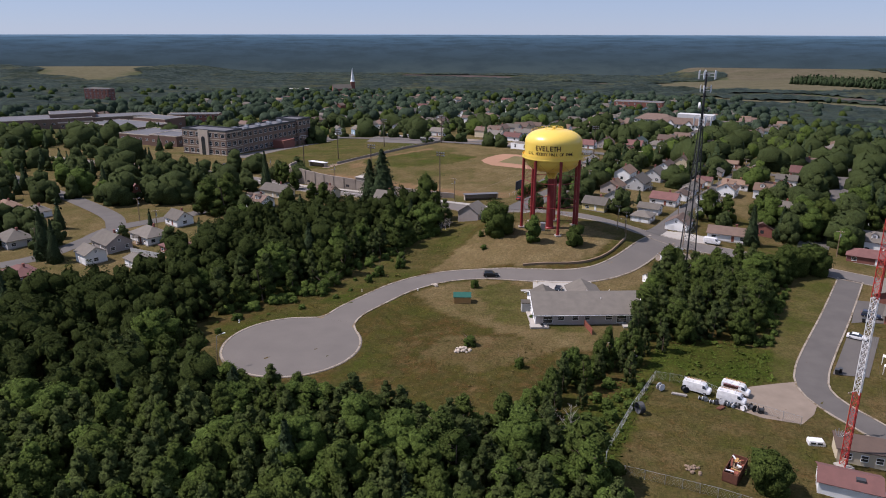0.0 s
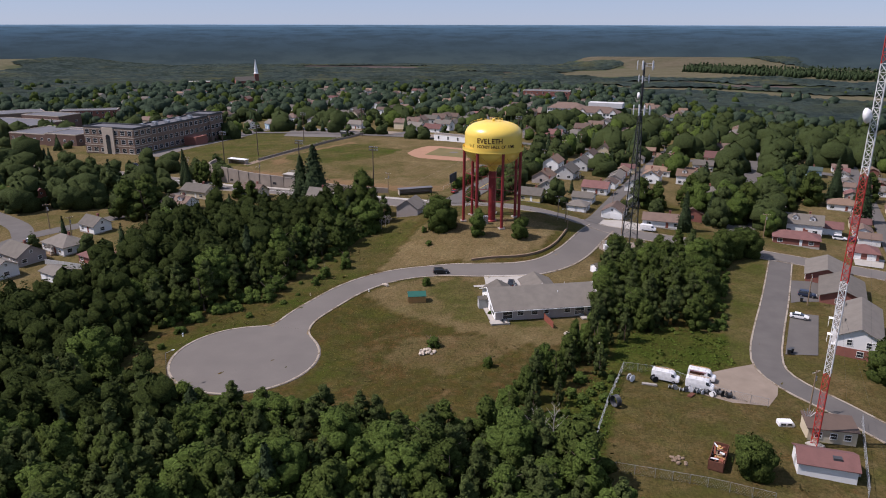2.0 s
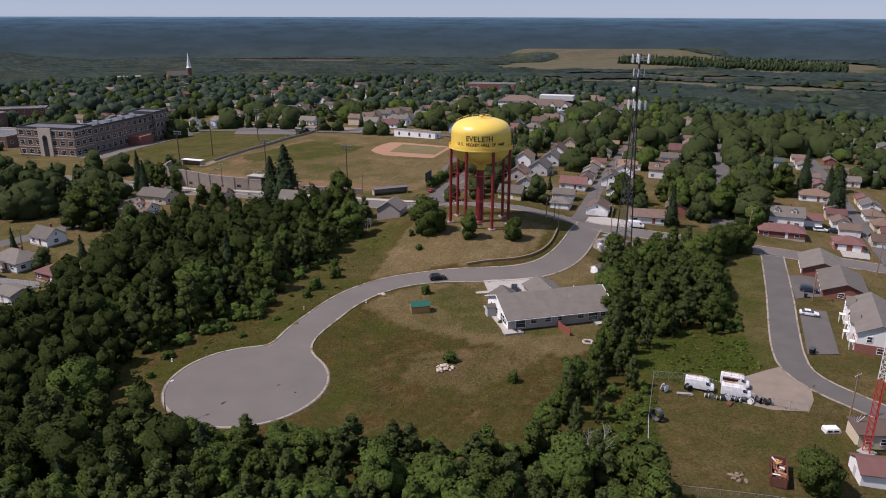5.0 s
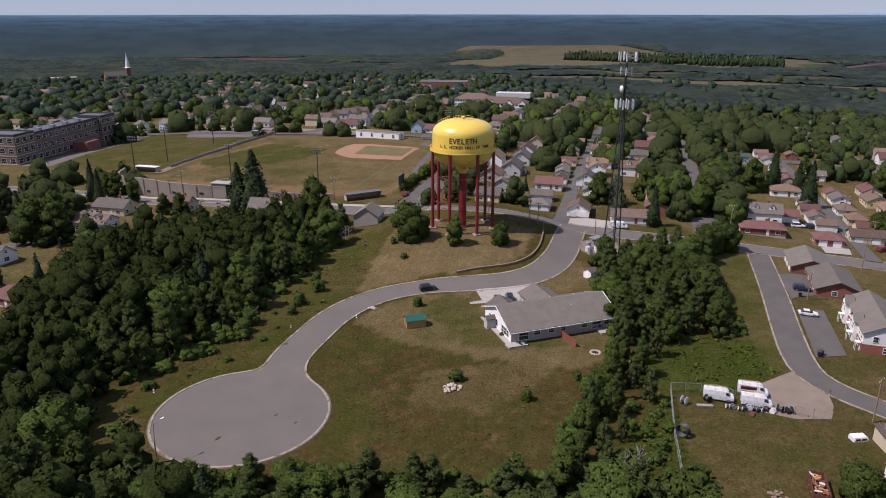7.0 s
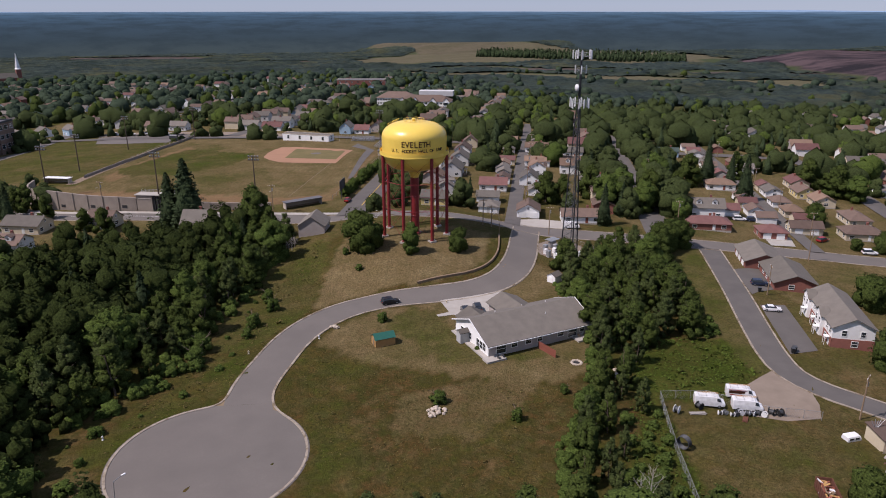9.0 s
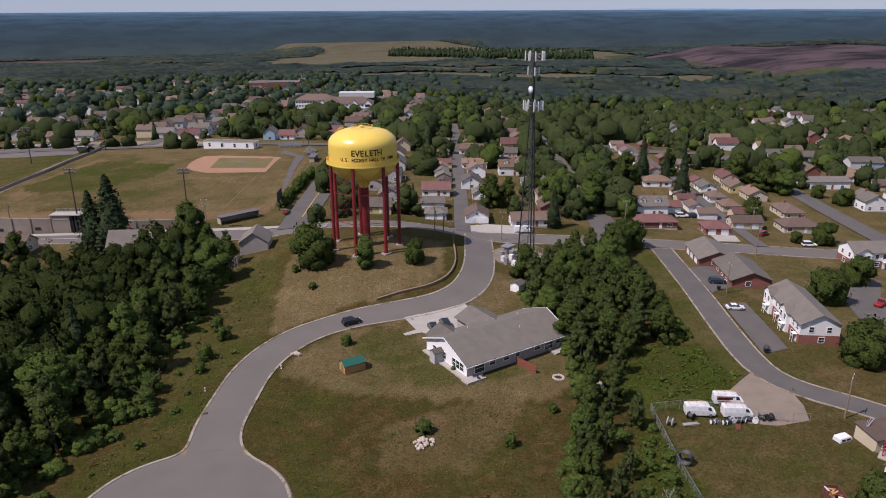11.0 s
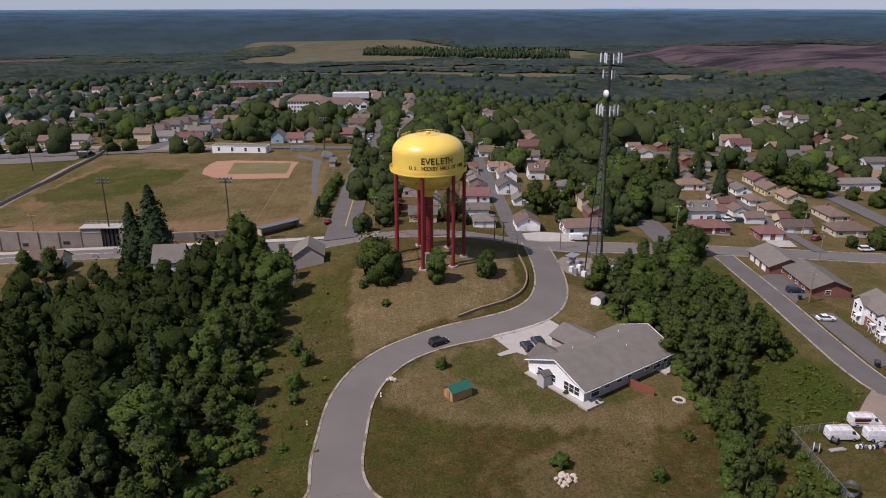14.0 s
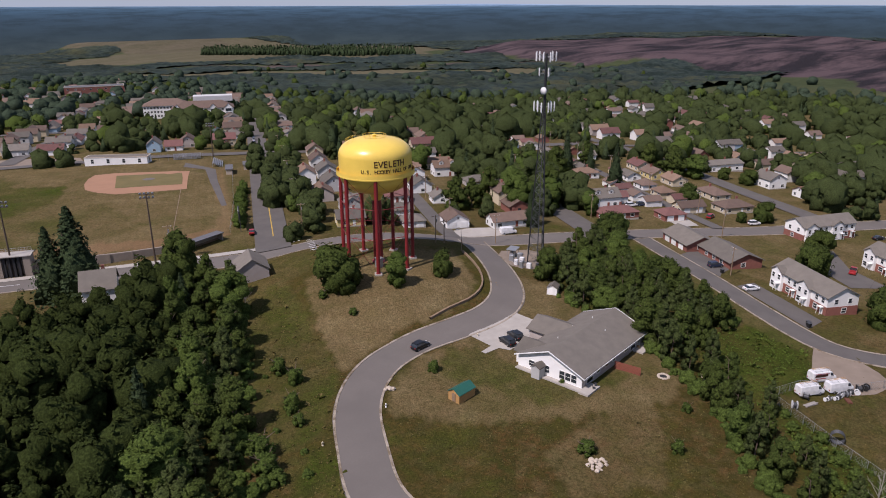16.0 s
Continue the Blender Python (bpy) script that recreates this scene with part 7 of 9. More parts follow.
FAR_TOWN = [(-460, 680), (-440, 1220), (-330, 1340), (-180, 1340), (360, 1240), (430, 680)]
fringe_spots = crowd(FRINGE, 13.0, 41, far_clear)
near_fringe = [q for q in fringe_spots if math.hypot(q[0], q[1] - 100) < 840]
far_fringe = [q for k, q in enumerate(fringe_spots) if math.hypot(q[0], q[1] - 100) >= 840 and ((k % 2 and inside(q[0], q[1], FAR_TOWN)) or k % 9 == 0)]
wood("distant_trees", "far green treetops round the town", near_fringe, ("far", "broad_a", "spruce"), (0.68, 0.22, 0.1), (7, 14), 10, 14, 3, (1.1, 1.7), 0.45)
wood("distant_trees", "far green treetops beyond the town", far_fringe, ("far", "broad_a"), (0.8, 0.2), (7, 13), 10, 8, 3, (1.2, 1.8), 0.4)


def far_woods():
    """Low-detail canopy clumps out to the edge of the plain."""
    ring = [(-2300, 800), (-900, 1400), (-200, 1400), (300, 1350), (600, 1250), (1060, 900), (1000, 300), (2600, 200), (2900, 1500), (2600, 2950), (-2300, 2950)]
    rng = np.random.default_rng(51)
    xs, ys = np.arange(-1700, 2700, 9.5), np.arange(560, 2950, 9.5)
    gx, gy = np.meshgrid(xs, ys)
    gx, gy = gx + rng.uniform(-3.4, 3.4, gx.shape), gy + rng.uniform(-3.4, 3.4, gy.shape)
    grown = (inside(gx, gy, ring) | (inside(gx, gy, FRINGE) & (np.hypot(gx, gy - 100) > 820) & ~inside(gx, gy, FAR_TOWN))) & (np.abs(np.arctan2(gx + 40, gy - 55) - 0.35) < 0.95) & (rng.random(gx.shape) > 0.04)
    for z in FAR_ZONES:
        grown &= ~inside(gx + 25 * np.sin(gy * 0.03), gy + 25 * np.sin(gx * 0.03), z[0])
    for px, py, r in TAKEN:
        if py > 650 or px > 400 or px < -330:
            grown &= np.hypot(gx - px, gy - py) > r + 6
    lumps = np.sin(gx * 0.021 + 3 * np.sin(gy * 0.006)) * np.sin(gy * 0.017 + 2 * np.sin(gx * 0.008))
    soft = grown.astype(float)
    for _ in range(2):
        wide = np.pad(soft, 1, mode="edge")
        soft = (wide[:-2, 1:-1] + wide[2:, 1:-1] + wide[1:-1, :-2] + wide[1:-1, 2:] + 2 * soft) / 6
    gz = height(gx, gy) + 0.3 + np.clip(soft, 0, 1) ** 2 * (rng.uniform(2.0, 6.5, gx.shape) + 2.0 * np.clip(lumps, -0.5, 1))
    ny, nx = gx.shape
    i = np.arange(nx * ny).reshape(ny, nx)
    cell = grown[:-1, :-1].astype(int) + grown[:-1, 1:] + grown[1:, 1:] + grown[1:, :-1] >= 3
    quads = np.stack([i[:-1, :-1], i[:-1, 1:], i[1:, 1:], i[1:, :-1]], -1)[cell]
    used = np.unique(quads)
    new_index = np.zeros(nx * ny, int)
    new_index[used] = np.arange(len(used))
    quads = new_index[quads]
    me = bpy.data.meshes.new("far_woods")
    me.vertices.add(len(used))
    me.vertices.foreach_set("co", np.stack([gx.ravel(), gy.ravel(), gz.ravel()], -1)[used].ravel().astype(np.float32))
    me.loops.add(quads.size)
    me.loops.foreach_set("vertex_index", quads.ravel().astype(np.int32))
    me.polygons.add(len(quads))
    me.polygons.foreach_set("loop_start", np.arange(0, quads.size, 4, dtype=np.int32))
    me.polygons.foreach_set("use_smooth", np.ones(len(quads), bool))
    me.update()
    n = Nodes("far_canopy_haze", 0.95, 0.0, 0.05)
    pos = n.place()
    # canopy tones blued, so the air's haze sits in the base colour
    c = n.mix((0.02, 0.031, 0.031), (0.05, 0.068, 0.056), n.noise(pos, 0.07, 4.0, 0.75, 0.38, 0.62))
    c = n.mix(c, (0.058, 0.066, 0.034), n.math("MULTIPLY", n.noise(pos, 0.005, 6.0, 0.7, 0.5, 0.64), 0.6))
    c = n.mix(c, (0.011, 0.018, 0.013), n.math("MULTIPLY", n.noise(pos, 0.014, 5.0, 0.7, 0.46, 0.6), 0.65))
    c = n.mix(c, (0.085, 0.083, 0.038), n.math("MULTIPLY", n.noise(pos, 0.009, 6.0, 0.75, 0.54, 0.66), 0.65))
    n.bump(n.noise(pos, 0.5, 3.0, 0.7), 0.8, 1.5)
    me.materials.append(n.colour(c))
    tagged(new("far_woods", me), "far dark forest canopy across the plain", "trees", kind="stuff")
    stands = crowd([(727, 1742), (700, 1690), (831, 1420), (905, 1500), (800, 1830)], 9, 52) + crowd([(864, 1464), (870, 1400), (1025, 1322), (1090, 1400), (920, 1550)], 9, 53)
    wood("plantation", "dark rows of planted conifers on a far slope", stands, ("spruce",), (1.0,), (14, 20), 13, 6, 3, (1.0, 1.3), 0.5)


far_woods()


# ---- the far plain ----
def far_plain():
    """The wooded plain beyond the town, out to the horizon."""
    cx, cy, eye = VIEW[0], VIEW[1], 73.5
    verts, faces = [], []
    sides, rings = 180, 26
    for j in range(rings + 1):
        f = j / rings
        r = 2580 + (4860 - 2580) * f
        real = 2600 * (60000 / 2600) ** f
        base = 3.38 if j == 0 else 0
        dep = math.degrees(math.atan(153 / real)) * (1 - f) + 0.34 * f + (0.05 if j == 0 else 0)
        for k in range(sides):
            a = 2 * math.pi * k / sides
            bump = 0.04 * math.sin(a * 9 + j) * f + (0.10 * max(0.0, math.sin(a * 3.0 - 0.6)) ** 3 + 0.05 * math.sin(a * 23) * math.sin(a * 5)) * max(0.0, f - 0.8) * 5 * (1 if -0.35 < math.sin(a) < 0.75 and math.cos(a) > 0 else 0)
            z = eye - r * math.tan(math.radians(max(0.02, dep - bump)))
            verts.append((cx + r * math.cos(a), cy + r * math.sin(a), z))
    for j in range(rings):
        for k in range(sides):
            k2 = (k + 1) % sides
            faces.append((j * sides + k, j * sides + k2, (j + 1) * sides + k2, (j + 1) * sides + k))
    n = Nodes("distant_forest_haze", 1.0, 0.0, 0.0)
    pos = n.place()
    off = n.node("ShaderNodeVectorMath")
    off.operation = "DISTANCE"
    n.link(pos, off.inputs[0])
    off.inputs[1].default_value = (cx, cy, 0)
    # haze painted into the base colour: bluer and paler towards the horizon
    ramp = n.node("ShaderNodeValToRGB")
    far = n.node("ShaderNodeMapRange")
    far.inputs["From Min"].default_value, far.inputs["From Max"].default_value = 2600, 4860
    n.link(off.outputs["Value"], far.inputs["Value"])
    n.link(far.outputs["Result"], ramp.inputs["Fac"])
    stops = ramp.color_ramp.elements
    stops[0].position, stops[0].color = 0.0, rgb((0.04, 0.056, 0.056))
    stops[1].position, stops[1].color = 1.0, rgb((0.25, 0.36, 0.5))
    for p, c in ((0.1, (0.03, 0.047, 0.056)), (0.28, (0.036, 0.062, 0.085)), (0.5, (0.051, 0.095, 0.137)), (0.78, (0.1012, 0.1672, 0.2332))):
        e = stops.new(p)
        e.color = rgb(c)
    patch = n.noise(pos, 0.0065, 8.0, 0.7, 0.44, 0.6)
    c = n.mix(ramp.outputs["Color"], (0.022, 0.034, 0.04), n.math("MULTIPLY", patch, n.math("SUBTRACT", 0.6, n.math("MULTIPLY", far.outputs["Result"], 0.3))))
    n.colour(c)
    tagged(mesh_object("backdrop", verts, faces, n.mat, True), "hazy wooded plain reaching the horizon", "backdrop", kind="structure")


far_plain()


def weeds():
    """Knee-high weeds and tufts in the unmown ground."""
    rng = np.random.default_rng(77)
    MEADOW = [(-60, 168), (-50, 190), (-36, 206), (-20, 240), (-8, 262), (0, 262), (-8, 230), (-13, 217), (-20, 209), (-29, 198), (-36, 186), (-44, 182), (-56, 176)]
    FIELD = [(-24, 178), (-16, 196), (-6, 184), (8, 173), (22, 164), (32, 160), (22, 148), (12, 134), (-12, 139), (-24, 150)]
    for ring, spacing, tall, mat, label in ((LUSH, 0.8, 0.34, WEED, "rank green weeds and tall grass"), (MEADOW, 0.85, 0.24, WEED_DRY, "tufts of rough grass along the wood"), (FIELD, 0.85, 0.17, WEED_DRY, "dry tufts in the unmown meadow"), (VAN_LOT, 1.15, 0.16, WEED_DRY, "weeds in the storage yard")):
        spots = np.array(crowd(ring, spacing, len(ring)))
        n = len(spots)
        base = np.stack([spots[:, 0], spots[:, 1], height(spots[:, 0], spots[:, 1])], 1)
        size = rng.lognormal(0, 0.45, n) * tall
        quads = []
        for k in range(7):
            off = rng.normal(0, 0.5, (n, 3)) * size[:, None]
            off[:, 2] = np.abs(off[:, 2]) * 0.8
            d = rng.normal(0, 0.35, (n, 3)) + np.array([0, 0, 1.0])
            q = leaf_quads(rng, base + off, d, 1.0)
            mid = q[:, :4].mean(1, keepdims=True)
            quads.append(np.concatenate([mid + (q[:, :4] - mid) * (size * 0.42)[:, None, None], q[:, 4:]], 1))
        ob = new("weeds", quad_mesh("weeds", np.concatenate(quads), mat, rng.random(n * 7) * 0.6))
        tagged(ob, label, "weeds", kind="stuff")


weeds()


# ---- paved plots ----
def plot(name, ring, material, label, up=0.09, category="pavement", step=2.5):
    """A flat plot draped on the ground, cut fine enough to follow it."""
    bm = bmesh.new()
    bm.faces.new([bm.verts.new((x, y, 0)) for x, y in ring])
    bmesh.ops.triangulate(bm, faces=bm.faces[:])
    for _ in range(5):
        long = [e for e in bm.edges if e.calc_length() > step * 1.6]
        if not long:
            break
        bmesh.ops.subdivide_edges(bm, edges=long, cuts=1)
        bmesh.ops.triangulate(bm, faces=[f for f in bm.faces if len(f.verts) > 3])
    for v in bm.verts:
        v.co.z = float(height(v.co.x, v.co.y)) + up
    bmesh.ops.recalc_face_normals(bm, faces=bm.faces)
    me = bpy.data.meshes.new(name)
    bm.to_mesh(me)
    bm.free()
    me.materials.append(material)
    return tagged(new(name, me), label, category, kind="structure")


plot("driveway", [(19.5, 212.4), (36.8, 211.8), (37.0, 200.4), (27.0, 200.0), (20.5, 199.8), (19.6, 202.2), (15.4, 202.6), (15.4, 203.8), (19.0, 204.2)], CONCRETE, "pale concrete driveway in front of the lane house", 0.1)
plot("gravel_yard", [(73.2, 153), (68, 151.5), (62, 149.5), (57, 145), (55, 140), (60, 136.5), (67, 135.0), (71, 139), (74.6, 145)], GRAVEL, "dusty gravel yard entrance", 0.06)
plot("car_park", [(83.2, 157.6), (90.9, 156.9), (105.3, 180.2), (98.6, 182.2)], ASPHALT_DARK, "grey asphalt parking strip beside the townhouses", 0.1)
plot("car_park", [(102.4, 188.8), (105.5, 189.8), (116.1, 190.3), (124, 206), (112.8, 207)], ASPHALT_DARK, "grey asphalt parking bay in front of a brick garage", 0.1)
plot("car_park", [(124, 160), (133, 152), (143, 166), (160, 176), (152, 184), (138, 176)], ASPHALT_DARK, "asphalt car park behind the townhouses", 0.1)
plot("driveway", [(149.5, 231.8), (159, 228.8), (152, 219.8), (144.4, 223)], CONCRETE, "white concrete driveway in front of a brick garage", 0.2)
plot("gravel_pad", [(61, 233), (65, 228.6), (76, 227), (80, 232), (78, 241), (70, 245), (62, 240)], GRAVEL, "gravel pad round the radio tower", 0.06)
plot("apron", [(69, 262), (84, 255), (90, 262), (80, 268.5), (71, 270)], CONCRETE, "concrete apron in front of a garage", 0.13)
plot("school_lot", [(-152, 434), (-137, 427), (-113, 505), (-108, 522), (-98, 575), (-30, 524), (-22, 532), (-100, 592), (-118, 566), (-113, 524), (-116, 510)], ASPHALT, "asphalt lot beside the school", 0.1, step=5)
plot("car_park", [(-79.7, 554), (-48.7, 537.5), (-24, 528), (-40, 493), (-63.2, 501.4), (-79, 515)], ASPHALT, "grey asphalt lot behind the western ball field", 0.12, step=5)
plot("dirt_lot", [(-80.2, 576), (-35.7, 558), (8, 527.5), (31.2, 498.8), (25.2, 474), (-10.6, 505.7), (-22.8, 529), (-48, 539), (-79.7, 556)], GRAVEL, "bare dusty strip behind the ball fields", 0.1, step=5)
plot("path", [(-83, 386), (-79, 385), (-55.5, 433), (-21.5, 518), (-23.5, 522), (-58.8, 437)], DIRT, "worn dirt path between two ball fields", 0.07, step=5)
tagged(ribbon("pavement", curve_through([(-96, 348.6), (-88.6, 342.6), (-75.5, 333.8), (-44.8, 319.4), (-10.6, 304.8), (14, 295.5)], 3.0), -1.3, 1.3, 0.2, CONCRETE), "pale pavement along the ball field street", "pavement", kind="structure")
plot("infield", [(3.6, 412), (7.5, 424), (12.5, 433.5), (17.5, 439.5), (25.1, 437), (50.5, 415.2), (43.6, 402.8), (33.2, 382.6), (21, 388.4), (9.5, 394.6), (5.4, 402)], CLAY, "raked reddish clay infield of the ball field", 0.07, "ball field", 4)
plot("infield_turf", [(13.1, 405.2), (23.4, 430.2), (46.0, 413.6), (41.0, 402.4), (35.6, 391.6)], TURF, "dry turf diamond inside the clay infield", 0.13, "ball field", 4)
plot("pitching_mound", [(30 + 2.6 * math.cos(k * 0.524), 411.6 + 2.6 * math.sin(k * 0.524)) for k in range(12)], ASPHALT, "grey clay pitching mound", 0.19, "ball field", 4)
plot("home_plate_dirt", [(43 + 3.4 * math.cos(k * 0.524), 417.5 + 3.4 * math.sin(k * 0.524)) for k in range(12)], CLAY, "worn clay round home plate", 0.19, "ball field", 4)
plot("track", [(53, 427), (57.6, 414.4), (46.2, 388), (30.4, 348.6), (32.2, 347.8), (49.2, 386.8), (61.2, 411.5), (59, 437)], ASPHALT_DARK, "worn dark cinder track beside the field", 0.1, "pavement", 4)
tagged(ribbon("foul_line", [Vector((32.1, 385.3)).lerp(Vector((0.8, 326.2)), k / 12) for k in range(13)], -0.1, 0.1, 0.09, DIRT), "faded pale foul line across the outfield", "line marking", kind="structure")


def stripes():
    """Crossings and centre lines."""
    for k in range(9):
        p = Vector((15.6, 298.4)).lerp(Vector((26.6, 292.0)), k / 8)
        d = Vector((0.491, 0.871))
        verts = [p + d * s * 1.15 + Vector((0.871, -0.491)) * t * 0.26 for s, t in ((-1, -1), (1, -1), (1, 1), (-1, 1))]
        ob = mesh_object("crossing_stripe", [lift(v.x, v.y, 0.2) for v in verts], [(0, 1, 2, 3)], PAINT_WHITE)
        tagged(ob, "worn white crossing stripe on asphalt", "road marking", kind="structure")
    for k in range(8):
        p = Vector((28.4, 288.8)).lerp(Vector((20.8, 275.2)), k / 7)
        d = Vector((0.88, -0.47))
        verts = [p + d * s * 1.05 + Vector((0.47, 0.88)) * t * 0.24 for s, t in ((-1, -1), (1, -1), (1, 1), (-1, 1))]
        ob = mesh_object("crossing_stripe", [lift(v.x, v.y, 0.2) for v in verts], [(0, 1, 2, 3)], PAINT_WHITE)
        tagged(ob, "worn white crossing stripe on asphalt", "road marking", kind="structure")
    line = [Vector(grid(-1.7, 9 + 4 * k)) for k in range(39)]
    tagged(ribbon("centre_line", line, -0.16, 0.16, 0.37, PAINT_YELLOW), "yellow centre line of an avenue", "road marking", kind="structure")
    a_line = [p for p in curve_through(STREET_A[2:7], 4)]
    tagged(ribbon("centre_line", a_line, -0.14, 0.14, 0.16, PAINT_WHITE), "white centre line of a street", "road marking", kind="structure")



stripes()


# ---- vehicles ----
def loft(bm, sections):
    """A closed hull through cross-sections (x, half width low, half width high, z low, z high)."""
    rings = []
    for x, wl, wh, z0, z1 in sections:
        mid = (z0 + z1) / 2
        rings.append([bm.verts.new(p) for p in ((x, -wl, z0), (x, wl, z0), (x, wl * 1.02, mid), (x, wh, z1), (x, -wh, z1), (x, -wl * 1.02, mid))])
    for a, b in zip(rings, rings[1:]):
        for k in range(6):
            bm.faces.new((a[k], a[(k + 1) % 6], b[(k + 1) % 6], b[k]))
    bm.faces.new(rings[0][::-1])
    bm.faces.new(rings[-1])


WHEEL = shared("wheel", lambda bm: (rod(bm, (0, -0.11, 0), (0, 0.11, 0), 0.34, 0.34, 18),), TYRE)
RIM = shared("rim", lambda bm: (rod(bm, (0, -0.125, 0), (0, 0.125, 0), 0.2, 0.2, 12),), STEEL)
LAMP = shared("headlight", lambda bm: box(bm, -0.04, 0.04, -0.17, 0.17, -0.07, 0.07), ANTENNA)
TAIL = shared("tail_light", lambda bm: box(bm, -0.04, 0.04, -0.14, 0.14, -0.1, 0.1), CAR_RED)


def vehicle(name, at, turn, kind, paint, label, category="car", up=0.12):
    """A parked car, pick-up or van; its nose looks along local x."""
    top = empty(name, lift(at[0], at[1], up), turn, label, category, "parked vehicles")
    if kind == "van":
        L, W, H = 5.7, 1.0, 2.35
        hull = [(-2.85, 0.93, 0.85, 0.45, 2.2), (-2.7, 0.98, 0.9, 0.35, 2.3), (1.1, 1.0, 0.92, 0.32, 2.35), (1.7, 1.0, 0.84, 0.32, 2.1), (2.05, 0.98, 0.9, 0.34, 1.35), (2.7, 0.95, 0.86, 0.36, 1.15), (2.85, 0.88, 0.8, 0.45, 0.95)]
        glass = [(1.2, 0.99, 0.93, 1.42, 2.12), (1.72, 1.005, 0.85, 1.4, 2.02), (2.02, 0.99, 0.9, 1.36, 1.42)]
    else:
        tall = {"suv": 1.72, "car": 1.42, "pickup": 1.8}[kind]
        L, W = {"suv": (4.8, 0.95), "car": (4.6, 0.9), "pickup": (5.5, 0.98)}[kind]
        h = L / 2
        hull = [(-h, W * 0.88, W * 0.82, 0.45, 0.85), (-h + 0.15, W * 0.97, W * 0.92, 0.3, 0.98), (-h * 0.35, W, W * 0.95, 0.25, 1.0), (h * 0.35, W, W * 0.95, 0.25, 0.98), (h * 0.8, W * 0.97, W * 0.88, 0.28, 0.88), (h, W * 0.85, W * 0.75, 0.42, 0.7)]
        if kind == "pickup":
            glass = [(-0.35, W * 0.93, W * 0.8, 0.98, tall), (0.75, W * 0.93, W * 0.8, 0.98, tall), (1.35, W * 0.92, W * 0.85, 0.95, 1.02)]
        elif kind == "suv":
            glass = [(-h + 0.12, W * 0.92, W * 0.85, 0.97, 1.05), (-h + 0.4, W * 0.93, W * 0.8, 0.98, tall - 0.06), (0.35, W * 0.93, W * 0.8, 0.98, tall), (1.15, W * 0.92, W * 0.86, 0.95, 1.03)]
        else:
            glass = [(-h + 0.55, W * 0.9, W * 0.85, 0.97, 1.0), (-h + 1.15, W * 0.92, W * 0.76, 0.97, tall - 0.03), (0.25, W * 0.92, W * 0.76, 0.97, tall), (1.1, W * 0.92, W * 0.86, 0.95, 1.0)]
    bm = bmesh.new()
    loft(bm, hull)
    bmesh.ops.bevel(bm, geom=bm.edges[:], offset=0.05, segments=1, affect="EDGES")
    body = part("body", bm, paint, top, "")
    bm = bmesh.new()
    loft(bm, glass)
    part("glazing", bm, GLASS, body, "dark tinted windows")
    if kind != "van":
        bm = bmesh.new()
        x0, x1 = {"suv": (-2.0, 0.4), "car": (-1.15, 0.3), "pickup": (-0.35, 0.78)}[kind]
        z = {"suv": 1.7, "car": 1.41, "pickup": 1.79}[kind]
        box(bm, x0, x1, -W * 0.8, W * 0.8, z, z + 0.05)
        part("roof", bm, paint, body)
    h, w = (2.85, 0.98) if kind == "van" else (L / 2, W)
    for sx in (-0.62, 0.62):
        for sy in (-1, 1):
            wh = piece("wheel", WHEEL, top, "", pose(sx * h, sy * (w - 0.08), 0.34))
            piece("rim", RIM, wh, "pale wheel rim")
    for sy in (-1, 1):
        piece("headlight", LAMP, top, "", pose(h - 0.03, sy * w * 0.6, 0.72))
        piece("tail_light", TAIL, top, "red tail light", pose(-h + 0.02, sy * w * 0.7, 0.85))
    return top


def loaded_van(at, turn, label, lettered):
    top = vehicle("van", at, turn, "van", CAR_WHITE, label, "van")
    for sx in (-2.2, -0.8, 0.7):
        bm = bmesh.new()
        rod(bm, (sx, -0.85, 2.5), (sx, 0.85, 2.5), 0.035, sides=6)
        rod(bm, (sx, -0.8, 2.3), (sx, -0.8, 2.5), 0.03, sides=5)
        rod(bm, (sx, 0.8, 2.3), (sx, 0.8, 2.5), 0.03, sides=5)
        part("roof_bar", bm, STEEL, top)
    for y, x0, x1 in ((-0.5, -2.7, 1.2), (0.35, -2.4, 1.6)):
        bm = bmesh.new()
        for e in (-0.2, 0.2):
            rod(bm, (x0, y + e, 2.6), (x1, y + e, 2.6), 0.035, sides=6)
        for k in range(11):
            x = x0 + (x1 - x0) * (k + 0.5) / 11
            rod(bm, (x, y - 0.2, 2.6), (x, y + 0.2, 2.6), 0.02, sides=5)
        part("ladder", bm, ANTENNA if y < 0 else WOOD_NEW, top, "ladder strapped to the roof rack")
    if lettered:
        for side in (-1, 1):
            for x0, x1, z0, z1, mat in ((-2.4, 0.6, 1.25, 1.85, LETTER_BROWN), (-2.2, 0.2, 0.85, 1.05, CAR_RED), (-2.45, 0.9, 1.95, 2.05, CAR_RED)):
                bm = bmesh.new()
                box(bm, x0, x1, side * 0.99, side * 1.012, z0, z1)
                part("lettering_bar", bm, mat, top, "dark band of painted lettering")


loaded_van((49.6, 145.9), -31, "white work van with ladders on its roof rack", False)
loaded_van((57.8, 146.3), -33, "white work van with dark lettering and ladders", True)
loaded_van((55.6, 142.3), -31, "white work van parked beside building materials", False)
lane_turn = -2
vehicle("car", (6.9, 214.6), 2, "suv", CAR_BLACK, "black car parked on the curving lane", up=0.1)
vehicle("car", (22.6, 202.4), 75, "suv", CAR_BLACK, "black car parked on the concrete driveway", up=0.14)
vehicle("car", (26.2, 203.0), 75, "suv", CAR_BLACK, "black car parked on the concrete driveway", up=0.14)
vehicle("car", (98.6, 178.2), -32, "car", CAR_WHITE, "white saloon in the parking strip", up=0.14)
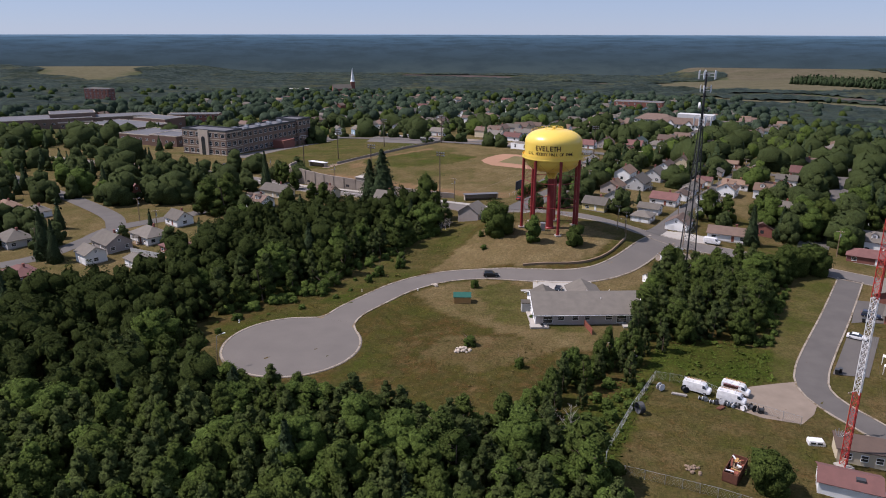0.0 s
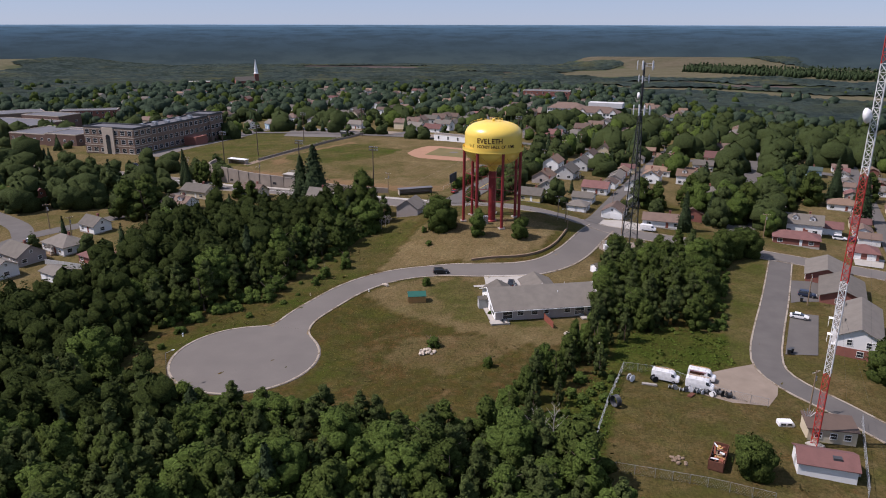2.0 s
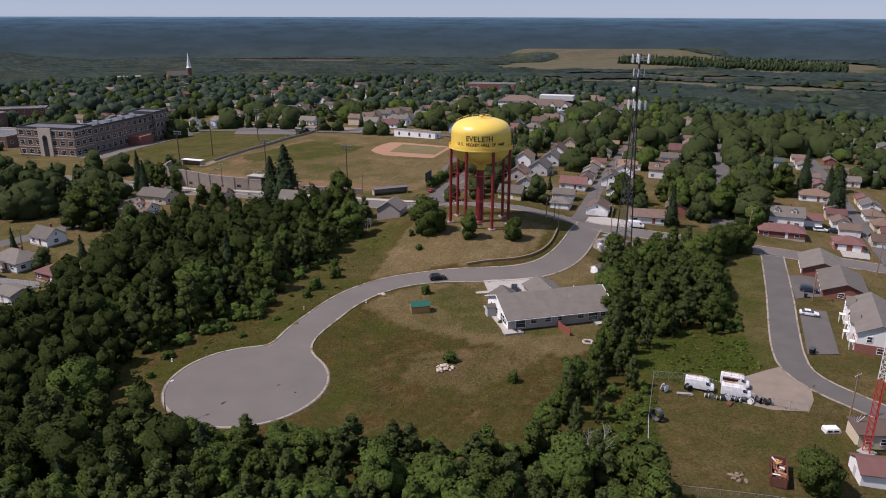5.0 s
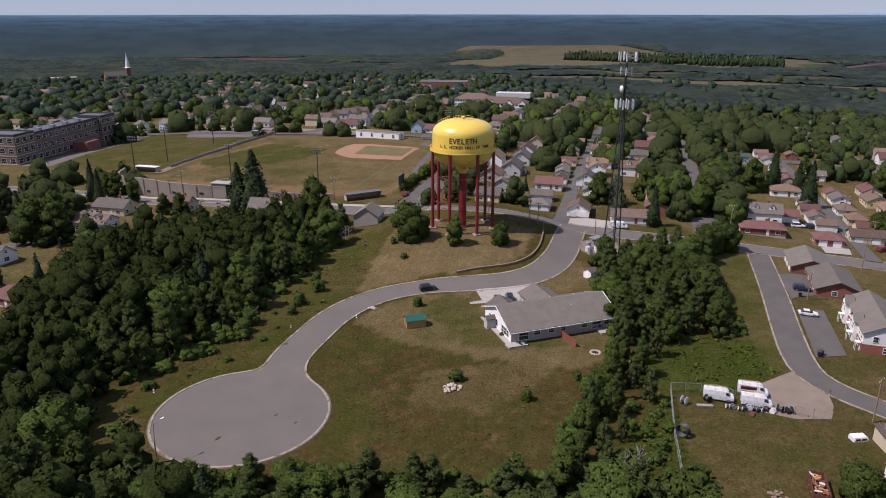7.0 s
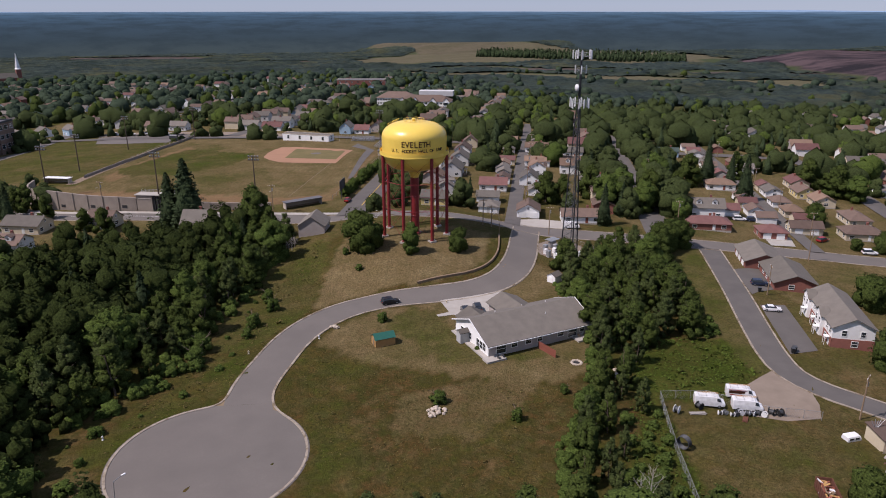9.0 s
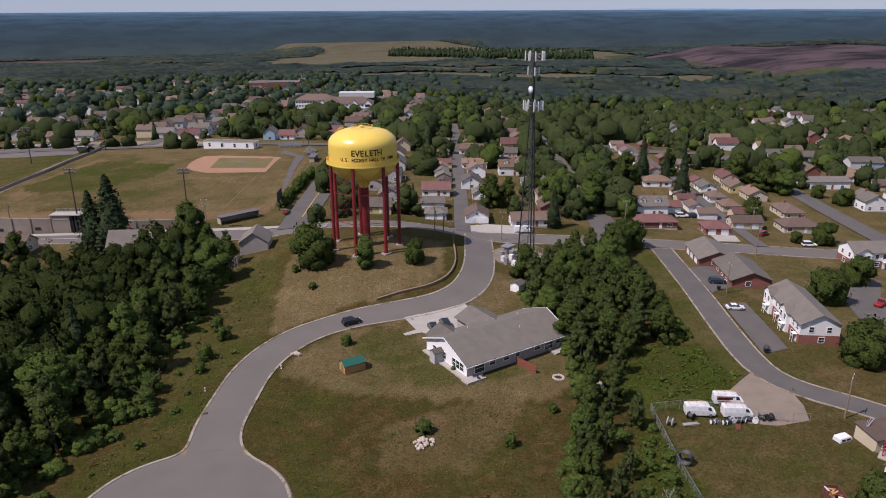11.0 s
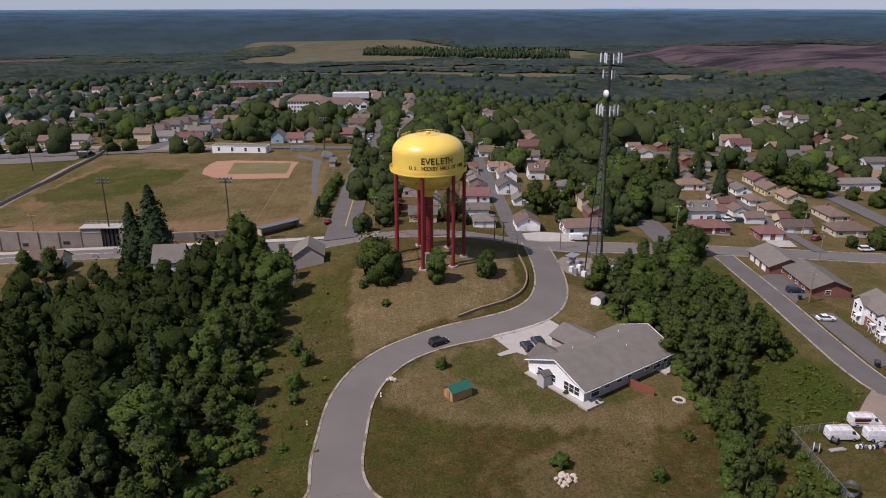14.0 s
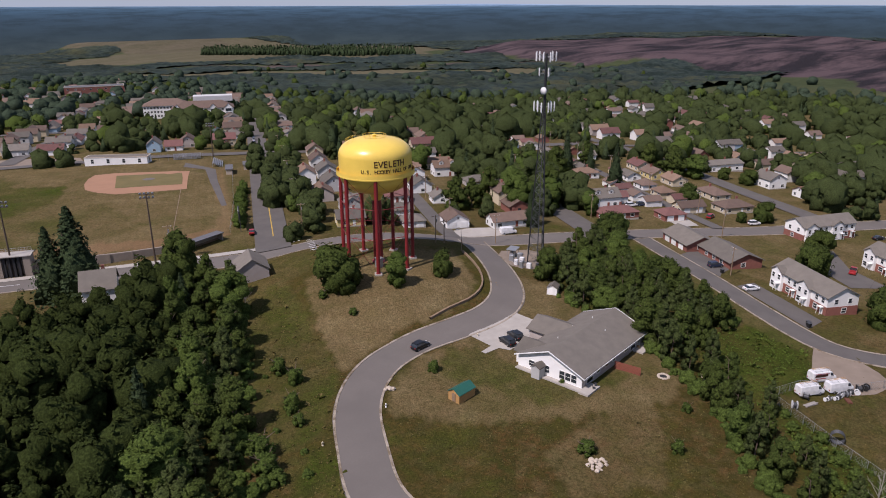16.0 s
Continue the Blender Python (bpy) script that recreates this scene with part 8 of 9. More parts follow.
vehicle("car", (110.2, 194.0), -30, "suv", CAR_BLUE, "dark blue car in the parking strip", up=0.14)
vehicle("car", (139.5, 164.0), 10, "pickup", CAR_RED, "red pick-up in the car park", up=0.14)
vehicle("car", (171.3, 207.3), -32, "suv", CAR_WHITE, "white car parked along the street", up=0.2)
vehicle("car", (167.5, 222.6), 5, "suv", CAR_RED, "dark red car in a driveway", up=0.1)
vehicle("car", (187.6, 169.7), -30, "car", CAR_BLACK, "black car on the street", up=0.14)
vehicle("car", (20.4, 309.9), 61, "car", CAR_RED, "red car on the avenue beside the field", up=0.33)
vehicle("car", (-49.6, 551), 150, "pickup", CAR_WHITE, "white pick-up parked behind the ball field", up=0.2)
vehicle("car", (-40.5, 544), 150, "pickup", CAR_WHITE, "white pick-up parked behind the ball field", up=0.2)
vehicle("car", (9.2, 482), -38, "car", CAR_BLUE, "blue car parked beside the white field house", up=0.2)
vehicle("van", (86.0, 255.8), -28, "van", CAR_WHITE, "white camper van parked by the bungalow", "van", 0.16)
vehicle("car", (157.0, 251.0), -28, "suv", CAR_WHITE, "white car in front of a garage", up=0.1)
vehicle("car", (161.5, 249.0), -28, "suv", CAR_BLUE, "dark car in the alley", up=0.1)
vehicle("car", (-105.0, 222.0), 20, "suv", CAR_WHITE, "white car parked behind a garage", up=0.1)
vehicle("car", (-133.0, 262.0), 40, "car", CAR_WHITE, "white car on the western street", up=0.14)
for k, (a, b, paint) in enumerate(((4.2, 63, CAR_BLACK), (-4.0, 66, CAR_SILVER), (4.2, 92, CAR_SILVER), (-4, 190, CAR_WHITE), (-4, 204, CAR_BLACK), (-4, 218, CAR_SILVER), (-4, 228, CAR_BLUE), (122, 70, CAR_WHITE), (114, 96, CAR_BLACK), (122, 130, CAR_RED), (114, 40, CAR_SILVER), (61, 74, CAR_WHITE), (60, 120, CAR_BLACK))):
    x, y = grid(a, b)
    vehicle("car", (x, y), GRID_TURN + 90, ("suv", "car", "pickup")[k % 3], paint, f"{('black', 'silver', 'white', 'blue', 'red')[(CAR_BLACK, CAR_SILVER, CAR_WHITE, CAR_BLUE, CAR_RED).index(paint)]} vehicle parked along an avenue", up=0.33)
for k, (x, y, paint) in enumerate(((-60, 552, CAR_WHITE), (-70, 560, CAR_WHITE), (-52, 548, CAR_SILVER), (-140, 395, CAR_BLACK), (-126, 398, CAR_WHITE))):
    vehicle("car", (x, y), -35, ("suv", "pickup")[k % 2], paint, "parked vehicle on the far side of the fields", up=0.2)


# ---- posts, lamps, fences ----
def utility_pole(x, y, tall, arms=1, turn=0.0, lamp=False):
    top = empty("utility_pole", lift(x, y, -0.2), turn, "weathered wooden utility pole with a crossarm", "utility pole", "utility poles")
    bm = bmesh.new()
    rod(bm, (0, 0, 0), (0, 0, tall), 0.17, 0.11, 8)
    part("post", bm, WOOD, top)
    for k in range(arms):
        bm = bmesh.new()
        box(bm, -1.25, 1.25, -0.06, 0.06, tall - 0.5 - k * 0.9, tall - 0.36 - k * 0.9)
        part("crossarm", bm, WOOD, top)
        for sx in (-1.1, -0.5, 0.5, 1.1):
            bm = bmesh.new()
            rod(bm, (sx, 0, tall - 0.36 - k * 0.9), (sx, 0, tall - 0.16 - k * 0.9), 0.05, sides=6)
            part("insulator", bm, ANTENNA, top)
    bm = bmesh.new()
    rod(bm, (0.25, 0, tall - 2.3), (0.25, 0, tall - 1.3), 0.2, sides=10)
    part("transformer", bm, STEEL, top)
    if lamp:
        bm = bmesh.new()
        rod(bm, (0, 0, tall - 2.6), (0, -1.8, tall - 2.0), 0.04, sides=6)
        box(bm, -0.12, 0.12, -2.3, -1.7, tall - 2.08, tall - 1.94)
        part("street_lamp_arm", bm, STEEL, top)


POLES = ((74.0, 132.5, 9.5, 25), (52.4, 256.4, 9, -25), (55.0, 255.4, 7.5, -25), (74.7, 251.6, 10, -30), (143.7, 207.2, 10.5, -32), (106.5, 187.5, 9, 60), (-8, 308, 10, -25), (-66, 338, 10, -35), (-104, 362, 10, -25), (-119, 262, 9, 30), (-150, 236, 10, 40), (-133, 277, 10, 40))
for x, y, tall, turn in POLES:
    utility_pole(x, y, tall, 1, turn, x < 0)
for a, step in ((59, 34), (8, 38), (114, 40), (160, 36)):
    for k in range(5):
        x, y = grid(a, 14 + step * k)
        utility_pole(x, y, 9.5, 1, GRID_TURN)


def field_light(x, y, tall, turn=0.0):
    top = empty("floodlight_pole", lift(x, y, -0.2), turn, "tall wooden ball field pole with a bank of floodlights", "floodlight pole", "ball field lights")
    bm = bmesh.new()
    rod(bm, (0, 0, 0), (0, 0, tall), 0.28, 0.17, 10)
    part("post", bm, WOOD_POLE, top)
    for z in (tall - 0.35, tall - 1.45):
        bm = bmesh.new()
        box(bm, -2.0, 2.0, -0.07, 0.07, z - 0.08, z + 0.08)
        part("crossarm", bm, WOOD_POLE, top)
        for k in range(4):
            bm = bmesh.new()
            lathe(bm, [(0.12, -0.25), (0.34, 0.15), (0.36, 0.3), (0.0, 0.32)], 12)
            bmesh.ops.transform(bm, matrix=Matrix.Translation((-1.65 + 1.1 * k, 0.25, z + 0.3)) @ Matrix.Rotation(math.radians(-110), 4, "X"), verts=bm.verts)
            part("floodlight", bm, STEEL, top, "grey bowl floodlight", True)


for x, y, tall in ((-14.0, 304.8, 21.5), (-46.1, 323.2, 21.5), (-87.5, 366, 20.5), (70, 430, 19), (-24, 500, 19), (-60, 470, 18), (-79.7, 415.7, 17)):
    field_light(x, y, tall, -30)


def lamp_post(x, y, tall, turn):
    top = empty("street_lamp", lift(x, y, -0.1), turn, "street lamp on a dark post beside the turning circle", "street lamp")
    bm = bmesh.new()
    rod(bm, (0, 0, 0), (0, 0, tall * 0.55), 0.13, 0.12, 8)
    part("post", bm, WOOD, top)
    bm = bmesh.new()
    rod(bm, (0, 0, tall * 0.5), (0.3, 0, tall), 0.06, 0.05, 6)
    rod(bm, (0.3, 0, tall), (1.7, 0, tall + 0.25), 0.045, sides=6)
    part("arm", bm, STEEL, top)
    bm = bmesh.new()
    box(bm, 1.6, 2.25, -0.14, 0.14, tall + 0.2, tall + 0.34)
    part("lamp_head", bm, ANTENNA, top, "pale lamp head")


lamp_post(-55.6, 151.5, 7.6, 35)
lamp_post(53.5, 246.5, 7.0, 180)


def hydrant(x, y, mat, label):
    top = empty("fire_hydrant", lift(x, y, 0), 0, label, "fire hydrant", "fire hydrants")
    bm = bmesh.new()
    lathe(bm, [(0.2, -0.1), (0.2, 0.06), (0.13, 0.08), (0.13, 0.62), (0.18, 0.64), (0.17, 0.7), (0.08, 0.84), (0.0, 0.88)], 14)
    part("barrel", bm, mat, top, "", True)
    for s in (-1, 1):
        bm = bmesh.new()
        rod(bm, (s * 0.1, 0, 0.48), (s * 0.24, 0, 0.48), 0.07, sides=8)
        part("outlet_cap", bm, mat, top)


hydrant(-30.6, 199.8, CREAM, "pale yellow fire hydrant in the roadside grass")
hydrant(-58.9, 176, ANTENNA, "white utility stub beside the turning circle")
hydrant(20.5, 209.6, CREAM, "pale fire hydrant on the lawn edge")
hydrant(-14.5, 201.5, ANTENNA, "white utility stub on the lawn")


def mesh_fence(points, tall, label, spacing=3.0, rails=True, mat=None, wires=True):
    """A chain-link fence: posts, rails and a thin wire net."""
    mat = mat or STEEL
    x0, y0 = points[0]
    top = empty("fence", lift(x0, y0, 0), 0, label, "fence")
    org = Vector(lift(x0, y0, 0))
    line = [Vector(p) for p in points]
    stops = []
    for a, b in zip(line, line[1:]):
        n = max(1, round((b - a).length / spacing))
        stops += [a.lerp(b, k / n) for k in range(n)]
    stops.append(line[-1])
    tips = [Vector(lift(p.x, p.y, 0)) - org for p in stops]
    for p in tips:
        bm = bmesh.new()
        rod(bm, p - Vector((0, 0, 0.3)), p + Vector((0, 0, tall + 0.05)), 0.045, sides=6)
        part("post", bm, mat, top)
    for a, b in zip(tips, tips[1:]):
        bm = bmesh.new()
        rod(bm, a + Vector((0, 0, tall)), b + Vector((0, 0, tall)), 0.03, sides=5)
        part("rail", bm, mat, top)
        if wires:
            bm = bmesh.new()
            n = max(3, int((b - a).length / 0.42))
            for k in range(n + 1):
                p = a.lerp(b, k / n)
                q = a.lerp(b, min(1, (k + 3) / n))
                rod(bm, p + Vector((0, 0, 0.05)), q + Vector((0, 0, tall)), 0.009, sides=3)
                rod(bm, q + Vector((0, 0, 0.05)), p + Vector((0, 0, tall)), 0.009, sides=3)
            part("wire_net", bm, mat, top)


mesh_fence([(66.5, 134.6), (58, 139.5), (50.7, 148.2), (42.0, 151.0), (37.4, 142.7), (33.6, 135.8), (26.6, 121.4), (25.6, 116.6), (35, 113.1), (42.8, 110), (52, 105.5)], 1.9, "chain-link fence round the weedy storage yard")
mesh_fence([(82.2, 128.3), (75, 116.8), (68.2, 105.9)], 1.9, "chain-link fence beside the side street")
mesh_fence([(61.5, 234), (64.8, 228.8), (76, 227.2), (79.5, 232), (77.5, 240.5)], 2.0, "chain-link fence round the radio tower pad")
mesh_fence([(-80, 384), (-57.2, 434), (-22.5, 520)], 1.4, "wire fence between two ball fields", 6, True, None, False)
mesh_fence([(16, 316), (34, 346), (58, 390), (66, 404)], 1.6, "wire fence along the outfield", 5, True, None, False)
mesh_fence([(74, 440), (60, 448), (48, 452)], 3.0, "tall wire backstop fence behind home plate", 4, True, None, False)


# ---- ball field buildings ----
def wall_strip(points, tall, thick, mat, label, name="retaining_wall"):
    line = [p for p in curve_through(points, 3.0)]
    ob = ribbon(name, line, -thick / 2, thick / 2, tall, mat, tall + 0.5)
    return tagged(ob, label, "wall", kind="structure")


def field_wall():
    """The tall concrete wall that holds the ball field above the street, lower towards the avenue, with buttresses and small drain openings."""
    stops = [(-91.5, 366, 7.4), (-92.4, 356, 7.4), (-88.6, 348, 7.2), (-75.5, 338.2, 6.0), (-60, 329, 5.3), (-44, 322.9, 4.8), (-27.6, 316.9, 3.2), (-19, 314.2, 2.7), (-8, 312.0, 2.2)]
    line = curve_through([p[:2] for p in stops], 2.0)
    tops = np.interp(np.arange(len(line)), np.linspace(0, len(line) - 1, len(stops)), [p[2] for p in stops])
    top = empty("field_wall", lift(-60, 329, 0), 0, "tall weathered concrete wall holding up the ball field", "wall", kind="structure")
    back = Vector((0, 0, 0)) - Vector(lift(-60, 329, 0))
    verts, faces = [], []
    for k, p in enumerate(line):
        d = (line[min(k + 1, len(line) - 1)] - line[max(k - 1, 0)]).normalized()
        side = Vector((d.y, -d.x))
        for off, z in ((0.25, -0.8), (0.25, tops[k]), (-0.45, tops[k]), (-0.45, -0.8)):
            verts.append(Vector((*(p + side * off), float(height(*p)) + z)) + back)
        if k:
            a, b = 4 * k - 4, 4 * k
            faces += [(a + j, b + j, b + (j + 1) % 4, a + (j + 1) % 4) for j in range(3)]
    me = bpy.data.meshes.new("panel")
    me.from_pydata([tuple(v) for v in verts], [], faces)
    me.materials.append(FIELD_CONCRETE)
    piece("panel", me, top)
    for k in range(2, len(line) - 2, 3):
        d = (line[k + 1] - line[k - 1]).normalized()
        at = line[k] + Vector((d.y, -d.x)) * 0.3
        bm = bmesh.new()
        box(bm, -0.22, 0.22, -0.18, 0.18, -0.6, tops[k] + 0.12, Matrix.Translation(Vector((at.x, at.y, float(height(*at)))) + back) @ Matrix.Rotation(math.atan2(d.y, d.x), 4, "Z"))
        part("buttress", bm, FIELD_CONCRETE, top)
        if k % 6 == 2 and tops[k] > 3.5:
            at = line[k + 1] + Vector((d.y, -d.x)) * 0.27
            bm = bmesh.new()
            box(bm, -0.9, 0.9, -0.04, 0.04, 1.2, 2.2, Matrix.Translation(Vector((at.x, at.y, float(height(*at)))) + back) @ Matrix.Rotation(math.atan2(d.y, d.x), 4, "Z"))
            part("vent", bm, DARK, top, "dark barred opening")


field_wall()


wall_strip([(-76.3, 396), (-64.4, 418.5), (-52.8, 441), (-35.7, 481), (-23.5, 515)], 1.3, 0.3, FIELD_CONCRETE, "low concrete wall between two ball fields")
wall_strip([(17, 222.0), (24, 222.4), (31, 222.5), (37, 224.2), (42, 227.6), (46.6, 233.2), (50.4, 240.2), (53, 245.5)], 0.7, 0.4, WOOD, "low timber retaining wall along the lane")


def dugout(at, turn, L, label, cover=ROOF_FLAT):
    top = empty("dugout", lift(*at, 0), turn, label, "dugout", "ball field buildings")
    bm = bmesh.new()
    box(bm, -L / 2, L / 2, 1.2, 1.4, -0.5, 2.4)
    box(bm, -L / 2, -L / 2 + 0.2, -1.2, 1.2, -0.5, 2.4)
    box(bm, L / 2 - 0.2, L / 2, -1.2, 1.2, -0.5, 2.4)
    part("wall", bm, STONE, top)
    bm = bmesh.new()
    box(bm, -L / 2 - 0.3, L / 2 + 0.3, -1.6, 1.7, 2.4, 2.6)
    part("roof", bm, cover, top)
    bm = bmesh.new()
    box(bm, -L / 2 + 0.3, L / 2 - 0.3, 0.6, 1.1, -0.2, 0.45)
    part("bench", bm, WOOD, top)


dugout((-86, 391), -30, 11, "low concrete dugout with a pale roof", ANTENNA)
dugout((3.5, 310.6), 14, 14.5, "long low concrete dugout with a flat grey roof")
dugout((62, 400), 61, 10, "covered dugout behind the wire fence")
dugout((73, 404), 61, 8, "covered dugout beside the avenue")


def press_box():
    top = empty("ticket_booth", lift(-46.5, 324.6, 0), -28, "concrete ticket booth with a flat roof and dark gates", "ticket booth")
    for x0, x1 in ((-7.2, -1.2), (4.2, 6.0)):
        bm = bmesh.new()
        box(bm, x0, x1, -2.2, 2.0, -0.8, 6.0)
        part("wall", bm, FIELD_CONCRETE, top)
    bm = bmesh.new()
    box(bm, -7.6, 6.4, -2.5, 2.3, 6.0, 6.25)
    part("roof", bm, CONCRETE, top, "pale flat roof slab")
    bm = bmesh.new()
    box(bm, -6.4, -1.6, -2.3, -2.15, 4.6, 4.9)
    part("sill", bm, CONCRETE, top)
    for k in range(9):
        bm = bmesh.new()
        rod(bm, (-7 + 1.6 * k, 1.8, 6.2), (-7 + 1.6 * k, 1.8, 7.3), 0.05, sides=4)
        part("rail_post", bm, STEEL, top)
    for z in (6.75, 7.3):
        bm = bmesh.new()
        rod(bm, (-7, 1.8, z), (5.8, 1.8, z), 0.05, sides=4)
        part("rail", bm, STEEL, top)
    for x in (-0.6, 0.6, 1.8, 3.0):
        bm = bmesh.new()
        box(bm, x - 0.32, x + 0.32, -1.9, 1.6, -0.6, 5.9)
        part("gate", bm, DARK, top, "dark gate leaf")


press_box()


def scoreboard(x, y, turn, label, z0=3.4, w=7.5, h=3.8):
    top = empty("scoreboard", lift(x, y, 0), turn, label, "scoreboard")
    for s in (-0.38, 0.38):
        bm = bmesh.new()
        box(bm, s * w - 0.12, s * w + 0.12, -0.12, 0.12, -0.5, z0 + h)
        part("post", bm, STEEL_DARK, top)
    bm = bmesh.new()
    box(bm, -w / 2, w / 2, 0.14, 0.4, z0, z0 + h)
    part("board", bm, STEEL_DARK, top, "dark scoreboard panel")
    bm = bmesh.new()
    box(bm, -w / 2 + 0.3, w / 2 - 0.3, 0.4, 0.46, z0 + h - 0.9, z0 + h - 0.35)
    part("title_bar", bm, PAINT_WHITE, top)


scoreboard(20.7, 317.5, 62, "dark scoreboard standing behind the outfield fence")
scoreboard(-36, 492, 150, "small dark scoreboard at the far field", 2.5, 5, 2.4)


def bleachers(at, turn, L, rows, label):
    top = empty("bleachers", lift(*at, 0), turn, label, "bleachers", "bleachers")
    for k in range(rows):
        bm = bmesh.new()
        box(bm, -L / 2, L / 2, k * 0.75, k * 0.75 + 0.35, 0.4 + 0.38 * k, 0.46 + 0.38 * k)
        part("seat_plank", bm, STEEL, top)
        bm = bmesh.new()
        box(bm, -L / 2, L / 2, k * 0.75 + 0.35, k * 0.75 + 0.7, 0.1 + 0.38 * k, 0.15 + 0.38 * k)
        part("foot_plank", bm, STEEL, top)
    for k in range(4):
        u = -L / 2 + 0.3 + (L - 0.6) * k / 3
        bm = bmesh.new()
        rod(bm, (u, 0, -0.5), (u, rows * 0.75, 0.38 * rows), 0.05, sides=5)
        rod(bm, (u, rows * 0.75, -0.5), (u, rows * 0.75, 0.38 * rows), 0.05, sides=5)
        part("frame", bm, STEEL, top)


bleachers((64, 446), GRID_TURN, 13, 6, "grey metal bleachers behind the home plate")
bleachers((70, 421), GRID_TURN + 90, 14, 6, "grey metal bleachers beside the avenue")


# ---- sheds and small things round the lane house ----
def shed(at, turn, L, W, H, rise, wall, roof, label):
    top = empty("shed", lift(*at, 0), turn, label, "shed")
    bm = bmesh.new()
    gable_walls(bm, L, W, H, rise)
    part("wall", bm, wall, top)
    bm = bmesh.new()
    roof_shell(bm, L, W, H, rise, 0.2, False, 0.1)
    part("roof", bm, roof, top)
    door(0.95, 1.8, WOOD if wall is not WHITE else WHITE, top, on_side("w", 0, 0.05, L, W))
    bm = bmesh.new()
    for u in (-L / 2 - 0.02, L / 2 + 0.02):
        for v in (-W / 2, W / 2):
            rod(bm, (u, v, 0), (u, v, H), 0.06, sides=4)
    part("corner_trim", bm, wall, top)


shed((-1.4, 193.8), 2, 4.6, 2.9, 1.9, 0.9, WOOD_NEW, TEAL_ROOF, "small orange wooden shed with a teal metal roof")
shed((54.6, 213.4), 25, 3.2, 2.6, 2.0, 0.8, WHITE, ROOF_GREY, "small pale garden shed with a grey roof")


def board_fence(a, b, tall, mat, label):
    top = empty("board_fence", lift(*a, 0), 0, label, "fence")
    org, p, q = Vector(lift(*a, 0)), Vector(lift(*a, 0)), Vector(lift(*b, 0))
    n = int((q - p).length / 0.2)
    d = (q - p).normalized()
    ang = math.atan2(d.y, d.x)
    me = shared("board", lambda bm: box(bm, -0.09, 0.09, -0.015, 0.015, -0.1, tall), mat)
    for k in range(n):
        at = p.lerp(q, (k + 0.5) / n) - org
        piece("board", me, top, "", Matrix.Translation(at) @ Matrix.Rotation(ang, 4, "Z"))


board_fence((30.4, 179.0), (31.6, 173.4), 1.8, WOOD_RED, "red-stained board fence screening a patio")
board_fence((-118, 238), (-104, 231), 1.8, GREY_WALL, "pale board fence behind western gardens")
board_fence((-186, 275), (-168, 266), 1.6, WOOD, "brown board fence behind a bungalow")


def boulder(rng, r):
    bm = bmesh.new()
    bmesh.ops.create_icosphere(bm, subdivisions=2, radius=r)
    for v in bm.verts:
        v.co *= 1 + rng.uniform(-0.22, 0.22)
        v.co.z *= 0.7
    return bm


rock_rng = random.Random(6)


def heap(name, at, spread, count, size, mat, label, category, part_name, tall=0.5):
    top = empty(name, lift(*at, 0), 0, label, category)
    for k in range(count):
        bm = boulder(rock_rng, size * rock_rng.uniform(0.5, 1.2))
        d = spread * math.sqrt(rock_rng.random())
        t = rock_rng.uniform(0, 6.28)
        bmesh.ops.translate(bm, verts=bm.verts, vec=(d * math.cos(t), d * math.sin(t), size * 0.3 + tall * (1 - d / spread) * rock_rng.random()))
        part(part_name, bm, mat, top)


heap("rock_pile", (-0.6, 162.6), 1.9, 26, 0.42, STONE, "pile of pale field stones in the meadow", "rock pile", "rock", 0.6)
heap("rock_pile", (-9.8, 205.8), 1.0, 5, 0.55, STONE, "few large pale boulders on the lawn", "rocks", "rock", 0.2)
heap("rubble_pile", (41.0, 117.5), 1.5, 16, 0.32, DIRT, "heap of pale rubble in the storage yard", "rubble", "lump", 0.5)
heap("rubble_pile", (40, 163), 1.6, 12, 0.45, STONE, "pale stones beside the wood", "rocks", "rock", 0.3)


def fire_pit():
    top = empty("fire_pit", lift(34.7, 169.8, 0), 0, "round stone fire pit on the lawn", "fire pit")
    for k in range(14):
        bm = boulder(rock_rng, 0.3)
        a = 2 * math.pi * k / 14
        bmesh.ops.translate(bm, verts=bm.verts, vec=(1.05 * math.cos(a), 1.05 * math.sin(a), 0.12))
        part("stone", bm, STONE, top)
    bm = bmesh.new()
    lathe(bm, [(0.0, 0.05), (0.75, 0.06), (0.8, 0.02)], 20)
    part("ash", bm, DARK, top)


fire_pit()


def garden_chair(at, turn, mat, label):
    top = empty("garden_chair", lift(*at, 0.28), turn, label, "garden chair", "garden chairs")
    bm = bmesh.new()
    box(bm, -0.28, 0.28, -0.28, 0.28, 0.4, 0.46)
    part("seat", bm, mat, top)
    bm = bmesh.new()
    box(bm, -0.28, 0.28, 0.24, 0.3, 0.46, 1.0)
    part("backrest", bm, mat, top)
    for sx in (-0.25, 0.25):
        for sy in (-0.25, 0.25):
            bm = bmesh.new()
            rod(bm, (sx, sy, 0), (sx, sy, 0.42), 0.025, sides=6)
            part("leg", bm, mat, top)


for x, y, t, m, w in ((40.2, 180.4, 20, ANTENNA, "white"), (41.6, 179.8, 100, WOOD, "brown"), (42.8, 180.6, 200, ANTENNA, "white"), (41.9, 181.6, 300, WOOD, "brown"), (19.6, 176.9, 40, STEEL_DARK, "dark"), (20.8, 177.3, 120, STEEL_DARK, "dark")):
    garden_chair((x, y), t, m, f"{w} garden chair on the terrace of the lane house")


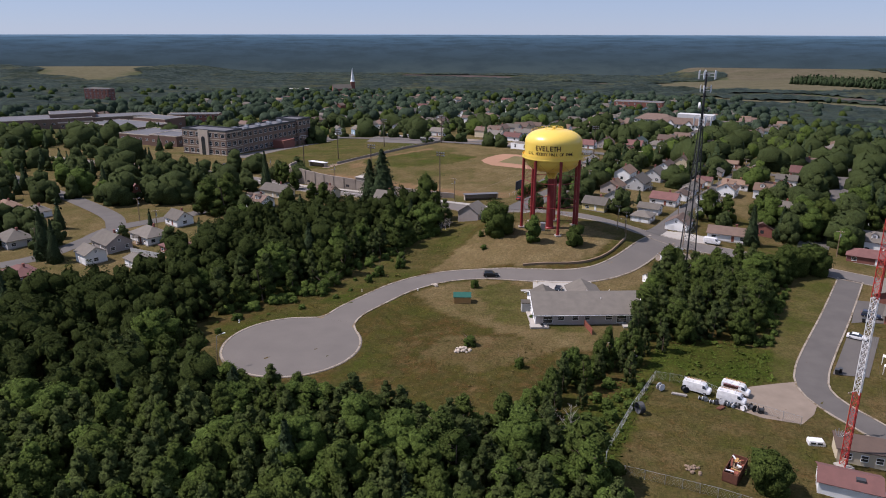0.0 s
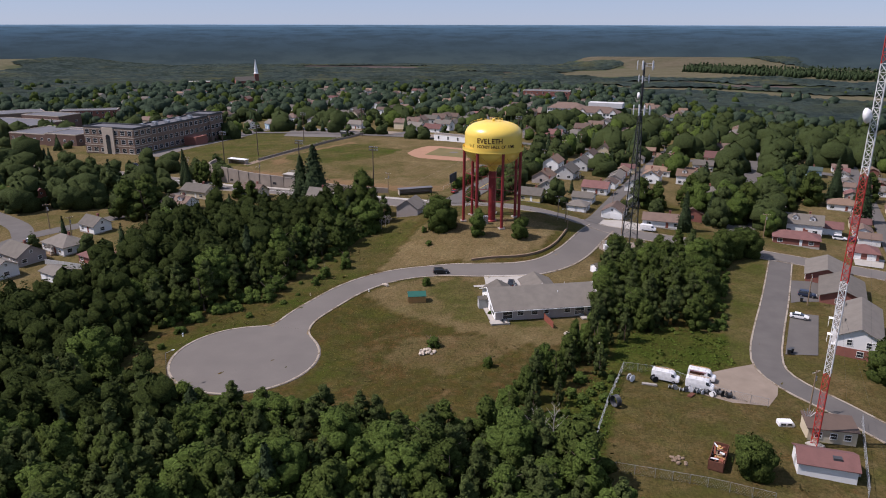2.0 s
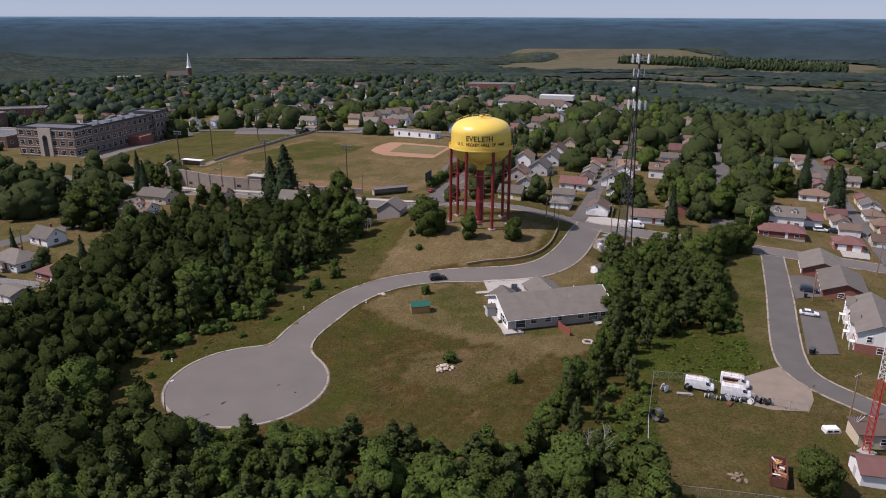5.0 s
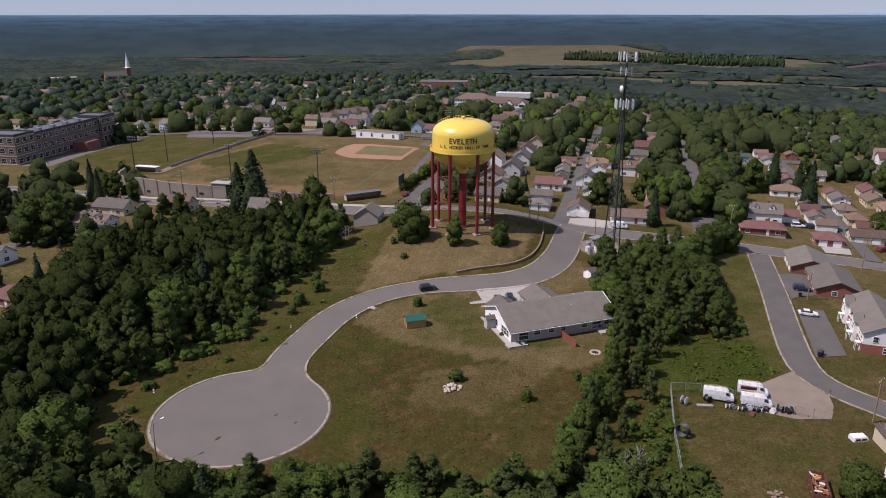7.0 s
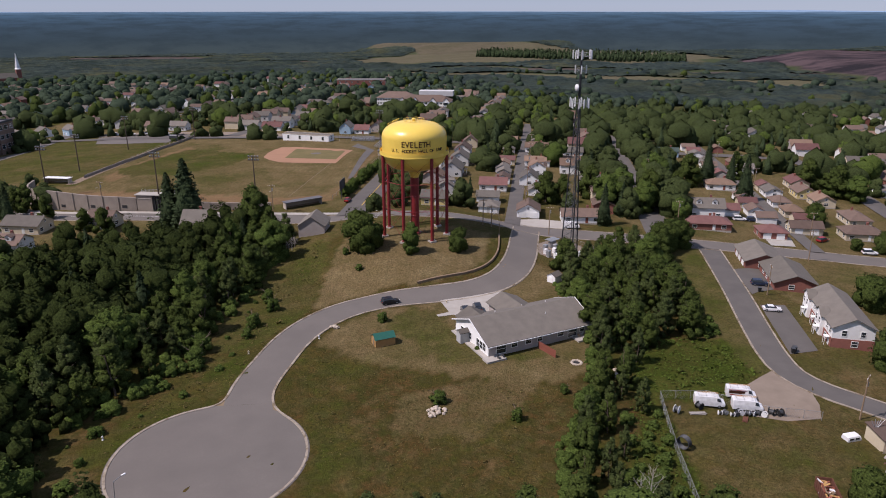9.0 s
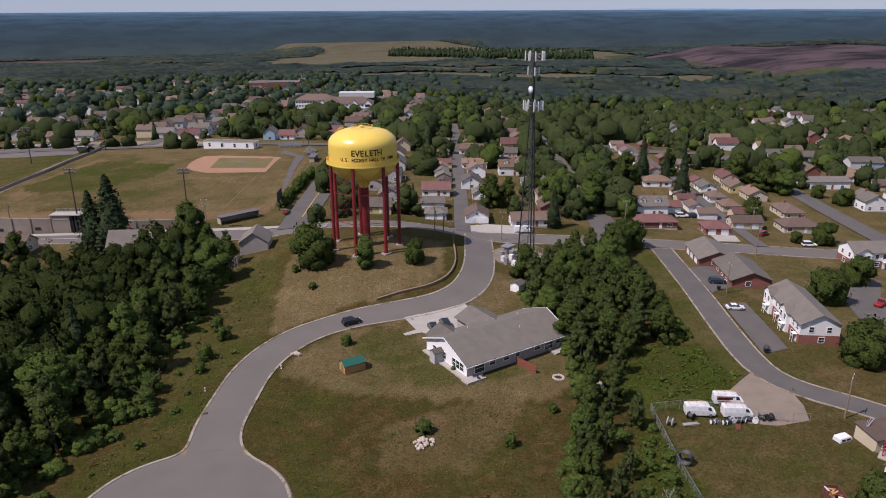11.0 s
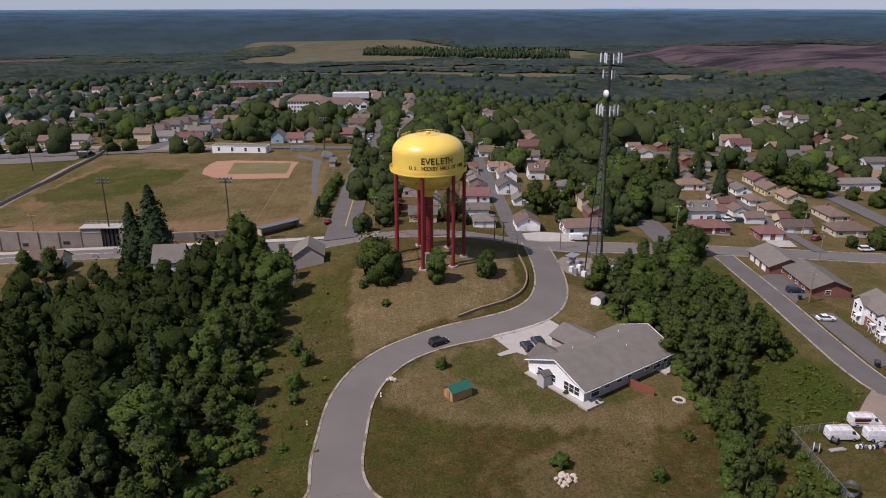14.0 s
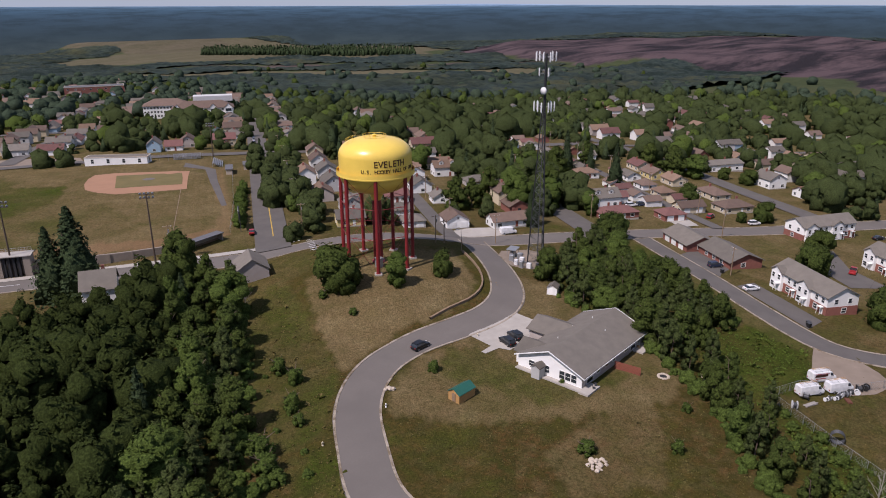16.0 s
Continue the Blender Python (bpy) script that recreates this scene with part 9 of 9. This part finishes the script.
def wheelie_bin(x, y, turn, label):
    top = empty("wheelie_bin", lift(x, y, 0.1), turn, label, "bin", "wheelie bins")
    bm = bmesh.new()
    v = box(bm, -0.5, 0.5, -0.4, 0.4, 0.1, 1.15)
    for k in (0, 1, 2, 3):
        v[k].co.x *= 0.8
        v[k].co.y *= 0.8
    part("bin_body", bm, TYRE, top)
    bm = bmesh.new()
    box(bm, -0.54, 0.54, -0.44, 0.44, 1.15, 1.24)
    part("lid", bm, STEEL_DARK, top)


wheelie_bin(84.2, 157.9, 58, "large dark bin at the roadside")
wheelie_bin(85.2, 158.4, 58, "large dark bin at the roadside")
wheelie_bin(106.2, 190.0, 58, "dark bin beside the parking strip")


# ---- storage yard ----
def dumpster():
    top = empty("skip", lift(47.8, 116.9, 0), 57, "open rusted skip filled with scrap wood", "skip")
    L, W, H = 6.6, 2.5, 1.9
    bm = bmesh.new()
    box(bm, -L / 2, L / 2, -W / 2, W / 2, 0.1, 0.25)
    for a in ((-L / 2, L / 2, -W / 2, -W / 2 + 0.08), (-L / 2, L / 2, W / 2 - 0.08, W / 2), (-L / 2, -L / 2 + 0.08, -W / 2, W / 2), (L / 2 - 0.08, L / 2, -W / 2, W / 2)):
        box(bm, *a, 0.1, H)
    for k in range(8):
        x = -L / 2 + 0.3 + k * (L - 0.6) / 7
        box(bm, x - 0.05, x + 0.05, -W / 2 - 0.08, -W / 2, 0.1, H)
        box(bm, x - 0.05, x + 0.05, W / 2, W / 2 + 0.08, 0.1, H)
    part("body", bm, RUST, top)
    for k in range(34):
        bm = bmesh.new()
        ln = rock_rng.uniform(0.5, 1.8)
        box(bm, -ln / 2, ln / 2, -0.14, 0.14, -0.06, 0.06)
        m = Matrix.Translation((rock_rng.uniform(-2.6, 2.6), rock_rng.uniform(-0.8, 0.8), rock_rng.uniform(0.8, 1.7))) @ Euler((rock_rng.uniform(-0.6, 0.6), rock_rng.uniform(-0.6, 0.6), rock_rng.uniform(0, 6))).to_matrix().to_4x4()
        bmesh.ops.transform(bm, matrix=m, verts=bm.verts)
        part("scrap_board", bm, rock_rng.choice((WOOD, WOOD_NEW, ANTENNA, WOOD_RED)), top)


dumpster()


def yard_building():
    top = empty("equipment_hut", lift(65.4, 113.9, 0), -22, "white hut with a red-brown shingle roof beside the mast", "hut")
    bm = bmesh.new()
    gable_walls(bm, 9.2, 5.8, 2.5, 1.3)
    part("wall", bm, WHITE, top)
    bm = bmesh.new()
    roof_shell(bm, 9.2, 5.8, 2.5, 1.3, 0.35)
    part("roof", bm, ROOF_RED, top)
    bm = bmesh.new()
    box(bm, 0.8, 2.2, -1.7, -0.7, 3.2, 3.62)
    part("roof_hatch", bm, STEEL_DARK, top)
    door(0.95, 2.0, GREY_WALL, top, on_side("w", 0, 0.1, 9.2, 5.8))
    bm = bmesh.new()
    box(bm, 4.7, 5.6, -0.8, 0.3, 0.3, 1.3)
    part("air_conditioner", bm, STEEL, top, "grey air conditioner on the end wall")
    top = empty("transmitter_shed", lift(72.6, 124.2, 0), -17, "pale flat-roofed transmitter shed with a rusty roof", "shed")
    bm = bmesh.new()
    box(bm, -4.2, 4.2, -2.5, 2.5, -0.6, 2.7)
    part("wall", bm, CREAM, top)
    bm = bmesh.new()
    v = box(bm, -4.5, 4.5, -2.8, 2.8, 2.7, 2.86)
    for k in (2, 3, 6, 7):
        v[k].co.z += 0.45
    part("roof", bm, ROOF_BROWN, top)
    for u in (-2.4, 0.2, 2.6):
        window(1.1, 1.1, top, pose(u, -2.52, 1.5))
    bm = bmesh.new()
    for k in range(5):
        rod(bm, (-3.8 + 0.1 * k, 1.0, 2.9), (-4.4 + 0.6 * k, 1.3, 4.4 + 0.3 * (k % 2)), 0.05, sides=5)
    part("pipe_bundle", bm, STEEL, top)


yard_building()


def coil(at, label):
    top = empty("pipe_coil", lift(*at, 0.1), 20, label, "pipe coil")
    for k in range(7):
        bm = bmesh.new()
        r = 1.15
        pts = [Vector((0.16 * (k - 3), r * math.cos(t), r + r * math.sin(t))) for t in (2 * math.pi * j / 20 for j in range(21))]
        for a, b in zip(pts, pts[1:]):
            rod(bm, a, b, 0.075, sides=6)
        part("turn", bm, STEEL_DARK, top)


coil((35.6, 136.3), "dark coil of plastic pipe by the fence")


def cable_drum(at, turn, r, w, mat, label):
    top = empty("cable_drum", lift(*at, 0), turn, label, "cable drum", "cable drums")
    for s in (-1, 1):
        bm = bmesh.new()
        rod(bm, (0, s * w / 2, r), (0, s * (w / 2 + 0.08), r), r, sides=20)
        part("flange", bm, mat, top)
    bm = bmesh.new()
    rod(bm, (0, -w / 2, r), (0, w / 2, r), r * 0.6, sides=18)
    part("core", bm, STEEL_DARK, top)


cable_drum((42.0, 146.0), 30, 0.8, 0.8, ANTENNA, "white and dark cable drum in the grass")
for k in range(9):
    x, y = 49.4 + k * 0.95, 142.6 - k * 0.42 + rock_rng.uniform(-0.5, 0.5)
    cable_drum((x, y), rock_rng.uniform(0, 180), rock_rng.uniform(0.4, 0.62), 0.6, (ANTENNA, STEEL, ANTENNA, STEEL_DARK)[k % 4], "cable drum stacked beside the vans")
for x, y, t in ((58.8, 139.4, 30), (60.2, 138.6, 80), (47.0, 145.6, 10)):
    cable_drum((x, y), t, 0.7, 0.9, TYRE, "dark cable drum in the storage yard")


def timber_stack(at, turn, n, L, mat, label):
    top = empty("timber_stack", lift(*at, 0), turn, label, "timber stack")
    me = shared("plank", lambda bm: box(bm, -L / 2, L / 2, -0.1, 0.1, -0.04, 0.04), mat)
    for k in range(n):
        piece("plank", me, top, "", pose(0.1 * (k % 3), -0.35 + 0.23 * (k % 4), 0.1 + 0.1 * (k // 4), 0, 0, (k % 5) - 2))


timber_stack((45.4, 144.2), -20, 9, 3.0, DEAD_WOOD, "low stack of weathered planks")
timber_stack((52.5, 139.4), 40, 12, 1.8, RUST, "rusty frames and scrap in the grass")


def camper():
    top = empty("truck_cap", lift(66.6, 128.2, 0), -8, "white truck cap lying in the weeds", "truck cap")
    bm = bmesh.new()
    loft(bm, [(-1.5, 0.8, 0.7, 0.05, 0.85), (-1.3, 0.85, 0.75, 0.02, 0.95), (1.1, 0.85, 0.72, 0.02, 0.95), (1.5, 0.8, 0.5, 0.05, 0.5)])
    part("shell", bm, ANTENNA, top)
    for u in (-0.75, 0.45):
        bm = bmesh.new()
        box(bm, u - 0.45, u + 0.45, -0.87, -0.83, 0.35, 0.72)
        part("window", bm, GLASS, top)


camper()


def cabinets():
    for x, y, w, h, mat, label in ((63.2, 233.4, 1.1, 1.7, ANTENNA, "white equipment cabinet on the tower pad"), (62.9, 231.2, 1.0, 2.1, STEEL, "tall grey equipment cabinet on the tower pad"), (64.8, 229.8, 1.3, 1.6, ANTENNA, "white equipment cabinet on the tower pad"), (68.3, 236.2, 1.4, 2.2, STEEL, "tall grey equipment cabinet on the tower pad"), (67.4, 228.6, 1.0, 1.4, STEEL_DARK, "dark equipment cabinet on the tower pad"), (64.8, 236.5, 1.3, 1.9, STEEL, "grey equipment cabinet on the tower pad"), (66.6, 234.0, 1.2, 1.8, ANTENNA, "white equipment cabinet on the tower pad"), (70.6, 229.2, 1.5, 1.8, ANTENNA, "white equipment cabinet on the tower pad"),
                                   (72.6, 228.9, 1.5, 1.9, ANTENNA, "white equipment cabinet on the tower pad"), (74.8, 229.0, 1.6, 1.9, ANTENNA, "white equipment cabinet on the tower pad")):
        top = empty("equipment_cabinet", lift(x, y, 0), 20, label, "equipment cabinet", "tower equipment")
        bm = bmesh.new()
        box(bm, -w / 2, w / 2, -w / 2, w / 2, 0.15, h)
        bmesh.ops.bevel(bm, geom=bm.edges[:], offset=0.04, segments=1, affect="EDGES")
        part("case", bm, mat, top)
        bm = bmesh.new()
        box(bm, -w / 2 + 0.1, w / 2 - 0.1, -w / 2 - 0.04, -w / 2, 0.3, h - 0.15)
        part("hatch", bm, mat, top)
        bm = bmesh.new()
        box(bm, -w / 2 - 0.1, w / 2 + 0.1, -w / 2 - 0.1, w / 2 + 0.1, -0.3, 0.15)
        part("plinth", bm, CONCRETE, top)
    top = empty("equipment_shelter", lift(69.0, 239.5, 0), 20, "open steel shelter over cabinets on the tower pad", "shelter")
    for sx in (-1.8, 1.8):
        for sy in (-1.2, 1.2):
            bm = bmesh.new()
            rod(bm, (sx, sy, -0.3), (sx, sy, 2.6), 0.06, sides=6)
            part("post", bm, STEEL, top)
    bm = bmesh.new()
    v = box(bm, -2.1, 2.1, -1.5, 1.5, 2.6, 2.7)
    part("roof", bm, STEEL, top)
    bm = bmesh.new()
    box(bm, -1.4, 1.4, -0.5, 0.6, 0.0, 1.8)
    part("case", bm, STEEL, top)


cabinets()


def dead_brush():
    for x, y, tall in ((-9.5, 262.5, 4.2), (-11, 260.0, 3.6), (-8.2, 265.0, 3.4), (16.5, 123.5, 8.5), (20.5, 126.0, 7.5), (12.5, 121.0, 7.0)):
        top = empty("dead_tree", lift(x, y, -0.1), rock_rng.uniform(0, 360), "bare grey dead tree at the edge of the wood", "dead tree", "dead trees")
        bm = bmesh.new()
        rod(bm, (0, 0, -0.3), (0.2, 0.1, tall), 0.13, 0.03, 6)
        part("trunk", bm, DEAD_WOOD, top)
        for k in range(16):
            z = tall * (0.2 + 0.75 * k / 16)
            t = 2.4 * k
            r = (tall - z) * 0.45 + 0.4
            bm = bmesh.new()
            e = Vector((r * math.cos(t), r * math.sin(t), z + r * 0.9))
            rod(bm, (0.1, 0, z), e, 0.04, 0.015, 4)
            for j in (0.5, 0.75):
                m = Vector((0.1, 0, z)).lerp(e, j)
                rod(bm, m, m + Vector((rock_rng.uniform(-0.5, 0.5), rock_rng.uniform(-0.5, 0.5), 0.5)), 0.02, 0.008, 3)
            part("branch", bm, DEAD_WOOD, top)


dead_brush()
